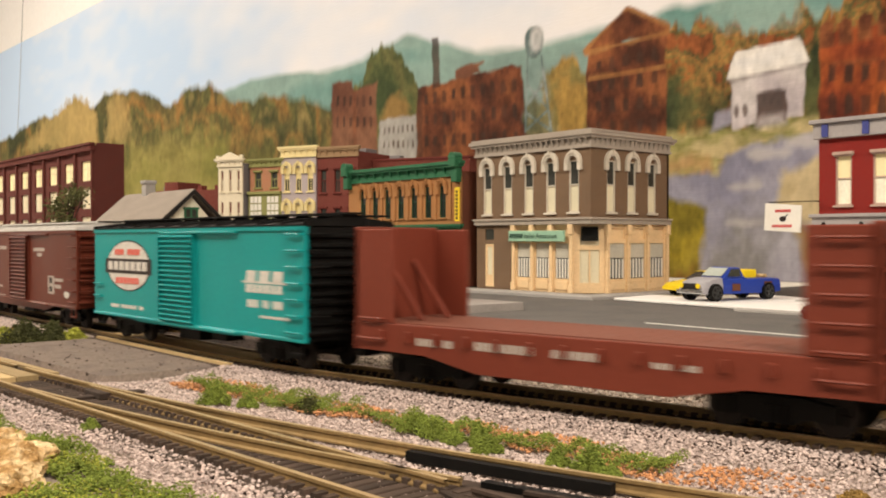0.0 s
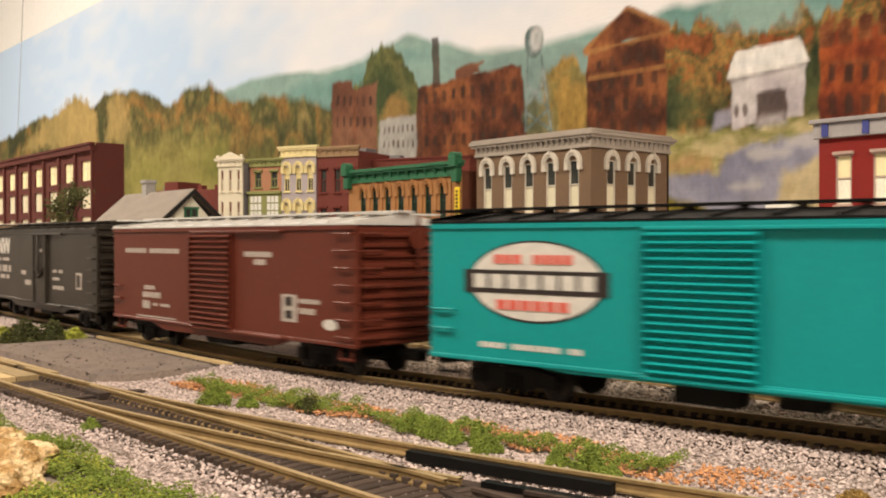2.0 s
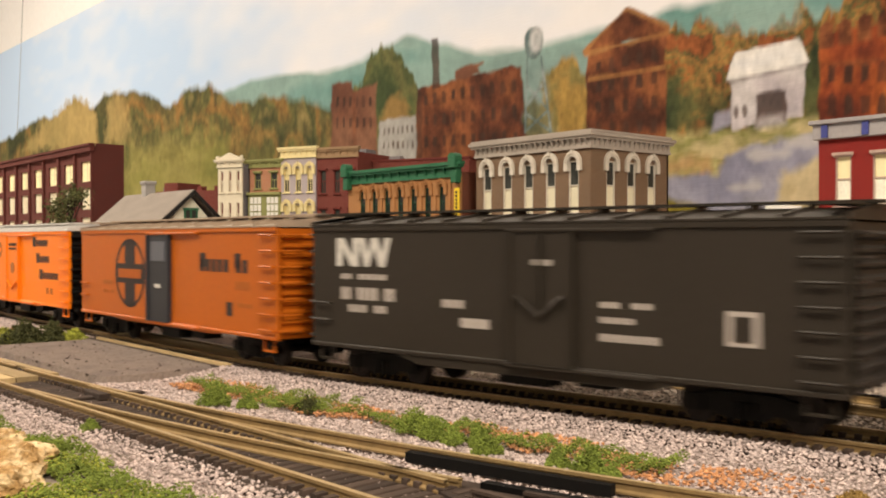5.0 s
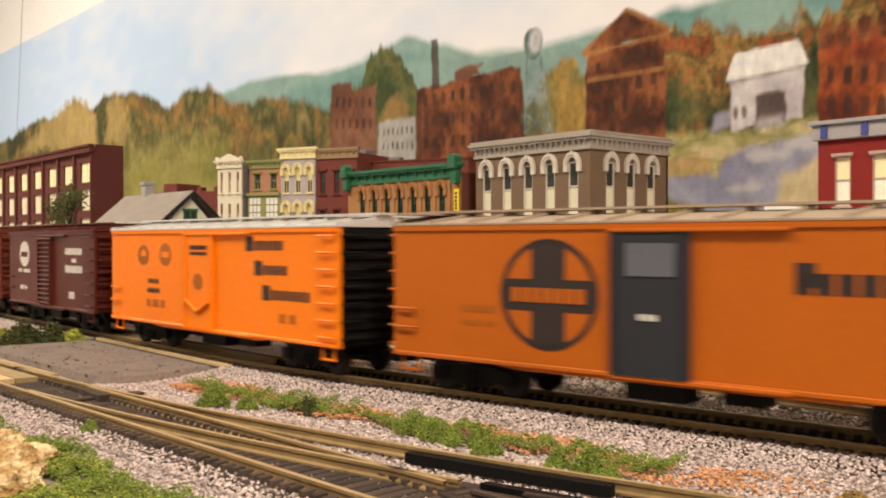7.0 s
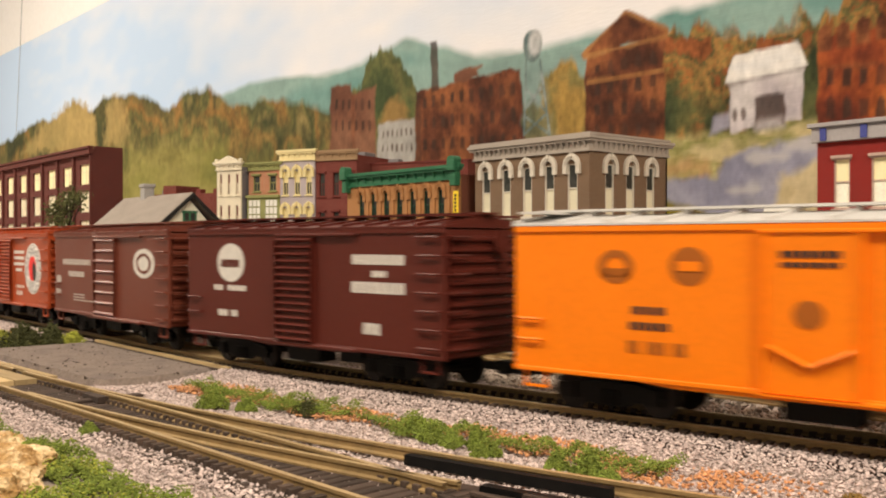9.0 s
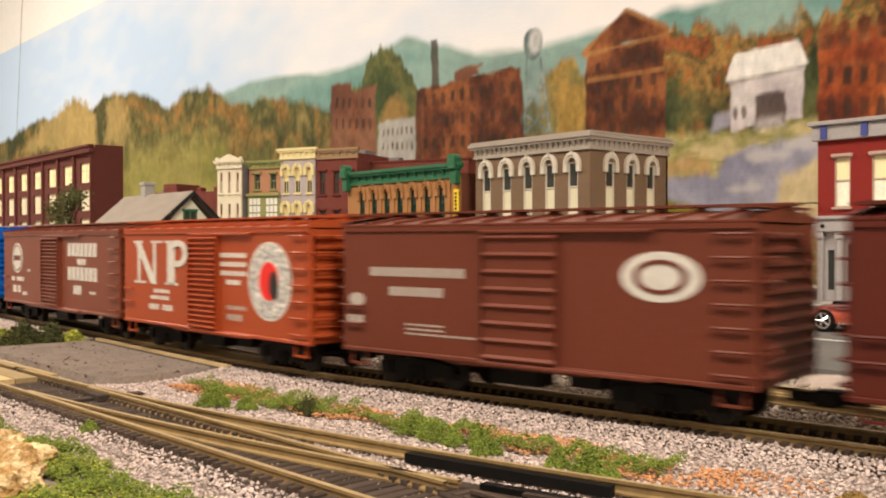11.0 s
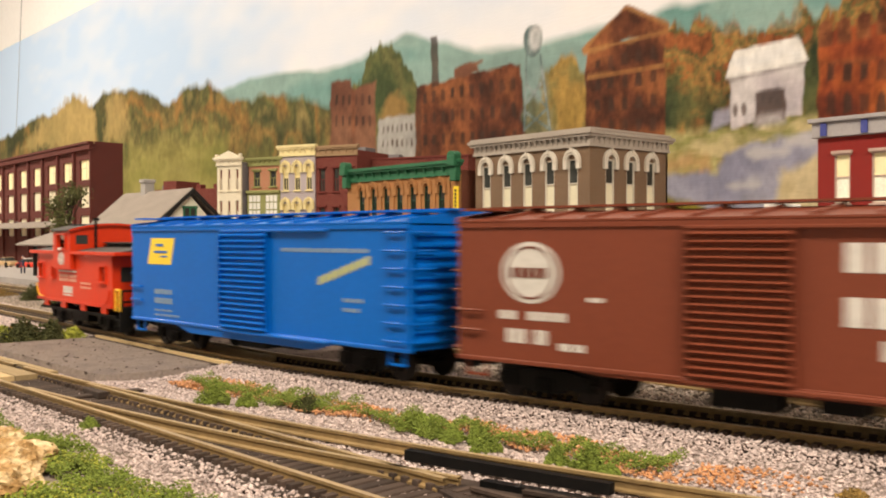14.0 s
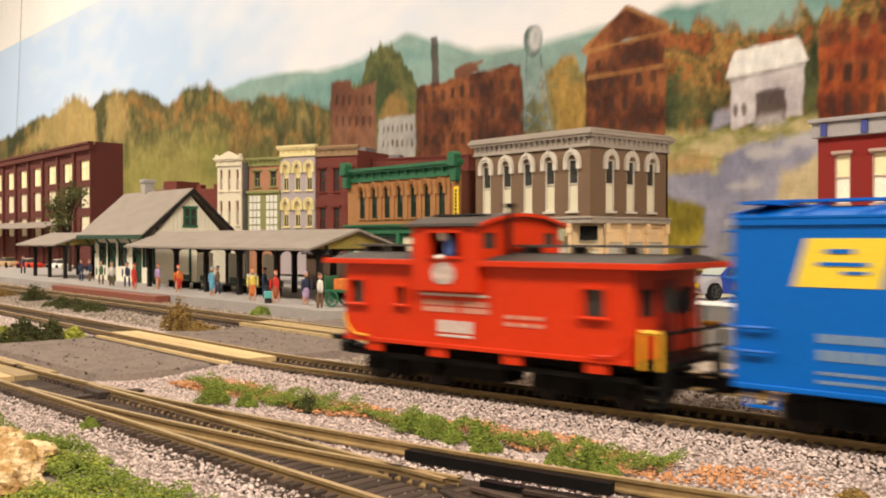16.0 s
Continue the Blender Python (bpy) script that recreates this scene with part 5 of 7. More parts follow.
# ---------------------------------------------------------------- station
def depot():
    z = .0060
    plat = material("platform_stone", (.33, .30, .28), .85, vary=.14, scale=50)
    tagged(part("platform", solid([(-1.35, .2890), (-.4450, .2890), (-.4280, .3000), (-.4280, .4300), (-1.35, .4300)], -.003, z, "z"), plat), "grey stone station platform beside the siding", "platform", kind="structure")
    tagged(part("brick_walk", boxes((-.86, -.640, .2780, .2888, -.003, .0054), soft=.0005), brick_material("walk_brick", (.24, .06, .035), (.2, .1, .07), vary=.25)), "low red brick walk along the platform edge", "walkway", kind="structure")
    dep = thing("station_building", pose(0, 0, z), "cream station house with green trim and grey gable roof", "station")
    x0, x1, y0, y1, eave, peak = -.940, -.800, .3450, .4150, .0415, .0830
    base = material("cream_siding", (.82, .77, .62), .7, vary=.08, scale=40)
    I = Matrix.Translation((x0, y0, 0))
    bm = bmesh.new()
    w = x1 - x0
    hs = [(.018, .030, .014, .034), (.040, .054, .0, .034), (.066, .080, .014, .034), (.100, .114, 0, .034), (.122, .132, .014, .034)]
    holed(bm, 0, w, 0, eave, 0, .002, hs)
    part("front_wall", moved(bm, I), base, dep)
    for a, b, c, d in hs:
        win = part("window" if c else "door", moved(boxes((a - .0018, a, -.0012, .001, c, d + .002), (b, b + .0018, -.0012, .001, c, d + .002), (a, b, -.0012, .001, d, d + .002), (a, b, .0006, .0016, (c + d) / 2, (c + d) / 2 + .001)), I), M_DGREEN, dep)
        part("pane", moved(boxes((a, b, .0012, .0018, c, d)), I), M_GLASS if c else M_DGREEN, win)
    ym = (y0 + y1) / 2
    for a in (x0, x1 - .002):
        bm = bmesh.new()
        prism(bm, [(y0, 0), (y1, 0), (y1, eave), (ym, peak - .004), (y0, eave)], a, a + .002, "x")
        part("gable_wall", bm, base, dep)
    bm = bmesh.new()
    k = 0
    while y0 + .004 + k * .0038 < y1 - .003:
        yy = y0 + .004 + k * .0038
        top = eave + (peak - .006 - eave) * (1 - abs(yy - ym) / (ym - y0))
        if top > .046:
            box(bm, x1, x1 + .0005, yy, yy + .0007, .044, top)
        k += 1
    part("batten", bm, base, dep, "vertical battens in the gable")
    g = part("gable_window", boxes((x1, x1 + .0012, ym - .0075, ym + .0075, .0500, .0520), (x1, x1 + .0012, ym - .0065, ym - .005, .0520, .0670), (x1, x1 + .0012, ym + .005, ym + .0065, .0520, .0670), (x1, x1 + .0012, ym - .0008, ym + .0008, .0520, .0670), (x1, x1 + .0012, ym - .005, ym + .005, .0590, .0600), (x1, x1 + .0012, ym - .0075, ym + .0075, .0670, .0690)), M_GREEN, dep, "green gable window")
    part("pane", boxes((x1, x1 + .0006, ym - .005, ym + .005, .0520, .0670)), M_GLASS, g)
    part("trim", boxes((x1, x1 + .0010, y0 + .006, y1 - .006, .0415, .0440), (x1, x1 + .0010, y0, y0 + .002, 0, .0415), (x1, x1 + .0010, ym - .001, ym + .001, 0, .0415)), M_DGREEN, dep)
    for s, ya in ((-1, .3320), (1, .4260)):
        bm = bmesh.new()
        n = 1
        prism(bm, [(ya, eave - .0005), (ym, peak), (ym, peak + .0024), (ya - .0 * s, eave + .0018)], x0 - .010, x1 + .007, "x")
        part("roof_slope", bm, M_SHINGLE, dep, "grey shingled roof slope")
    part("bargeboard", boxes((x0 - .0105, x1 + .0075, .3312, .3322, eave - .002, eave + .0018)), M_DGREEN, dep)
    bm = bmesh.new()
    for xx in (x0 - .0118, x1 + .0070):
        for ya in (.3320, .4260):
            prism(bm, [(ya, eave - .0030), (ym, peak - .0020), (ym, peak + .0020), (ya, eave + .0010)], xx, xx + .0018, "x")
    part("bargeboard", bm, M_DARK, dep)
    part("chimney", boxes((-.900, -.890, ym - .004, ym + .006, peak - .012, peak + .013), (-.901, -.889, ym - .005, ym + .007, peak + .011, peak + .0145), soft=.0004), M_CONC, dep)
    for i in range(6):
        x = x0 + .004 + i * .0264
        bm = bmesh.new()
        rod(bm, (x, y0, .026), (x, .3345, eave - .001), .0009, 6)
        part("eave_bracket", bm, M_DGREEN, dep)
    # open platform roofs on posts
    for a, b, lab in ((-.778, -.4900, "long grey platform canopy on dark timber posts"), (-1.075, -.952, "grey platform canopy on dark timber posts")):
        can = thing("platform_canopy", pose(0, 0, z), lab, "canopy", "platform canopies")
        ye, yr, yb, ze, zr = .3100, .3470, .3840, .0325, .0445
        for p, q in ((ye, 1), (yb, -1)):
            bm = bmesh.new()
            prism(bm, [(p, ze), (yr, zr), (yr, zr + .0016), (p, ze + .0014)], a, (a + b) / 2 - .0002, "x")
            prism(bm, [(p, ze), (yr, zr), (yr, zr + .0016), (p, ze + .0014)], (a + b) / 2 + .0002, b, "x")
            part("roof_slope", bm, M_SHINGLE, can)
        part("gable", solid([(ye + .006, ze + .001), (yb - .006, ze + .001), (yr, zr - .001)], b - .006, b - .0045, "x"), material("olive_board", (.26, .20, .05), .8), can, "olive boarded gable")
        part("beam", boxes((a + .004, b - .004, .3240, .3262, ze - .001, ze + .003), (a + .004, b - .004, .3690, .3712, ze - .001, ze + .003)), M_DARK, can)
        n = 6 if b - a > .2 else 3
        for i in range(n):
            x = a + .018 + (b - a - .030) * i / (n - 1)
            for y in (.3250, .3700):
                post = boxes((x - .0016, x + .0016, y - .0016, y + .0016, 0, ze))
                for s in (-1, 1):
                    for j in range(5):
                        t0, t1 = j / 5 * math.pi / 2, (j + 1) / 5 * math.pi / 2
                        rod(post, (x + s * .011 * (1 - math.cos(t0)), y, ze - .012 + .012 * math.sin(t0)), (x + s * .011 * (1 - math.cos(t1)), y, ze - .012 + .012 * math.sin(t1)), .0010, 5)
                part("post", post, M_DARK, can)
        if n == 6:
            part("partition", boxes((a + .03, a + .055, .362, .364, 0, .028), (a + .085, a + .112, .362, .364, 0, .028), (a + .14, a + .162, .362, .364, 0, .028), soft=.0003), base, can)
    for i, x in enumerate((-.735, -.690, -.640, -.590)):
        b = thing("bench", pose(x, .338, z), "dark green slatted platform bench", "bench", "platform benches")
        for k in range(3):
            part("slat", boxes((-.014, .014, -.002 + k * .0022, -.0002 + k * .0022, .0050, .0057)), M_DGREEN, b)
        part("back", boxes((-.014, .014, .0046, .0054, .0060, .0105), soft=.0002), M_DGREEN, b)
        for s in (-.012, .012):
            part("leg", boxes((s - .0006, s + .0006, -.0018, .0048, 0, .0050)), M_DARK, b)


def figures():
    """Painted miniature figures, each one plain moulded shape."""
    skin = material("figure_pink", (.55, .30, .20), .6)
    hues = {k: material("figure_" + k, c, .6, vary=.2, scale=300) for k, c in (("navy", (.03, .04, .08)), ("red", (.55, .04, .03)), ("blue", (.13, .34, .48)), ("brown", (.16, .09, .05)),
            ("lilac", (.42, .30, .50)), ("yellow", (.75, .58, .10)), ("orange", (.65, .18, .04)), ("white", (.7, .66, .6)), ("green", (.08, .14, .07)), ("rust", (.34, .10, .05)))}
    spots = ((-1.1234, .3321, "navy", "navy", 20), (-.8952, .3165, "navy", "navy", 40), (-.8900, .3225, "navy", "brown", 10), (-.8183, .3063, "green", "brown", 60), (-.8040, .3100, "rust", "green", 20),
             (-.7835, .3023, "white", "brown", 80), (-.7662, .3084, "navy", "navy", 30), (-.7160, .2940, "red", "red", 10), (-.7082, .3098, "lilac", "rust", 0), (-.6615, .3051, "orange", "red", 60),
             (-.6072, .3051, "blue", "blue", 20), (-.5412, .2998, "yellow", "orange", 70), (-.5130, .3002, "red", "rust", 30), (-.4883, .3063, "navy", "lilac", 100), (-.4594, .2976, "white", "brown", 150), (-.6250, .3180, "brown", "navy", 0), (-.5650, .3220, "navy", "navy", 0))
    for i, (x, y, up, low, turn) in enumerate(spots):
        bm = bmesh.new()
        mats = [hues[low], hues[up], skin]

        def blob(cx, cy, cz, rx, ry, rz, k):
            before = set(bm.faces)
            r = bmesh.ops.create_icosphere(bm, subdivisions=2, radius=1)
            for v in r["verts"]:
                v.co = Vector((cx + v.co.x * rx, cy + v.co.y * ry, cz + v.co.z * rz))
            for f in bm.faces:
                if f not in before:
                    f.material_index = k
        skirt = low in ("red", "blue", "rust", "orange", "lilac") and up not in ("white",)
        if skirt:
            blob(0, 0, .0072, .0023, .0021, .0046, 0)
        blob(-.0013, .0011 * (i % 3 - 1), .0046, .0009, .0010, .0048, 0 if not skirt else 2)
        blob(.0013, -.0011 * (i % 3 - 1), .0046, .0009, .0010, .0048, 0 if not skirt else 2)
        blob(0, 0, .0125, .0021, .0016, .0042, 1)
        for s in (-1, 1):
            blob(s * (.0024 + .0003 * (i % 4)), -.0010 * ((i + s) % 3), .0118 + .0004 * (i % 3), .0007, .0009, .0038, 1)
        blob(0, -.0002, .0184, .0013, .0014, .0018, 2)
        blob(0, .0002, .0195, .0014, .0014, .0010, 0)
        me = mesh_of("figurine", bm, mats[0])
        me.materials.append(mats[1])
        me.materials.append(mats[2])
        ob = tagged(new("figurine", me), "small painted plastic figurine in %s standing on the platform" % up, "figurine", "platform figurines")
        ob.matrix_basis = pose(x, y, .0060, 0, 0, turn)
    c = thing("suitcase", pose(-.5165, .2970, .0060, 0, 0, 25), "small teal suitcase beside a figurine", "suitcase")
    part("case", boxes((-.003, .003, -.001, .001, .0030, .0075), soft=.0004), material("teal_case", (.12, .40, .38), .5), c)
    part("handle", boxes((-.001, .001, -.0003, .0003, .0075, .0086)), M_DARK, c)
    part("stand", boxes((-.0022, .0022, -.0008, .0008, 0, .0030)), M_DARK, c)
    b = thing("baggage_cart", pose(-.4560, .3180, .0060, 0, 0, 20), "green baggage cart with large spoked wheels", "cart")
    part("bed", boxes((-.016, .016, -.006, .006, .0085, .0100), (-.016, -.015, -.006, .006, .0100, .0180), soft=.0002), M_GREEN, b)
    for x in (-.010, .010):
        for y in (-.0068, .0068):
            bm = bmesh.new()
            o, i_ = disc(x, .0048, .0048, .0048, 18), disc(x, .0048, .0039, .0039, 18)
            for k in range(18):
                prism(bm, [o[k], o[(k + 1) % 18], i_[(k + 1) % 18], i_[k]], y - .0005, y + .0005)
            for k in range(6):
                a = k * math.pi / 6
                rod(bm, (x - .0042 * math.cos(a), y, .0048 - .0042 * math.sin(a)), (x + .0042 * math.cos(a), y, .0048 + .0042 * math.sin(a)), .0003, 5)
            part("wheel", bm, M_GREEN, b, "spoked green wheel")
        bm = bmesh.new()
        rod(bm, (x, -.0068, .0048), (x, .0068, .0048), .0005, 6)
        box(bm, x - .001, x + .001, -.004, .004, .0048, .0086)
        part("axle", bm, M_DARK, b)
    part("crate", boxes((-.010, .002, -.005, .005, .0100, .0165), soft=.0003), hues["orange"], b, "orange crate")
    sh = thing("freight_shed", pose(-.640, .402, .0060), "dark brown boarded freight shed behind the canopy", "shed")
    shed_m = material("brown_boards", (.10, .060, .038), .85, vary=.25, scale=120, stretch=(3, 1, .3))
    for k in range(12):
        part("board", boxes((k * .0085, k * .0085 + .0081, 0, .0015, 0, .0275)), shed_m, sh)
    part("roof", boxes((-.003, .106, -.003, .020, .0275, .0290)), M_ROOFTAR, sh)
    part("back_wall", boxes((0, .102, .0015, .018, 0, .0275)), M_DARK, sh)
    # toy bus behind the canopy
    v = thing("bus", pose(-.520, .405, .0010, 0, 0, 8), "cream and red toy bus parked behind the station", "bus")
    part("body", boxes((-.045, .045, -.013, .013, .006, .019), soft=.002), paint("bus_red", (.55, .05, .03)), v)
    part("cabin", boxes((-.043, .043, -.0125, .0125, .0185, .034), soft=.003), paint("bus_cream", (.76, .70, .58)), v)
    for k in range(5):
        part("window", boxes((-.038 + k * .016, -.026 + k * .016, -.0128, -.0120, .0225, .0300)), M_GLASS, v)
    for x in (-.028, .028):
        for y in (-.012, .012):
            part("wheel", solid(disc(x, .006, .006, .006, 16), y - .002, y + .002), M_BLACK, v)


# ---------------------------------------------------------------- road vehicles
def hull(bm, rows, half):
    """A car shell from upright outlines (x, z) low and high: a ruled body with rounded shoulders."""
    prev = None
    for x, z0, z1, w in rows:
        ring = [bm.verts.new(p) for p in ((x, -half * w, z0), (x, -half * w * 1.02, (z0 + z1) * .5), (x, -half * w * .93, z1 - .0008), (x, -half * w * .75, z1), (x, half * w * .75, z1), (x, half * w * .93, z1 - .0008),
                                          (x, half * w * 1.02, (z0 + z1) * .5), (x, half * w, z0))]
        if prev:
            for k in range(8):
                bm.faces.new((prev[k], prev[(k + 1) % 8], ring[(k + 1) % 8], ring[k]))
        else:
            bm.faces.new(ring)
        prev = ring
    bm.faces.new(prev[::-1])


def wheel(parent, x, y, r, w, hub):
    t = part("wheel", solid(disc(x, r, r, r, 24), y - w / 2, y + w / 2), M_BLACK, parent, "black tyre")
    s = -1 if y < 0 else 1
    bm = bmesh.new()
    for k in range(5):
        a = k * math.tau / 5
        rod(bm, (x, y + s * (w / 2 + .0003), r), (x + r * .62 * math.cos(a), y + s * (w / 2 + .0003), r + r * .62 * math.sin(a)), r * .12, 6)
    o, i_ = disc(x, r, r * .74, r * .74, 20), disc(x, r, r * .58, r * .58, 20)
    for k in range(20):
        prism(bm, [o[k], o[(k + 1) % 20], i_[(k + 1) % 20], i_[k]], *sorted((y + s * w / 2, y + s * (w / 2 + .0006))))
    part("rim", bm, hub, t)


def pickup():
    blue, yel = paint("pickup_blue", (.025, .055, .33), .35), paint("pickup_yellow", (.85, .62, .02), .4)
    dark = material("dull_hub", (.05, .05, .05), .5, .3)
    p = thing("pickup_truck", pose(-.3850, .5960, .0030, 0, 0, 260), "blue toy pickup with a primer-grey bonnet and rust", "pickup truck")
    h = .0125
    part("bonnet", hull_of([(.020, .005, .0165, .95), (.030, .005, .0158, .96), (.037, .005, .0135, .9), (.039, .006, .0115, .85)], h), material("primer_grey", (.35, .34, .37), .5, vary=.15), p, "primer-grey bonnet")
    part("body", hull_of([(-.038, .006, .0150, .95), (-.030, .005, .0155, 1), (-.004, .005, .0158, 1), (.020, .005, .0165, .98)], h), blue, p)
    cab = part("cab", hull_of([(-.002, .0150, .0160, .95), (.001, .015, .0232, .82), (.010, .015, .0235, .82), (.019, .015, .0165, .93)], h), blue, p)
    part("windscreen", solid([(.0118, .0228), (.0190, .0172), (.0194, .0174), (.0122, .0230)], -h * .72, h * .72), material("pale_glass", (.42, .46, .42), .2), cab)
    for s in (-1, 1):
        y = s * h * .90
        part("side_window", solid([(.002, .0170), (.0150, .0170), (.0105, .0222), (.003, .0222)], *sorted((y, y - s * .0012))), M_GLASS, cab)
        part("headlight", solid(disc(s * h * .62, .0108, .0018, .0018, 12), .0396, .0404, "x"), yel, p)
    part("bumper", boxes((.0390, .0412, -h * .98, h * .98, .0055, .0082), soft=.0006), material("chrome_trim", (.6, .6, .6), .2, .9), p)
    part("grille", boxes((.0385, .0398, -h * .6, h * .6, .0085, .0125)), M_DARK, p)
    part("cargo", boxes((-.018, -.004, -.008, .008, .0150, .0215), soft=.0008), yel, p, "yellow load in the bed")
    part("cargo", boxes((-.030, -.018, -.007, .007, .0150, .0180), soft=.0008), M_ROCK, p)
    part("rust_patch", boxes((.004, .012, h + .0003, h + .0006, .0070, .0120), (-.028, -.020, h + .0003, h + .0006, .0080, .0130), soft=.0001), material("rust_patch", (.14, .055, .03), .9), p)
    for x in (-.024, .028):
        for y in (-h * .92, h * .92):
            wheel(p, x, y, .0062, .0045, dark)
    c = thing("car", pose(-.4290, .6305, .0030, 0, 0, 255), "yellow toy car parked behind the blue pickup", "car")
    part("body", hull_of([(-.032, .005, .0110, .9), (-.020, .004, .0125, 1), (.016, .004, .0120, 1), (.030, .004, .0100, .92), (.034, .005, .0080, .8)], .0125), yel, c)
    part("cabin", hull_of([(-.022, .012, .0128, .9), (-.012, .012, .0182, .74), (.002, .012, .0182, .74), (.014, .011, .0125, .9)], .0125), M_GLASS, c)
    part("roof_panel", boxes((-.0125, .0025, -.0088, .0088, .0180, .0186), soft=.0003), yel, c)
    for x in (-.020, .020):
        for y in (-.0115, .0115):
            wheel(c, x, y, .0055, .004, dark)


def hull_of(rows, half):
    bm = bmesh.new()
    hull(bm, rows, half)
    return bm


def muscle_car():
    flame = material("flame_paint", (.10, .006, .006), .2, vary=.5, scale=90, second=(.36, .07, .04), mix=(.50, .62), stretch=(.4, 1, 2), spec=.6)
    black = paint("gloss_black", (.012, .010, .010), .15)
    chrome = material("bright_chrome", (.75, .74, .72), .15, .95)
    c = thing("car", pose(-.2120, .4640, .0010, 0, 0, 182), "glossy dark red toy coupe with flame paint", "car")
    h = .0140
    part("body", hull_of([(-.038, .006, .0125, .9), (-.030, .0045, .0145, 1), (.008, .004, .0140, 1), (.026, .004, .0135, 1), (.037, .005, .0118, .9), (.039, .006, .0100, .85)], h), flame, c)
    part("cabin", hull_of([(-.026, .0138, .0146, .9), (-.014, .0138, .0205, .72), (.000, .0138, .0208, .72), (.013, .0132, .0140, .9)], h), M_GLASS, c)
    part("roof_panel", boxes((-.0150, .0010, -h * .70, h * .70, .0202, .0212), soft=.0005), black, c)
    part("bonnet_scoop", boxes((.016, .026, -.004, .004, .0130, .0150), soft=.0008), black, c)
    part("front_bumper", boxes((.0370, .0398, -h * .9, h * .9, .0058, .0078), soft=.0006), chrome, c)
    part("side_trim", boxes((-.022, .018, -h * 1.03, -h * 1.0, .0042, .0052), (-.022, .018, h * 1.0, h * 1.03, .0042, .0052)), chrome, c)
    for s in (-1, 1):
        part("headlight", solid(disc(s * h * .62, .0098, .0018, .0018, 12), .0385, .0396, "x"), M_WHITE, c)
    for x in (-.023, .025):
        for y in (-h * .93, h * .93):
            wheel(c, x, y, .0056, .0046, chrome)
    v = thing("car", pose(-.1550, .566, .0010, 0, 0, 182), "pale silver toy car parked on the street", "car")
    part("body", hull_of([(-.034, .005, .0120, .9), (-.022, .004, .0135, 1), (.014, .004, .0132, 1), (.031, .004, .0110, .92), (.035, .005, .0090, .8)], .0135), paint("silver_paint", (.5, .49, .47), .3), v)
    part("cabin", hull_of([(-.022, .013, .0138, .9), (-.012, .013, .0200, .74), (.002, .013, .0200, .74), (.015, .012, .0132, .9)], .0135), M_GLASS, v)
    for x in (-.021, .021):
        for y in (-.0125, .0125):
            wheel(v, x, y, .0060, .0045, chrome)


def toy_car(x, y, turn, color, label, roof=None):
    c = thing("car", pose(x, y, .0010, 0, 0, turn), label, "car")
    part("body", hull_of([(-.026, .0035, .0090, .9), (-.018, .003, .0100, 1), (.012, .003, .0098, 1), (.024, .003, .0085, .92), (.027, .004, .0070, .8)], .0100), color, c)
    part("cabin", hull_of([(-.018, .0097, .0103, .9), (-.010, .0097, .0152, .74), (.002, .0097, .0152, .74), (.012, .0092, .0100, .9)], .0100), M_GLASS, c)
    part("roof_panel", boxes((-.0102, .0022, -.0072, .0072, .0150, .0157), soft=.0003), roof or color, c)
    for wx in (-.016, .016):
        for wy in (-.0094, .0094):
            wheel(c, wx, wy, .0042, .0030, M_DARK)


def far_cars():
    red = paint("toy_car_red", (.55, .04, .02), .3)
    toy_car(-1.455, .440, 10, red, "red toy car with a white roof beyond the station", M_WHITE)
    toy_car(-1.375, .455, 185, M_WHITE, "white toy car parked beyond the station")
    toy_car(-1.56, .440, 5, paint("toy_car_tan", (.45, .30, .15), .3), "tan toy car parked beyond the station")


# ---------------------------------------------------------------- train
RAIL_TOP = MAIN_Z + .0025
DROP = .0007           # bodies sit this much down over their trucks
HALF = .0172          # half the width of a car body
SILL, EAVE = .0105, .0467
WHEELS = []           # wheelsets, to be rolled
CARS = []             # (thing, rear, front) along the line at the start


M_WHEEL = material("wheel_steel", (.016, .012, .010), .55, .1)


def wheel_mesh():
    bm = bmesh.new()
    for y0, y1, r in ((-.0088, -.0072, .0052), (-.0095, -.0088, .0047), (.0072, .0088, .0052), (.0088, .0095, .0047)):
        prism(bm, disc(0, 0, r, r, 20), y0, y1)
    for a in range(4):
        c, s = math.cos(a * math.pi / 2) * .003, math.sin(a * math.pi / 2) * .003
        prism(bm, disc(c, s, .0006, .0006, 6), -.0098, -.0094)
    rod(bm, (0, -.011, 0), (0, .011, 0), .0008)
    return mesh_of("wheelset", bm, M_WHEEL)


WHEEL_MESH = wheel_mesh()


def truck_mesh():
    bm = bmesh.new()
    for s in (-1, 1):
        y0, y1 = (s * .0112, s * .0098) if s < 0 else (s * .0098, s * .0112)
        prism(bm, [(-.0145, .0052), (-.0118, .0072), (-.006, .0080), (.006, .0080), (.0118, .0072), (.0145, .0052), (.0118, .0034), (.0072, .0036), (.0045, .0022),
                   (-.0045, .0022), (-.0072, .0036), (-.0118, .0034)], y0, y1)
        for x in (-.0118, .0118):
            box(bm, x - .0021, x + .0021, min(s * .0119, s * .0104), max(s * .0119, s * .0104), .0034, .0071)
        for x in (-.0016, 0, .0016):
            rod(bm, (x, s * .0116, .0026), (x, s * .0116, .0062), .0007, 6)
    box(bm, -.003, .003, -.0105, .0105, .0045, .0085)
    box(bm, -.0018, .0018, -.004, .004, .0085, .0100)
    return mesh_of("truck", bm, M_BLACK)


TRUCK_MESH = truck_mesh()


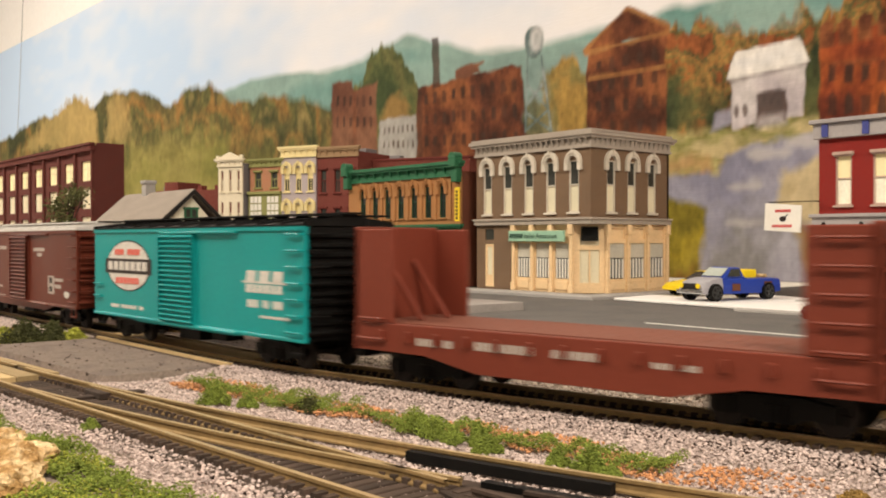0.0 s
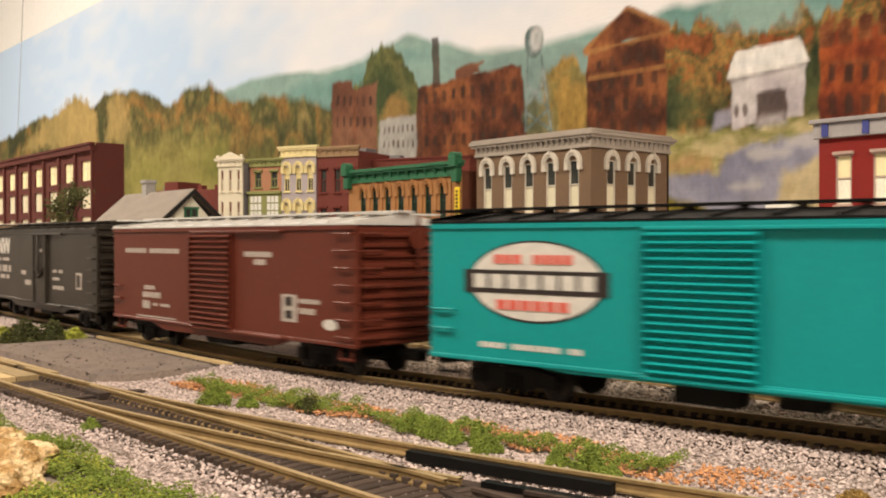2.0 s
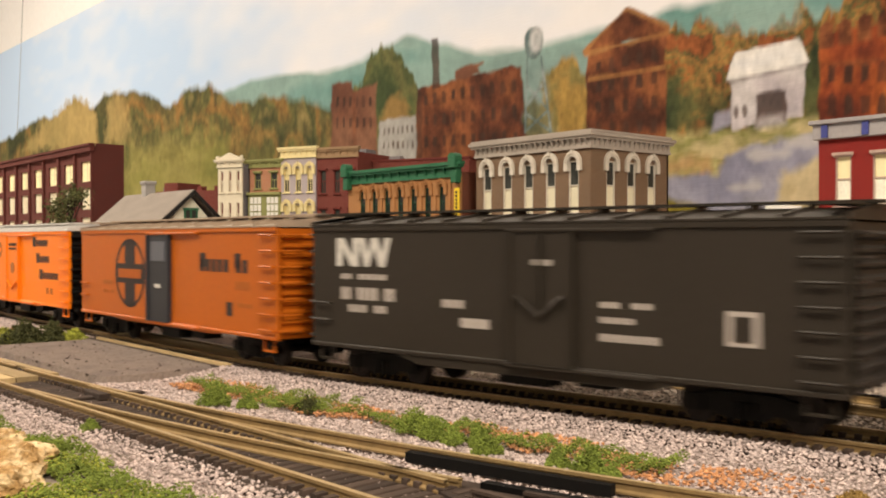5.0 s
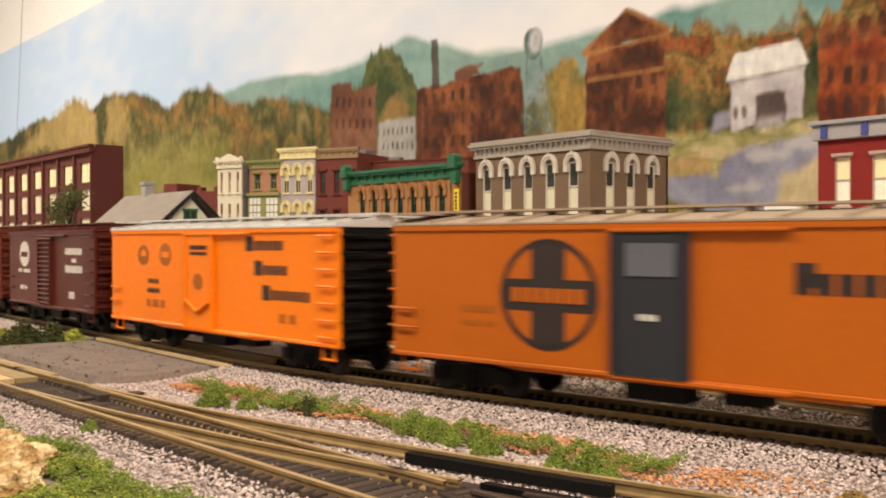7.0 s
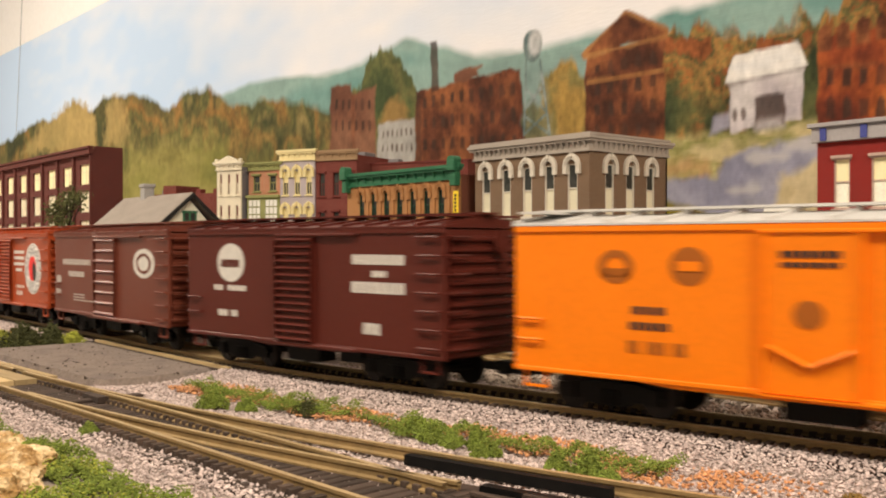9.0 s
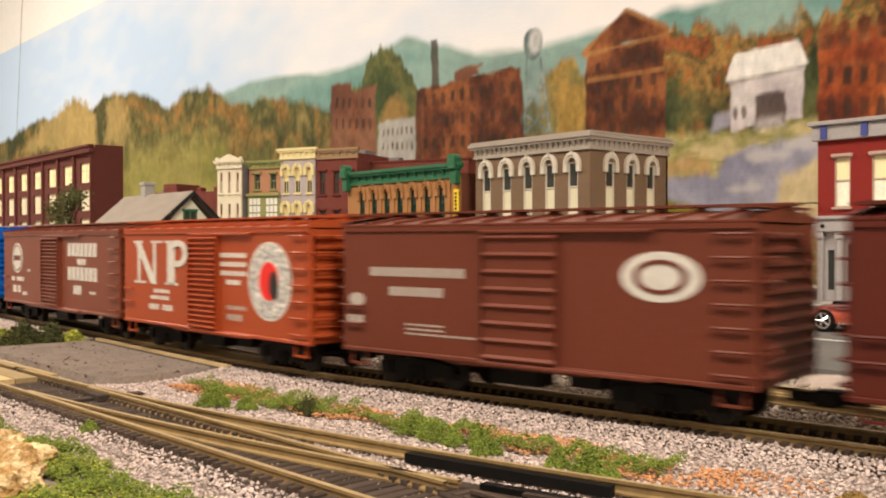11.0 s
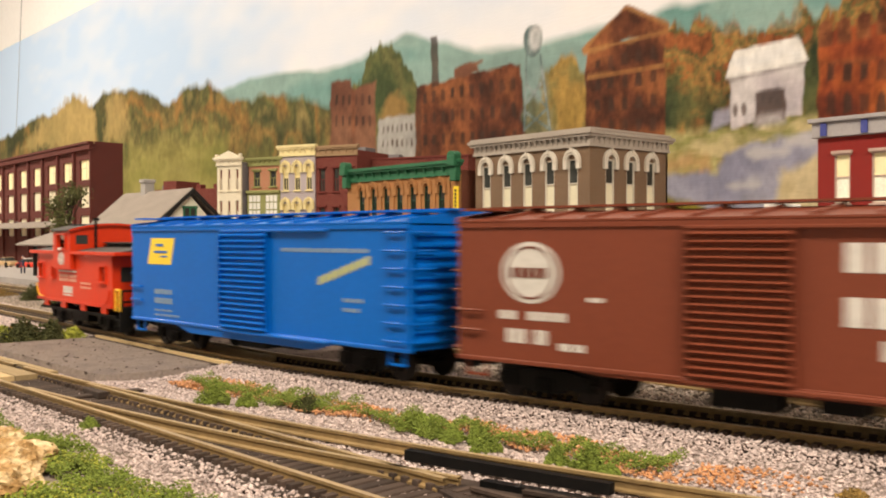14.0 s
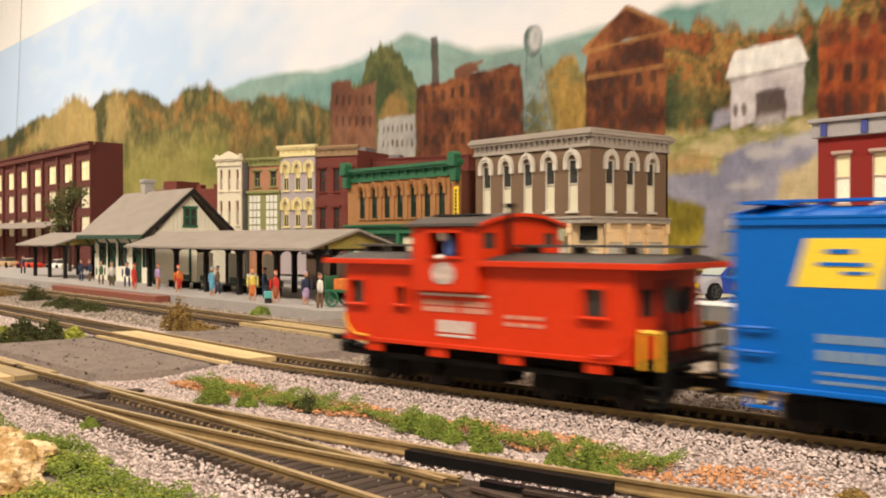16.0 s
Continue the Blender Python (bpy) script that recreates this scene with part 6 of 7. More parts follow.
def running_gear(car, length, inset=.024, mat=None):
    for x in (-length / 2 + inset, length / 2 - inset):
        t = part("truck", TRUCK_MESH, None, car, "black sprung freight truck")
        t.matrix_basis = pose(x, 0, DROP)
        for a in (-.0118, .0118):
            w = part("wheelset", WHEEL_MESH, None, t)
            w.matrix_basis = pose(a, 0, .0052)
            WHEELS.append(w)
    for s in (-1, 1):
        e = s * length / 2
        bm = boxes((min(e, e + s * .0085), max(e, e + s * .0085), -.0012, .0012, .0070, .0092),
                   (min(e + s * .006, e + s * .0105), max(e + s * .006, e + s * .0105), -.0026, .0014, .0064, .0100), soft=.0004)
        part("coupler", bm, M_BLACK, car, "black knuckle coupler")


def rungs(bm, x0, x1, y, zs, side=-1, r=.0004):
    for z in zs:
        rod(bm, (x0, y + side * .0010, z), (x1, y + side * .0010, z), r, 6)
        for x in (x0, x1):
            rod(bm, (x, y, z), (x, y + side * .0010, z), r * .9, 5)


def boxcar(name, label, rear, front, body, roof=None, end=None, door=(.41, .57), ribs=16, walkway=True, deep_sill=False, louvre=True, plug=False, door_mat=None, second_door=True, ladder_high=True):
    """A boxcar, rear to front along the line; its camera side is -y. Returns the thing and a placer for markings."""
    length = front - rear
    car = thing(name, pose(0, 0, 0), label, "boxcar" if "reefer" not in label else "refrigerator car", "freight train")
    roof, end = roof or body, end or body
    h = length / 2
    # sides with a lower sill that may belly out in the middle
    for s in (-1, 1):
        bm = bmesh.new()
        y0, y1 = sorted((s * HALF, s * (HALF - .0014)))
        low = SILL - (.0026 if deep_sill else .0008)
        prism(bm, [(-h, SILL), (-h + .034, SILL), (-h + .044, low), (h - .044, low), (h - .034, SILL), (h, SILL), (h, EAVE), (-h, EAVE)], y0, y1)
        a, b = sorted((s * HALF, s * (HALF + .0005)))
        box(bm, -h, h, a, b, EAVE - .0016, EAVE)
        box(bm, -h, h, a, b, SILL, SILL + .0012)
        part("side_wall", soften(bm, .0002), body, car)
    part("underframe", boxes((-h + .001, h - .001, -HALF + .0016, HALF - .0016, SILL, SILL + .0016), (-h + .012, h - .012, -.0035, .0035, SILL - .0028, SILL + .0002),
                             (-.012, .004, -.012, -.005, SILL - .0055, SILL), (.012, .022, -.011, -.004, SILL - .0045, SILL)), M_BLACK, car, "black underframe with brake gear")
    for s in (-1, 1):
        bm = bmesh.new()
        z0, z1, n = SILL + .0005, EAVE - .0004, 11
        edge = [(s * (h - .0012), z0), (s * (h - .0002), z0)]
        for i in range(n):
            z = SILL + .0028 + (EAVE - SILL - .006) * i / (n - 1)
            edge += [(s * (h - .0002), z - .0010), (s * (h + .0009), z - .0003), (s * (h + .0009), z + .0003), (s * (h - .0002), z + .0010)]
        edge += [(s * (h - .0002), z1), (s * (h - .0012), z1)]
        prism(bm, edge, -HALF + .0015, HALF - .0015)
        bmesh.ops.triangulate(bm, faces=[f for f in bm.faces if len(f.verts) > 4])
        part("end_wall", bm, end, car, "corrugated end wall")
        bm = bmesh.new()
        rungs_z = [SILL + .003 + .0051 * k for k in range(7)]
        e = s * h
        for k, z in enumerate(rungs_z):
            rod(bm, (e + s * .0021, -HALF + .001, z), (e + s * .0021, -HALF + .008, z), .0004, 6)
            rod(bm, (e, -HALF + .001, z), (e + s * .0021, -HALF + .001, z), .00035, 5)
            rod(bm, (e, -HALF + .008, z), (e + s * .0021, -HALF + .008, z), .00035, 5)
        part("end_ladder", bm, end, car)
        bm = bmesh.new()
        if s > 0:
            rungs(bm, h - .0095, h - .0015, -HALF, rungs_z[: None if ladder_high else 3])
            part("side_ladder", bm, body, car)
            bm = bmesh.new()
            rungs(bm, h - .0095, h - .0015, HALF, rungs_z[:2], 1)
        else:
            rungs(bm, -h + .0015, -h + .0085, -HALF, rungs_z[1:3])
            part("side_ladder", bm, body, car)
            bm = bmesh.new()
            rungs(bm, -h + .0015, -h + .0085, HALF, rungs_z, 1)
        part("side_ladder", bm, body, car)
        for y in (-HALF + .0008, HALF - .0008):
            x = s * (h - .006)
            bm = bmesh.new()
            rod(bm, (x - .003, y, SILL), (x - .003, y, SILL - .0036), .0004, 6)
            rod(bm, (x + .003, y, SILL), (x + .003, y, SILL - .0036), .0004, 6)
            box(bm, x - .0034, x + .0034, y - .0005, y + .0005, SILL - .0040, SILL - .0034)
            part("stirrup_step", bm, end if roof is M_BLACK else body, car)
    # roof with ribs and a walkway
    bm = bmesh.new()
    peak = EAVE + .0029
    prism(bm, [(-HALF - .0006, EAVE), (HALF + .0006, EAVE), (HALF + .0006, EAVE + .0005), (0, peak), (-HALF - .0006, EAVE + .0005)], -h - .0004, h + .0004, "x")
    top = part("roof", bm, roof, car, "low ribbed roof")
    n = 12
    bm = bmesh.new()
    prism(bm, [(-HALF - .0004, EAVE + .0002), (HALF + .0004, EAVE + .0002), (HALF + .0004, EAVE + .0013), (0, peak + .0006), (-HALF - .0004, EAVE + .0013)], -.0006, .0006, "x")
    rib = mesh_of("roof_rib", bm, roof)
    for i in range(n + 1):
        part("roof_rib", rib, None, top).location.x = (h - .0004) * (2 * i / n - 1)
    if walkway:
        bm = boxes((-h - .002, h + .002, -.0034, -.0013, peak + .0009, peak + .0015), (-h - .002, h + .002, -.0010, .0010, peak + .0009, peak + .0015), (-h - .002, h + .002, .0013, .0034, peak + .0009, peak + .0015))
        for i in range(n + 1):
            x = -h + 2 * h * i / n
            box(bm, x - .0005, x + .0005, -.003, .003, peak - .0008, peak + .0010)
        for s in (-1, 1):
            a, b = sorted((s * (h - .007), s * (h - .0005)))
            box(bm, a, b, -HALF + .001, HALF - .001, peak + .0002, peak + .0008)
        part("running_board", bm, roof, car, "roof walkway boards")
        bm = bmesh.new()
        rod(bm, (h + .0032, .004, EAVE - .014), (h + .0032, .004, EAVE + .003), .0005, 6)
        prism(bm, [(p, q) for p, q in disc(.004, EAVE - .004, .0034, .0034, 16)], h + .0026, h + .0032, "x")
        part("brake_wheel", bm, end, car)
    # sliding door
    if door:
        x0, x1 = -h + door[0] * length, -h + door[1] * length
        z0, z1 = SILL + .0008, EAVE - .0022
        for s in (-1, 1):
            y = s * HALF
            bm = bmesh.new()
            if plug:
                prism(bm, [(x0, y), (x0, y + s * .0016), (x0 + .0008, y + s * .0016), (x0 + .0010, y + s * .0009), (x1 - .0010, y + s * .0009), (x1 - .0008, y + s * .0016), (x1, y + s * .0016), (x1, y)], z0, z1, "z")
            else:
                edge = [(y, z0), (y + s * .0008, z0)]
                w = min((z1 - z0) / ribs * .40, .0008)
                rise = .0020 if ribs > 12 else .0015
                for i in range(ribs):
                    z = z0 + w + .0003 + (z1 - z0 - 2 * w - .0006) * i / (ribs - 1)
                    edge += [(y + s * .0008, z - w), (y + s * rise, z - w * .12), (y + s * rise, z + w * .12), (y + s * .0008, z + w)]
                edge += [(y + s * .0008, z1), (y, z1)]
                prism(bm, edge, x0, x1, "x")
            bmesh.ops.triangulate(bm, faces=[f for f in bm.faces if len(f.verts) > 4])
            part("door", bm, door_mat or body, car, "ribbed sliding door" if not plug else "flush plug door")
            a, b = sorted((y, y + s * .0014))
            for low, high in ((z1, z1 + .0009), (z0 - .0010, z0)):
                part("door_track", boxes((x0 - .001, min(h - .002, x1 + (x1 - x0) * 1.15), a, b, low, high), soft=.0002), body, car, "door track rail")
    running_gear(car, length)
    CARS.append((car, rear, front))

    def mark(kind, u0, u1, v0, v1, mat, text="", name="lettering", slant=0.0, lift=.00012):
        """A marking on both sides: u from rear to front and v from sill to eave, as fractions."""
        X0, X1 = -h + u0 * length, -h + u1 * length
        Z0, Z1 = SILL + v0 * (EAVE - SILL), SILL + v1 * (EAVE - SILL)
        for s in (-1,):
            y0, y1 = s * (HALF + lift), s * (HALF - .0001)
            if kind == "bars":
                bm = bars(text, X0, Z0, Z1 - Z0, X1 - X0, y0, y1, slant)
            elif kind == "disc":
                bm = solid(disc((X0 + X1) / 2, (Z0 + Z1) / 2, (X1 - X0) / 2, (Z1 - Z0) / 2, 36), y0, y1)
            elif kind == "ring":
                bm = bmesh.new()
                o, i_ = (disc((X0 + X1) / 2, (Z0 + Z1) / 2, (X1 - X0) / 2 * k, (Z1 - Z0) / 2 * k, 36) for k in (1, float(text)))
                for k in range(36):
                    j = (k + 1) % 36
                    prism(bm, [o[k], o[j], i_[j], i_[k]], y0, y1)
            else:
                bm = solid([(X0, Z0), (X1, Z0), (X1 + slant, Z1), (X0 + slant, Z1)], y0, y1)
            part(name, bm, mat, car)
    return car, mark


def train():
    teal = paint("teal_paint", (.006, .27, .27))
    red_ox = paint("oxide_red_paint", (.165, .036, .021))
    dark_red = paint("dark_maroon_paint", (.088, .016, .010))
    brown = paint("brown_paint", (.135, .034, .019))
    grey_brown = paint("charcoal_paint", (.030, .024, .018))
    orange = paint("orange_paint", (.44, .105, .007))
    bright = paint("bright_orange_paint", (.86, .205, .004))
    np_red = paint("brick_red_paint", (.34, .060, .017))
    blue = paint("blue_paint", (.0004, .118, .50), .38)
    cab_red = paint("caboose_red_paint", (.60, .036, .006))
    silver = material("silver_roof", (.62, .60, .57), .35, .3, vary=.1, scale=40)
    tan = material("tan_roof", (.33, .25, .18), .6, vary=.15, scale=40)
    yellow = paint("yellow_marking", (.82, .60, .05))
    light = paint("pale_grey_paint", (.46, .43, .41))
    W, K = M_LETTER, M_INK
    worn = paint("worn_white_lettering", (.42, .37, .33))
    sepia = paint("sepia_marking", (.34, .095, .012))

    car, mark = boxcar("boxcar", "pale grey boxcar at the head of the cut", .2480, .4100, light)

    # bulkhead flat car
    rear, front = .0962, .2440
    L, h = front - rear, (front - rear) / 2
    flat = thing("bulkhead_flat_car", pose(0, 0, 0), "oxide-red empty bulkhead flat car with tall end walls", "flat car", "freight train")
    bm = bmesh.new()
    for s in (-1, 1):
        y0, y1 = sorted((s * HALF, s * (HALF - .0018)))
        prism(bm, [(-h, .0105), (-h + .028, .0105), (-h + .046, .0068), (h - .046, .0068), (h - .028, .0105), (h, .0105), (h, .0185), (-h, .0185)], y0, y1)
        for i in range(13):
            x = -h + .012 + (L - .024) * i / 12
            a, b = sorted((s * HALF, s * (HALF + .0011)))
            box(bm, x - .0007, x + .0007, a, b, .0135, .0166)
    part("side_sill", soften(bm, .0002), red_ox, flat)
    n = 26
    plank_m = material("flat_car_deck", (.185, .066, .044), .7, vary=.2, scale=60)
    wide = (L - .010) / n
    board = mesh_of("deck_board", boxes((0, wide - .0002, -HALF + .0019, HALF - .0019, .0160, .0188)), plank_m)
    for i in range(n):
        part("deck_board", board, None, flat).location.x = -h + .005 + wide * i
    for s in (-1, 1):
        e = s * (h - .003)
        bm = bmesh.new()
        a, b = sorted((e, e + s * .0026))
        box(bm, a, b, -HALF, HALF, .0105, .0462)
        for k in range(6):
            z = .0150 + k * .0054
            c, d = sorted((e + s * .0026, e + s * .0036))
            box(bm, c, d, -HALF + .001, HALF - .001, z - .0006, z + .0006)
        c, d = sorted((e - s * .0130, e + s * .0026))
        for y in (-HALF, HALF - .0012):
            box(bm, c, d, y, y + .0012, .0185, .0455)
        part("bulkhead", soften(bm, .0003), red_ox, flat, "tall oxide-red bulkhead")
        bm = bmesh.new()
        for y in (-.006, .006):
            rod(bm, (e - s * .014, y, .0188), (e, y, .036), .0009, 6)
        part("brace", bm, red_ox, flat)
        bm = bmesh.new()
        rungs(bm, min(e, e - s * .0100), max(e, e - s * .0100), -HALF, [.0140 + .0058 * k for k in range(6 if s > 0 else 2)])
        part("side_ladder", bm, red_ox, flat)
    part("underframe", boxes((-h + .004, h - .004, -.006, .006, .0075, .0165), (-h, h, -HALF + .002, HALF - .002, .0140, .0160)), M_BLACK, flat)
    for a, b, z0, z1, tx in ((.31, .44, .0132, .0154, "AAAAAAAAAA"), (.475, .57, .0132, .0152, "AAAAAAA"), (.17, .26, .0130, .0150, "AAAA AA"), (.66, .74, .0130, .0144, "AAA AAA")):
        part("lettering", bars(tx, -h + a * L, z0, z1 - z0, (b - a) * L, -HALF - .00012, -HALF + .0001), worn, flat)
    running_gear(flat, L)
    CARS.append((flat, rear, front))

    car, mark = boxcar("boxcar", "teal boxcar with an oval emblem and black roof and ends", -.0836, .0798, teal, M_BLACK, M_BLACK, (.404, .566), 18)
    mark("disc", .083, .338, .30, .875, M_INK, name="emblem_rim")
    mark("disc", .088, .333, .315, .86, W, name="emblem", lift=.0002)
    mark("panel", .075, .343, .50, .665, M_INK, name="emblem_band", lift=.0003)
    mark("bars", .095, .328, .535, .635, W, "AAAAAAA", lift=.0004)
    pink = paint("faded_red_marking", (.62, .12, .09))
    mark("bars", .135, .285, .71, .775, pink, "AAA AAAA", lift=.0004)
    mark("bars", .140, .280, .385, .455, pink, "AAAAAA", lift=.0004)
    mark("bars", .105, .30, .105, .145, W, "AAAA AAAAAAA AA")
    for a in (.785, .835, .885):
        mark("panel", a, a + .036, .50, .60, W, slant=.0006)
    mark("panel", .770, .935, .485, .505, W)
    mark("bars", .785, .925, .40, .475, W, "AAAAAA")
    mark("bars", .79, .835, .265, .335, W, "AAA")
    mark("bars", .85, .925, .265, .335, W, "AA AAA")
    mark("bars", .84, .95, .175, .20, W, "AAAAAAAAA")

    car, mark = boxcar("boxcar", "oxide-red boxcar with a pale grey roof and white lettering", -.2708, -.1080, paint("deep_oxide_paint", (.112, .025, .014)), silver, None, (.411, .577), 17, deep_sill=True)
    mark("bars", .068, .345, .735, .785, worn, "AAAAAAA AAAAAAAAA")
    mark("bars", .624, .729, .72, .77, worn, "AAAAAAAAA")
    mark("bars", .66, .705, .65, .70, worn, "AAAA")
    mark("bars", .170, .225, .34, .385, worn, "AAA")
    mark("bars", .160, .255, .255, .315, worn, "AAAAAA")
    mark("bars", .160, .20, .135, .22, worn, "AAA")
    mark("bars", .215, .30, .17, .20, worn, "AA AAAA")
    mark("bars", .13, .39, .045, .06, worn, "A")
    mark("panel", .761, .813, .16, .40, worn, name="stencil_panel")
    mark("panel", .776, .798, .30, .38, M_INK, lift=.0003)
    mark("panel", .776, .798, .19, .26, M_INK, lift=.0003)
    mark("bars", .82, .89, .33, .37, worn, "AAAAAAA")
    mark("bars", .82, .875, .24, .29, worn, "AAAAA")
    mark("disc", .898, .943, .125, .215, W, name="stencil")

    car, mark = boxcar("boxcar", "charcoal boxcar with white lettering and a diamond door latch", -.4518, -.2930, grey_brown, None, None, (.475, .595), 4, deep_sill=True, plug=True)
    for a, b, lean in ((.068, .086, 0), (.122, .140, 0), (.116, .136, -.0072), (.158, .176, -.0026), (.160, .174, .0036), (.206, .224, -.0036), (.208, .224, .0028)):
        mark("panel", .068 + (a - .068) * .80, .068 + (b - .068) * .80, .67, .90, W, slant=lean * .8)
    mark("bars", .08, .20, .565, .61, worn, "AA AAAAA")
    mark("bars", .08, .22, .40, .50, worn, "AA AAAA AA")
    mark("bars", .10, .20, .30, .36, worn, "AAA AA")
    mark("panel", .37, .43, .24, .31, worn)
    mark("bars", .33, .38, .38, .44, worn, "AAA")
    mark("bars", .52, .56, .71, .75, worn, "AAA", lift=.0012)
    mark("bars", .64, .73, .44, .48, worn, "AA AA")
    mark("bars", .64, .70, .34, .38, worn, "AAAA")
    mark("bars", .64, .74, .22, .27, worn, "AAAAAA")
    mark("panel", .838, .885, .25, .46, worn, name="stencil_panel")
    mark("panel", .848, .875, .28, .43, grey_brown, lift=.0003)
    lat = bmesh.new()
    x = -.0794 + .535 * .1588
    rod(lat, (x - .007, -HALF - .0016, .0285), (x, -HALF - .0016, .0235), .0006, 6)
    rod(lat, (x + .007, -HALF - .0016, .0285), (x, -HALF - .0016, .0235), .0006, 6)
    rod(lat, (x, -HALF - .0016, .0235), (x, -HALF - .0016, .0445), .0005, 6)
    part("latch", lat, grey_brown, car)

    car, mark = boxcar("refrigerator_car", "orange reefer with a black cross emblem and dark plug door", -.6301, -.4640, orange, tan, None, (.427, .545), 4, plug=True, door_mat=paint("slate_paint", (.028, .03, .036)))
    mark("ring", .228, .404, .13, .90, K, ".90", name="emblem_rim")
    mark("panel", .286, .346, .15, .885, K, name="emblem_cross")
    mark("panel", .236, .396, .40, .62, K, name="emblem_cross", lift=.0001)
    mark("bars", .250, .385, .46, .56, orange, "AAAAAAA", lift=.0003)
    mark("panel", .45, .525, .66, .87, paint("slate_grey_placard", (.115, .12, .14)), name="door_placard", lift=.0012)
    mark("bars", .47, .50, .38, .42, W, "AAA", lift=.0012)
    mark("bars", .684, .894, .58, .70, K, "AAAAA AA")
    mark("panel", .684, .71, .62, .76, K)
    mark("panel", .835, .86, .62, .76, K)
    mark("bars", .15, .22, .37, .42, sepia, "AAAAAA")
    mark("bars", .15, .22, .27, .31, sepia, "AAAA AA")
    mark("panel", .801, .826, .17, .30, K)
    mark("bars", .84, .90, .42, .50, sepia, "AAAA")
    mark("bars", .85, .91, .26, .30, sepia, "AAAA")

    car, mark = boxcar("refrigerator_car", "bright orange reefer with a silver roof and black lettering", -.8052, -.6480, bright, silver, M_BLACK, (.409, .54), 4, plug=True)
    mark("ring", .155, .215, .62, .84, sepia, ".55", name="emblem")
    mark("panel", .160, .210, .66, .72, sepia, name="emblem")
    mark("disc", .273, .333, .62, .86, sepia, name="emblem")
    mark("panel", .285, .321, .71, .77, bright, name="emblem", lift=.0003)
    mark("disc", .452, .492, .40, .56, sepia, name="emblem", lift=.0011)
    mark("bars", .435, .515, .80, .84, K, "AAAAAAA", lift=.0011)
    mark("bars", .435, .515, .745, .775, K, "AAAAAAA", lift=.0011)
    for a, n_, v, w in ((.670, "AAAAAAA", .80, .145), (.705, "AAAAA", .58, .125), (.735, "AAAAAAA", .36, .175)):
        mark("bars", a + .035, a + w, v, v + .085, K, n_)
        mark("panel", a, a + .030, v - .01, v + .125, K)
    mark("bars", .213, .27, .43, .48, K, "AAA")
    mark("bars", .208, .275, .33, .38, K, "AAAAAA")
    mark("bars", .205, .30, .18, .26, sepia, "AA AAA AA")
    mark("bars", .80, .86, .16, .24, sepia, "AA AA")
    lat = bmesh.new()
    x = -.0786 + .475 * .1572
    for s in (-1, 1):
        rod(lat, (x, -HALF - .0016, .0172), (x + s * .0085, -HALF - .0016, .0210), .0006, 6)
    part("latch", lat, bright, car)

    car, mark = boxcar("boxcar", "dark maroon boxcar with a round white emblem", -.9506, -.8275, dark_red, None, None, (.42, .56), 15)
    mark("disc", .145, .268, .52, .88, W, name="emblem")
    mark("bars", .165, .25, .66, .73, dark_red, "AAAAAA", lift=.0003)
    mark("bars", .13, .28, .44, .49, W, "AA AAAA")
    mark("bars", .15, .24, .20, .26, W, "AAA AA")
    mark("bars", .702, .879, .71, .79, W, "AAAAAAA")
    mark("bars", .77, .82, .61, .66, W, "AAA")
    mark("bars", .700, .882, .48, .57, W, "AAAAAAA")
    mark("bars", .74, .80, .15, .24, W, "AAA")

    car, mark = boxcar("boxcar", "brown boxcar with white lettering and a small emblem", -1.0953, -.9690, brown, None, None, (.42, .60), 8)
    mark("bars", .09, .37, .61, .68, worn, "AAAAAAAAAAAA")
    mark("bars", .15, .31, .46, .53, worn, "AAAAAAA")
    mark("disc", .74, .90, .50, .82, W, name="emblem")
    mark("ring", .765, .875, .55, .77, brown, ".75", name="emblem", lift=.0003)
    for k, wide in enumerate((.11, .11, .20)):
        mark("bars", .20, .20 + wide, .235 - .035 * k, .250 - .035 * k, worn, "AAAAAAAAA")
    mark("disc", .02, .07, .36, .47, worn)
    mark("bars", .015, .07, .22, .29, worn, "AAA")

    car, mark = boxcar("boxcar", "brick-red boxcar with large white lettering and round emblem", -1.2366, -1.1055, np_red, None, None, (.434, .579), 18)
    for a, b in ((.093, .110), (.195, .213), (.285, .330)):
        mark("panel", a, b, .43, .885, W)
    mark("panel", .182, .218, .43, .885, W, slant=-.0142, lift=.0002)
    mark("ring", .29, .408, .62, .895, W, ".55", lift=.0003)
    for a, b, v in ((.070, .15, .43), (.065, .125, .865), (.27, .35, .43), (.18, .25, .865), (.27, .34, .865)):
        mark("panel", a, b, v, v + .025, W)
    for k in range(4):
        mark("bars", .588 + .03 * (k == 3), .72 - .03 * (k == 3), .73 - .085 * k, .775 - .085 * k, W, "AAAAAAAAA")
    mark("disc", .728, .924, .17, .88, W, name="emblem")
    mark("disc", .733, .919, .19, .86, material("grey_marking", (.36, .35, .34), .6, vary=.5, scale=700, second=(.62, .59, .55), mix=(.48, .55)), name="emblem", lift=.0002)
    mark("disc", .776, .876, .335, .715, W, name="emblem", lift=.0003)
    mark("disc", .782, .870, .355, .70, paint("red_marking", (.75, .025, .02)), name="emblem", lift=.0004)
    mark("disc", .828, .869, .365, .62, M_INK, name="emblem", lift=.0005)
    mark("bars", .20, .30, .34, .38, W, "AAAAA")
    mark("bars", .18, .30, .27, .31, W, "AAAAA")
    mark("bars", .17, .32, .16, .22, W, "AAA AAA")
    mark("bars", .62, .72, .12, .29, np_red, "AAAA")
    mark("bars", .62, .72, .24, .28, W, "AAAAAA")
    mark("bars", .62, .70, .14, .20, W, "AAAA")

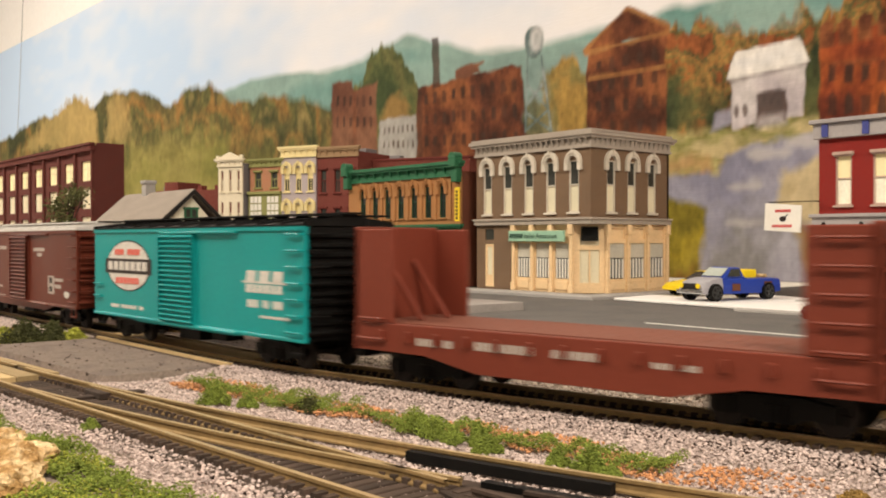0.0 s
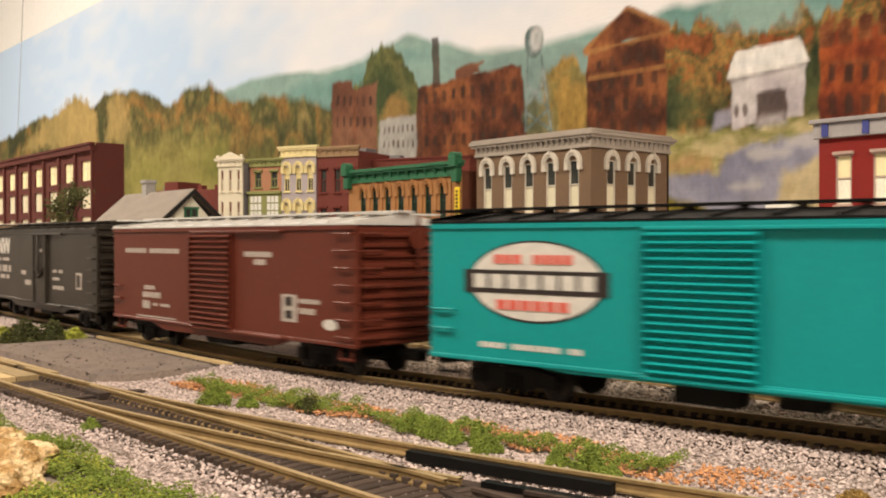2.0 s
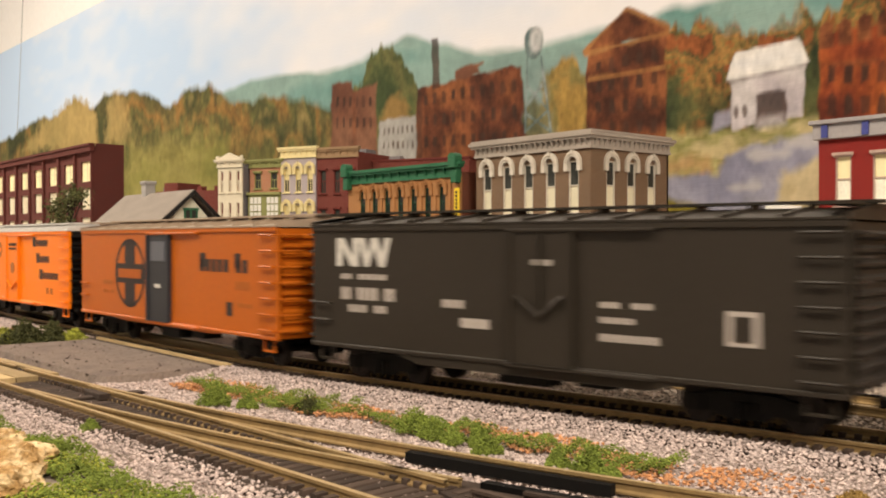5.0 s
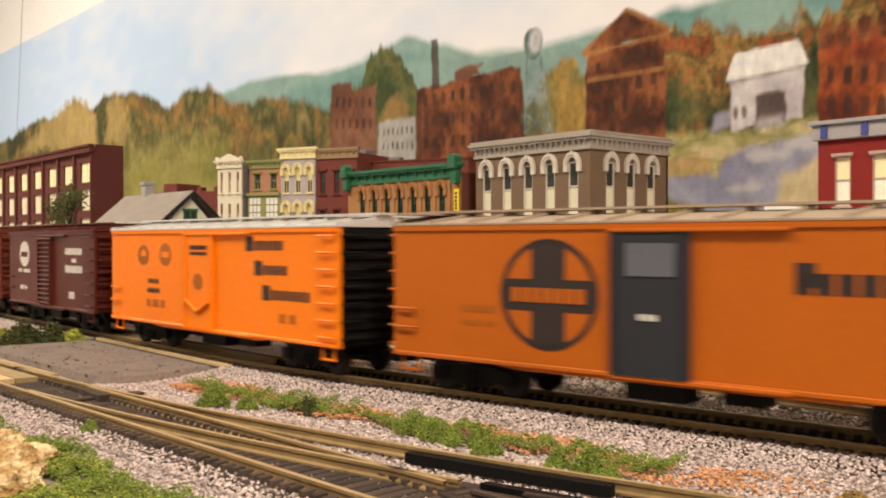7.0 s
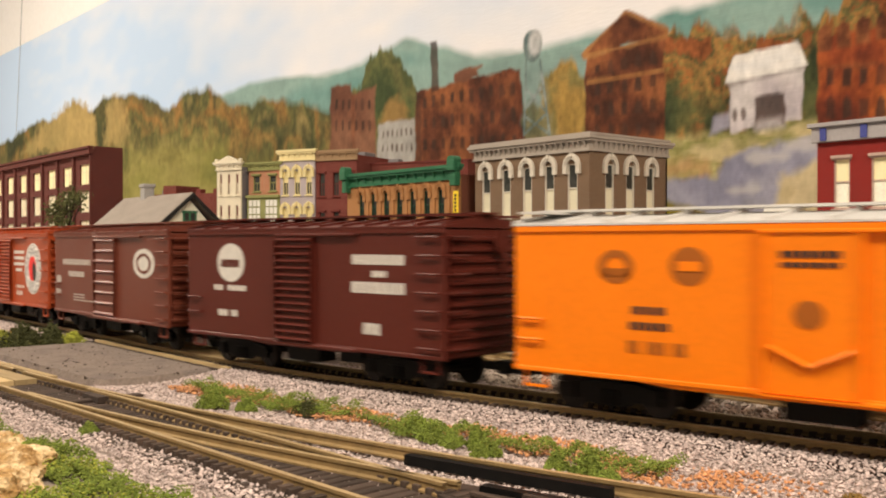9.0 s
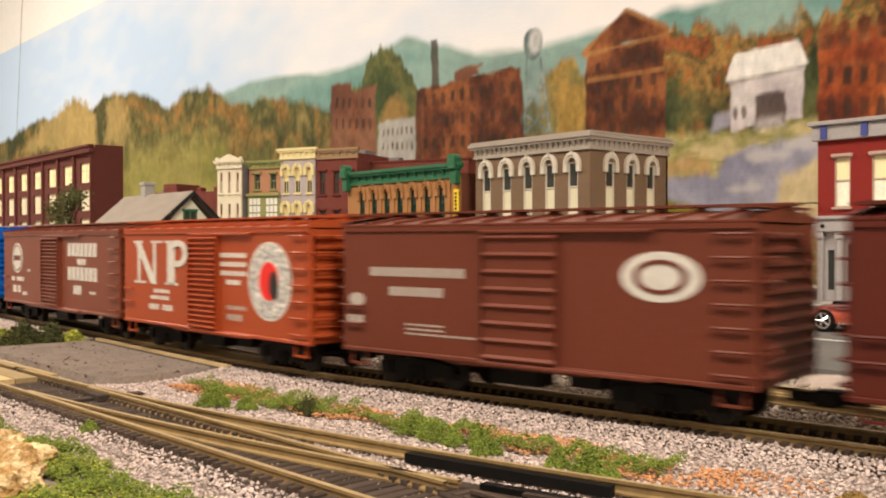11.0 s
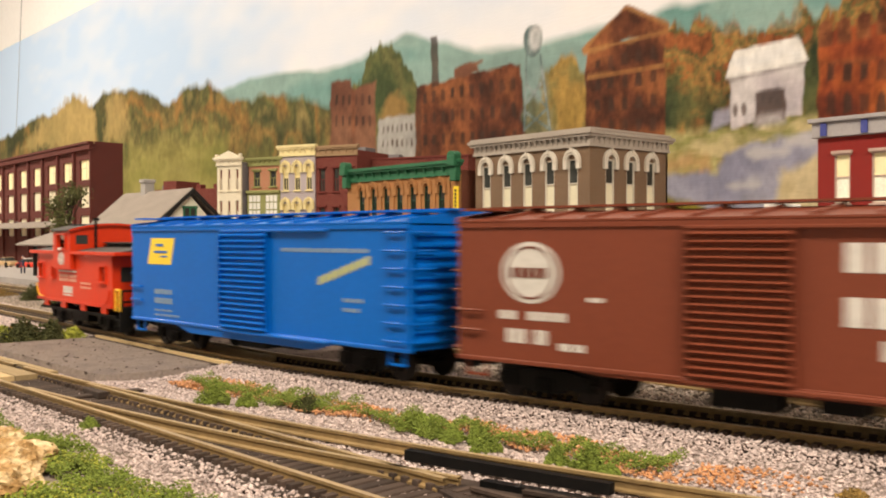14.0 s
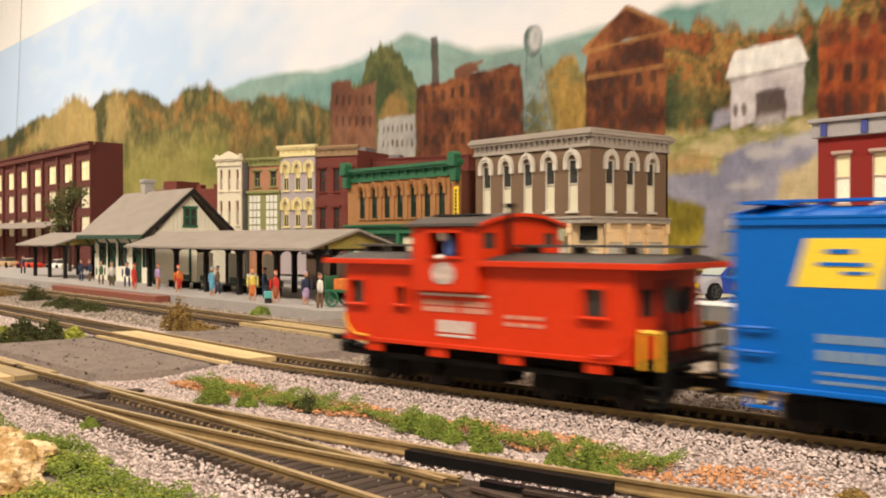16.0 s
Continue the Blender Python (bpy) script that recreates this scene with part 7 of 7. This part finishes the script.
    car, mark = boxcar("boxcar", "brown boxcar with a white disc emblem and white block lettering", -1.4050, -1.2440, paint("chestnut_paint", (.175, .045, .023)), None, None, (.413, .557), 19)
    mark("disc", .09, .20, .43, .86, W, name="emblem")
    mark("ring", .097, .193, .46, .83, brown, ".93", name="emblem", lift=.0003)
    mark("bars", .11, .18, .61, .68, brown, "AAAAA", lift=.0003)
    mark("bars", .085, .215, .315, .375, W, "AA AAAA")
    mark("bars", .10, .18, .15, .25, W, "AAA AA")
    mark("bars", .25, .28, .46, .49, W, "AA")
    mark("bars", .62, .849, .695, .86, W, "AAAAAAA")
    mark("bars", .697, .765, .59, .665, W, "AAA")
    mark("bars", .62, .852, .395, .56, W, "AAAAAAA")
    mark("bars", .665, .73, .22, .33, W, "AAAA")
    mark("bars", .79, .84, .24, .27, W, "AA")
    mark("bars", .20, .25, .12, .17, W, "AA")

    car, mark = boxcar("boxcar", "bright blue boxcar with a slanted yellow emblem", -1.5812, -1.4195, blue, None, None, (.413, .582), 17, deep_sill=True)
    mark("panel", .080, .188, .61, .885, yellow, name="emblem", slant=.0028)
    mark("panel", .122, .155, .800, .825, blue, lift=.0003)
    mark("panel", .112, .172, .730, .752, blue, lift=.0003)
    mark("panel", .142, .172, .685, .702, blue, lift=.0003)
    faint = paint("faded_blue_white_marking", (.20, .28, .36))
    mark("bars", .625, .895, .765, .80, faint, "AAAAAAAAAAAAA")
    pale = paint("pale_yellow_marking", (.42, .44, .20))
    for k in range(9):
        mark("panel", .743 + k * .017, .756 + k * .017, .49 + k * .022, .565 + k * .022, pale, slant=.0008)
    mark("bars", .113, .197, .30, .35, faint, "AAAA")
    mark("bars", .113, .197, .20, .26, faint, "AAAAA")
    mark("bars", .113, .197, .12, .14, faint, "AAAAAA")
    mark("bars", .113, .23, .07, .09, faint, "AAAAAA")
    mark("bars", .82, .88, .36, .39, faint, "AAAA")
    mark("bars", .82, .87, .28, .31, faint, "AAA")
    caboose(cab_red)


def caboose(red):
    rear, front = -1.7013, -1.6058
    L, h = front - rear, (front - rear) / 2
    over = .0072          # reach of platforms and roof past the end walls
    car = thing("caboose", pose(0, 0, 0), "bright red wide-cupola caboose with black roofs", "caboose", "freight train")
    eave, sill = .0360, .0128
    top = material("caboose_roof", (.075, .066, .060), .6, vary=.2, scale=40)
    amber = paint("yellow_grab_paint", (.80, .42, .03))
    z0, z1 = .0238, .0303
    wins = ((-h + .0022, .0058, z0, z1), (-h + .0208, .0034, z0 + .0003, z1 - .0014), (h - .0132, .0060, z0, z1))
    for s in (-1, 1):
        y0, y1 = sorted((s * HALF, s * (HALF - .0014)))
        bm = bmesh.new()
        holed(bm, -h, h, sill, eave, y0, y1, [(x, x + w, a, b) for x, w, a, b in wins])
        bmesh.ops.remove_doubles(bm, verts=list(bm.verts), dist=.00001)
        part("side_wall", bm, red, car)
        a, b = sorted((s * HALF, s * (HALF + .0005)))
        part("sill_strip", boxes((-h, h, a, b, sill, sill + .0012), soft=.0001), red, car)
        for x, w, lo, hi in wins:
            a, b = sorted((s * HALF, s * (HALF + .0007)))
            wf = part("window_frame", boxes((x - .0008, x + w + .0008, a, b, hi, hi + .0007), (x - .0008, x, a, b, lo, hi), (x + w, x + w + .0008, a, b, lo, hi)), red, car)
            a, b = sorted((s * HALF, s * (HALF + .0013)))
            part("sill", boxes((x - .0012, x + w + .0012, a, b, lo - .0008, lo), soft=.0002), red, wf)
            c, d = sorted((s * (HALF - .001), s * (HALF - .0012)))
            part("pane", boxes((x, x + w, c, d, lo, hi)), M_GLASS, wf)
        # bent grab rails over the lower corners
        for e in (-1, 1):
            bm = bmesh.new()
            arc = [(e * (h - .0006), .0205)] + [(e * (h - .0066 + .006 * math.cos(k * math.pi / 12)), .0206 - .006 * math.sin(k * math.pi / 12)) for k in range(7)] + [(e * (h - .0100), .0146)]
            for p, q in zip(arc, arc[1:]):
                if p != q:
                    rod(bm, (p[0], s * (HALF + .0009), p[1]), (q[0], s * (HALF + .0009), q[1]), .00035, 6)
            part("grab_rail", bm, amber if e < 0 else red, car, "bent amber grab rail" if e < 0 else "")
    for s in (-1, 1):
        a, b = sorted((s * h, s * (h - .0012)))
        part("end_wall", boxes((a, b, -HALF + .0014, HALF - .0014, sill, eave)), red, car)
        a, b = sorted((s * h, s * (h + .0004)))
        door = part("end_door", boxes((a, b, -.004, .004, sill + .0009, .0325)), material("dark_red_door", (.30, .02, .01), .5), car)
        a, b = sorted((s * (h + .0004), s * (h + .0006)))
        part("pane", boxes((a, b, -.0025, .0025, .0245, .0305)), M_GLASS, door)
        a, b = sorted((s * h, s * (h + .0003)))
        for y in (-.0105, .0105):
            part("end_window", boxes((a, b, y - .0030, y + .0030, .0240, .0303)), M_DARK, car)
        e = s * (h + over)
        a, b = sorted((s * h, e))
        part("platform", boxes((a, b, -HALF + .001, HALF - .001, sill - .0006, sill + .0008)), M_BLACK, car, "black end platform")
        if s < 0:
            continue
        bm = bmesh.new()
        for y in (-HALF + .0015, -.004, .004, HALF - .0015):
            rod(bm, (e, y, sill), (e, y, .0205 if abs(y) > .005 else .0262), .0005, 6)
        rod(bm, (e, -HALF + .0015, .0205), (e, HALF - .0015, .0205), .0005, 6)
        rod(bm, (e, -HALF + .0015, .0160), (e, HALF - .0015, .0160), .0004, 6)
        part("railing", bm, M_BLACK, car, "black end railing")
        bm = bmesh.new()
        rod(bm, (e, -.007, .0205), (e, -.007, .0275), .0004, 6)
        prism(bm, disc(-.007, .0275, .0030, .0030, 14), e - .0003, e + .0003, "x")
        part("brake_wheel", bm, M_BLACK, car)
        for y in (-HALF + .0008, HALF - .0008):
            bm = bmesh.new()
            for x in (s * (h + .0020), s * (h + .0066)):
                rod(bm, (x, y, .0120), (x, y, .0208), .0006, 6)
            rod(bm, (s * (h + .0020), y, .0208), (s * (h + .0066), y, .0208), .0007, 6)
            part("grab_iron", bm, amber if s > 0 else M_BLACK, car, "corner grab iron")
        for y in (-HALF + .003, HALF - .003):
            for k in range(3):
                a, b = sorted((s * (h + .003), e))
                part("step", boxes((a, b, y - .0025, y + .0025, .0035 + .0022 * k, .0040 + .0022 * k)), M_BLACK, car)
            part("step_hanger", boxes(tuple(sorted((e, e - s * .0006))) + (y - .0025, y + .0025, .0035, sill - .0006)), M_BLACK, car)
    # arched roof, its red edge standing below it
    bm = bmesh.new()
    arch = [(y, eave + .0006 + .0020 * (1 - (y / HALF) ** 2) ** 1.0) for y in np.linspace(-HALF, HALF, 13)]
    prism(bm, [(-HALF - .0014, eave), (HALF + .0014, eave), (HALF + .0014, eave + .0005)] + arch[::-1] + [(-HALF - .0014, eave + .0005)], -h - over, h + over, "x")
    part("roof", bm, top, car, "black arched roof")
    for s in (-1, 1):
        y0, y1 = sorted((s * (HALF + .0014), s * (HALF + .0020)))
        part("fascia", boxes((-h - over, h + over, y0, y1, eave - .0008, eave + .0007), soft=.0001), red, car, "red roof edge")
        a, b = sorted((s * (h + over), s * (h + over + .0006)))
        part("fascia", boxes((a, b, -HALF - .002, HALF + .002, eave - .0008, eave + .0007), soft=.0001), red, car, "red roof edge")
    c0, c1, cw, ct, cb = -.0192, .0036, HALF + .0022, .0454, .0292
    for x0, x1 in ((-h - over - .001, c0 - .001), (c1 + .001, h + over + .001)):
        board = part("running_board", boxes((x0, x1, -.0045, -.0017, eave + .0042, eave + .0048), (x0, x1, -.0014, .0014, eave + .0042, eave + .0048), (x0, x1, .0017, .0045, eave + .0042, eave + .0048)), top, car, "roof walkway boards")
        n = 4
        for i in range(n):
            x = x0 + .003 + (x1 - x0 - .006) * i / (n - 1)
            part("bracket", boxes((x - .0005, x + .0005, -.004, .004, eave + .0022, eave + .0042)), top, board)
    # cupola that stands out over both sides
    for s in (-1, 1):
        y0, y1 = sorted((s * cw, s * (cw - .0013)))
        w0, w1 = c0 + .0062, c1 - .0056
        bm = bmesh.new()
        holed(bm, c0, c1, cb, ct, y0, y1, [(w0, w1, .0378, .0440)])
        part("cupola_side", bm, red, car)
        a, b = sorted((s * cw, s * (cw + .0006)))
        part("window_frame", boxes((w0 - .0007, w1 + .0007, a, b, .0440, .0447), (w0 - .0007, w1 + .0007, a, b, .0371, .0378), (w0 - .0007, w0, a, b, .0378, .0440), (w1, w1 + .0007, a, b, .0378, .0440)), red, car)
        a, b = sorted((s * HALF, s * cw))
        part("cupola_floor", boxes((c0, c1, a, b, cb - .0008, cb)), red, car)
        a, b = sorted((s * (HALF + .0001), s * (cw - .0013)))
        for x in (c0, c1 - .0012):
            part("cupola_wing", boxes((x, x + .0012, a, b, cb, eave - .0010)), red, car)
    crown = [(y, ct + .0030 * (1 - (y / cw) ** 2)) for y in np.linspace(-cw, cw, 15)]
    for x in (c0, c1 - .0013):
        bm = bmesh.new()
        holed(bm, -cw + .0013, cw - .0013, eave + .0006, ct, 0, .0013, [(a, b, .0398, .0440) for a, b in ((-.0168, -.0112), (.0112, .0168))])
        bm.transform(Matrix.Translation((x, 0, 0)) @ Matrix(((0, 1, 0, 0), (1, 0, 0, 0), (0, 0, 1, 0), (0, 0, 0, 1))))
        prism(bm, crown, x, x + .0013, "x")
        end = part("cupola_end", bm, red, car, "arched red cupola end")
        for a, b in ((-.0168, -.0112), (.0112, .0168)):
            part("pane", boxes((x + .0005, x + .0008, a, b, .0398, .0440)), M_GLASS, end)
    bm = bmesh.new()
    rim = [(y * 1.05, z + .0003) for y, z in crown]
    prism(bm, rim + [(y, z + .0008) for y, z in rim[::-1]], c0 - .0016, c1 + .0016, "x")
    part("cupola_roof", bm, top, car, "thin black arched cupola roof")
    for x in (c0 - .0019, c1 + .0016):
        bm = bmesh.new()
        prism(bm, [(y, z - .0002) for y, z in rim] + [(y, z + .0007) for y, z in rim[::-1]], x, x + .0003, "x")
        part("cupola_fascia", bm, red, car)
    bm = bmesh.new()
    rod(bm, (c1 + .0024, -.0085, eave + .002), (c1 + .0024, -.0085, ct + .0052), .0007, 8)
    rod(bm, (c1 + .0024, -.0085, ct + .0052), (c1 + .0024, -.0085, ct + .0064), .0016, 10)
    part("stove_pipe", bm, M_BLACK, car, "black stove pipe")
    bm = bmesh.new()
    rod(bm, (c0 + .002, -cw * .62, ct + .0034), (c1 - .002, -cw * .62, ct + .0034), .0004, 6)
    for x in (c0 + .002, c1 - .002):
        rod(bm, (x, -cw * .62, ct + .0020), (x, -cw * .62, ct + .0034), .0004, 6)
    part("roof_grab", bm, M_BLACK, car)
    faded = paint("faded_caboose_lettering", (.62, .30, .22))
    part("trim", boxes((-.0175, .0055, -HALF - .0004, -HALF, .0270, .0276)), M_LETTER, car)
    for z in (.0226, .0244):
        part("lettering", bars("AAAAAAAA AAAAAA", -.0170, z, .0014, .0230, -HALF - .0002, -HALF), faded, car)
    part("lettering", bars("AAAA", -.0115, .0172, .0032, .0125, -HALF - .0002, -HALF), M_LETTER, car)
    part("lettering", boxes((-.0115, .0005, -HALF - .0002, -HALF, .0160, .0166)), M_LETTER, car)
    for z in (.0200, .0219):
        part("lettering", bars("AAAA AAAAA AAA", .0110, z, .0010, .0120, -HALF - .0002, -HALF), faded, car)
    part("emblem", solid([(c0 + x, z) for x, z in ((.0078, .0310), (.0098, .0302), (.0138, .0304), (.0154, .0322), (.0150, .0345), (.0126, .0362), (.0086, .0358), (.0070, .0338))], -cw - .0002, -cw), material("worn_grey_emblem", (.50, .40, .36), .6, vary=.5, scale=500), car, "worn pale grey emblem")
    part("underframe", boxes((-h - .007, h + .007, -.004, .004, .0065, .0095), (-h, h, -HALF + .0016, HALF - .0016, .0085, .0098), (-.012, .008, -.013, -.004, .0045, .0090)), M_BLACK, car)
    for x in (-.036, -.012, .013, .038):
        part("sill_step", boxes((x - .003, x + .003, -HALF, -HALF + .001, .0102, .0132)), red, car)
    # painted driver figure leaning at the cupola window, one moulded piece
    bm = bmesh.new()
    for x, y, z, rx, ry, rz, k in ((c0 + .0112, -.0162, .0400, .0018, .0016, .0036, 0), (c0 + .0100, -.0178, .0432, .0012, .0013, .0015, 1), (c0 + .0099, -.0180, .0444, .0014, .0014, .0006, 1), (c0 + .0102, -.0196, .0375, .0016, .0012, .0007, 1)):
        before = set(bm.faces)
        for v in bmesh.ops.create_icosphere(bm, subdivisions=2, radius=1)["verts"]:
            v.co = Vector((x + v.co.x * rx, y + v.co.y * ry, z + v.co.z * rz))
        for f in set(bm.faces) - before:
            f.material_index = k
    ob = part("figurine", bm, material("figurine_blue", (.10, .20, .55), .6), car, "small blue and white plastic figurine at the window")
    ob.data.materials.append(M_WHITE)
    running_gear(car, L + .0150, .025)
    CARS.append((car, rear, front))


# ---------------------------------------------------------------- how the train runs
def progress(t):
    """Metres run since the start: an easy gathering of speed."""
    q = t / 10
    return 1.0623 * q - .0278 * q * q + .0407 * q ** 3 + float(np.interp(t, (0, 1.5, 3.2, 4, 6.4, 7, 8, 9, 11.5, 12.6, 13.5, 14.5, 16), (.001, -.001, .0005, .001, .0035, 0, 0, -.0015, 0, 0, -.0025, -.0008, .0005)))


def motions():
    times = [i * .25 for i in range(65)]
    for car, rear, front in CARS:
        mid, reach = (rear + front) / 2, (front - rear) / 2 - .024
        rows = []
        for t in times:
            a, b = on_main(mid - reach + progress(t)), on_main(mid + reach + progress(t))
            rows.append((t, pose((a[0] + b[0]) / 2, (a[1] + b[1]) / 2, RAIL_TOP - DROP, 0, 0, math.degrees(math.atan2(b[1] - a[1], b[0] - a[0])))))
        walk(car, rows)
    spins = [i / 20 for i in range(321)]
    for w in WHEELS:
        at = w.matrix_basis.translation.copy()
        walk(w, [(t, pose(*at, 0, math.degrees(progress(t) / .0052), 0)) for t in spins])


room()
table()
ground()
mural()
restaurant()
green_block()
terrace()
factory()
red_shop()
depot()
figures()
pickup()
muscle_car()
far_cars()

train()
street()
greenery()
gravel()
crossing()
railway()
motions()
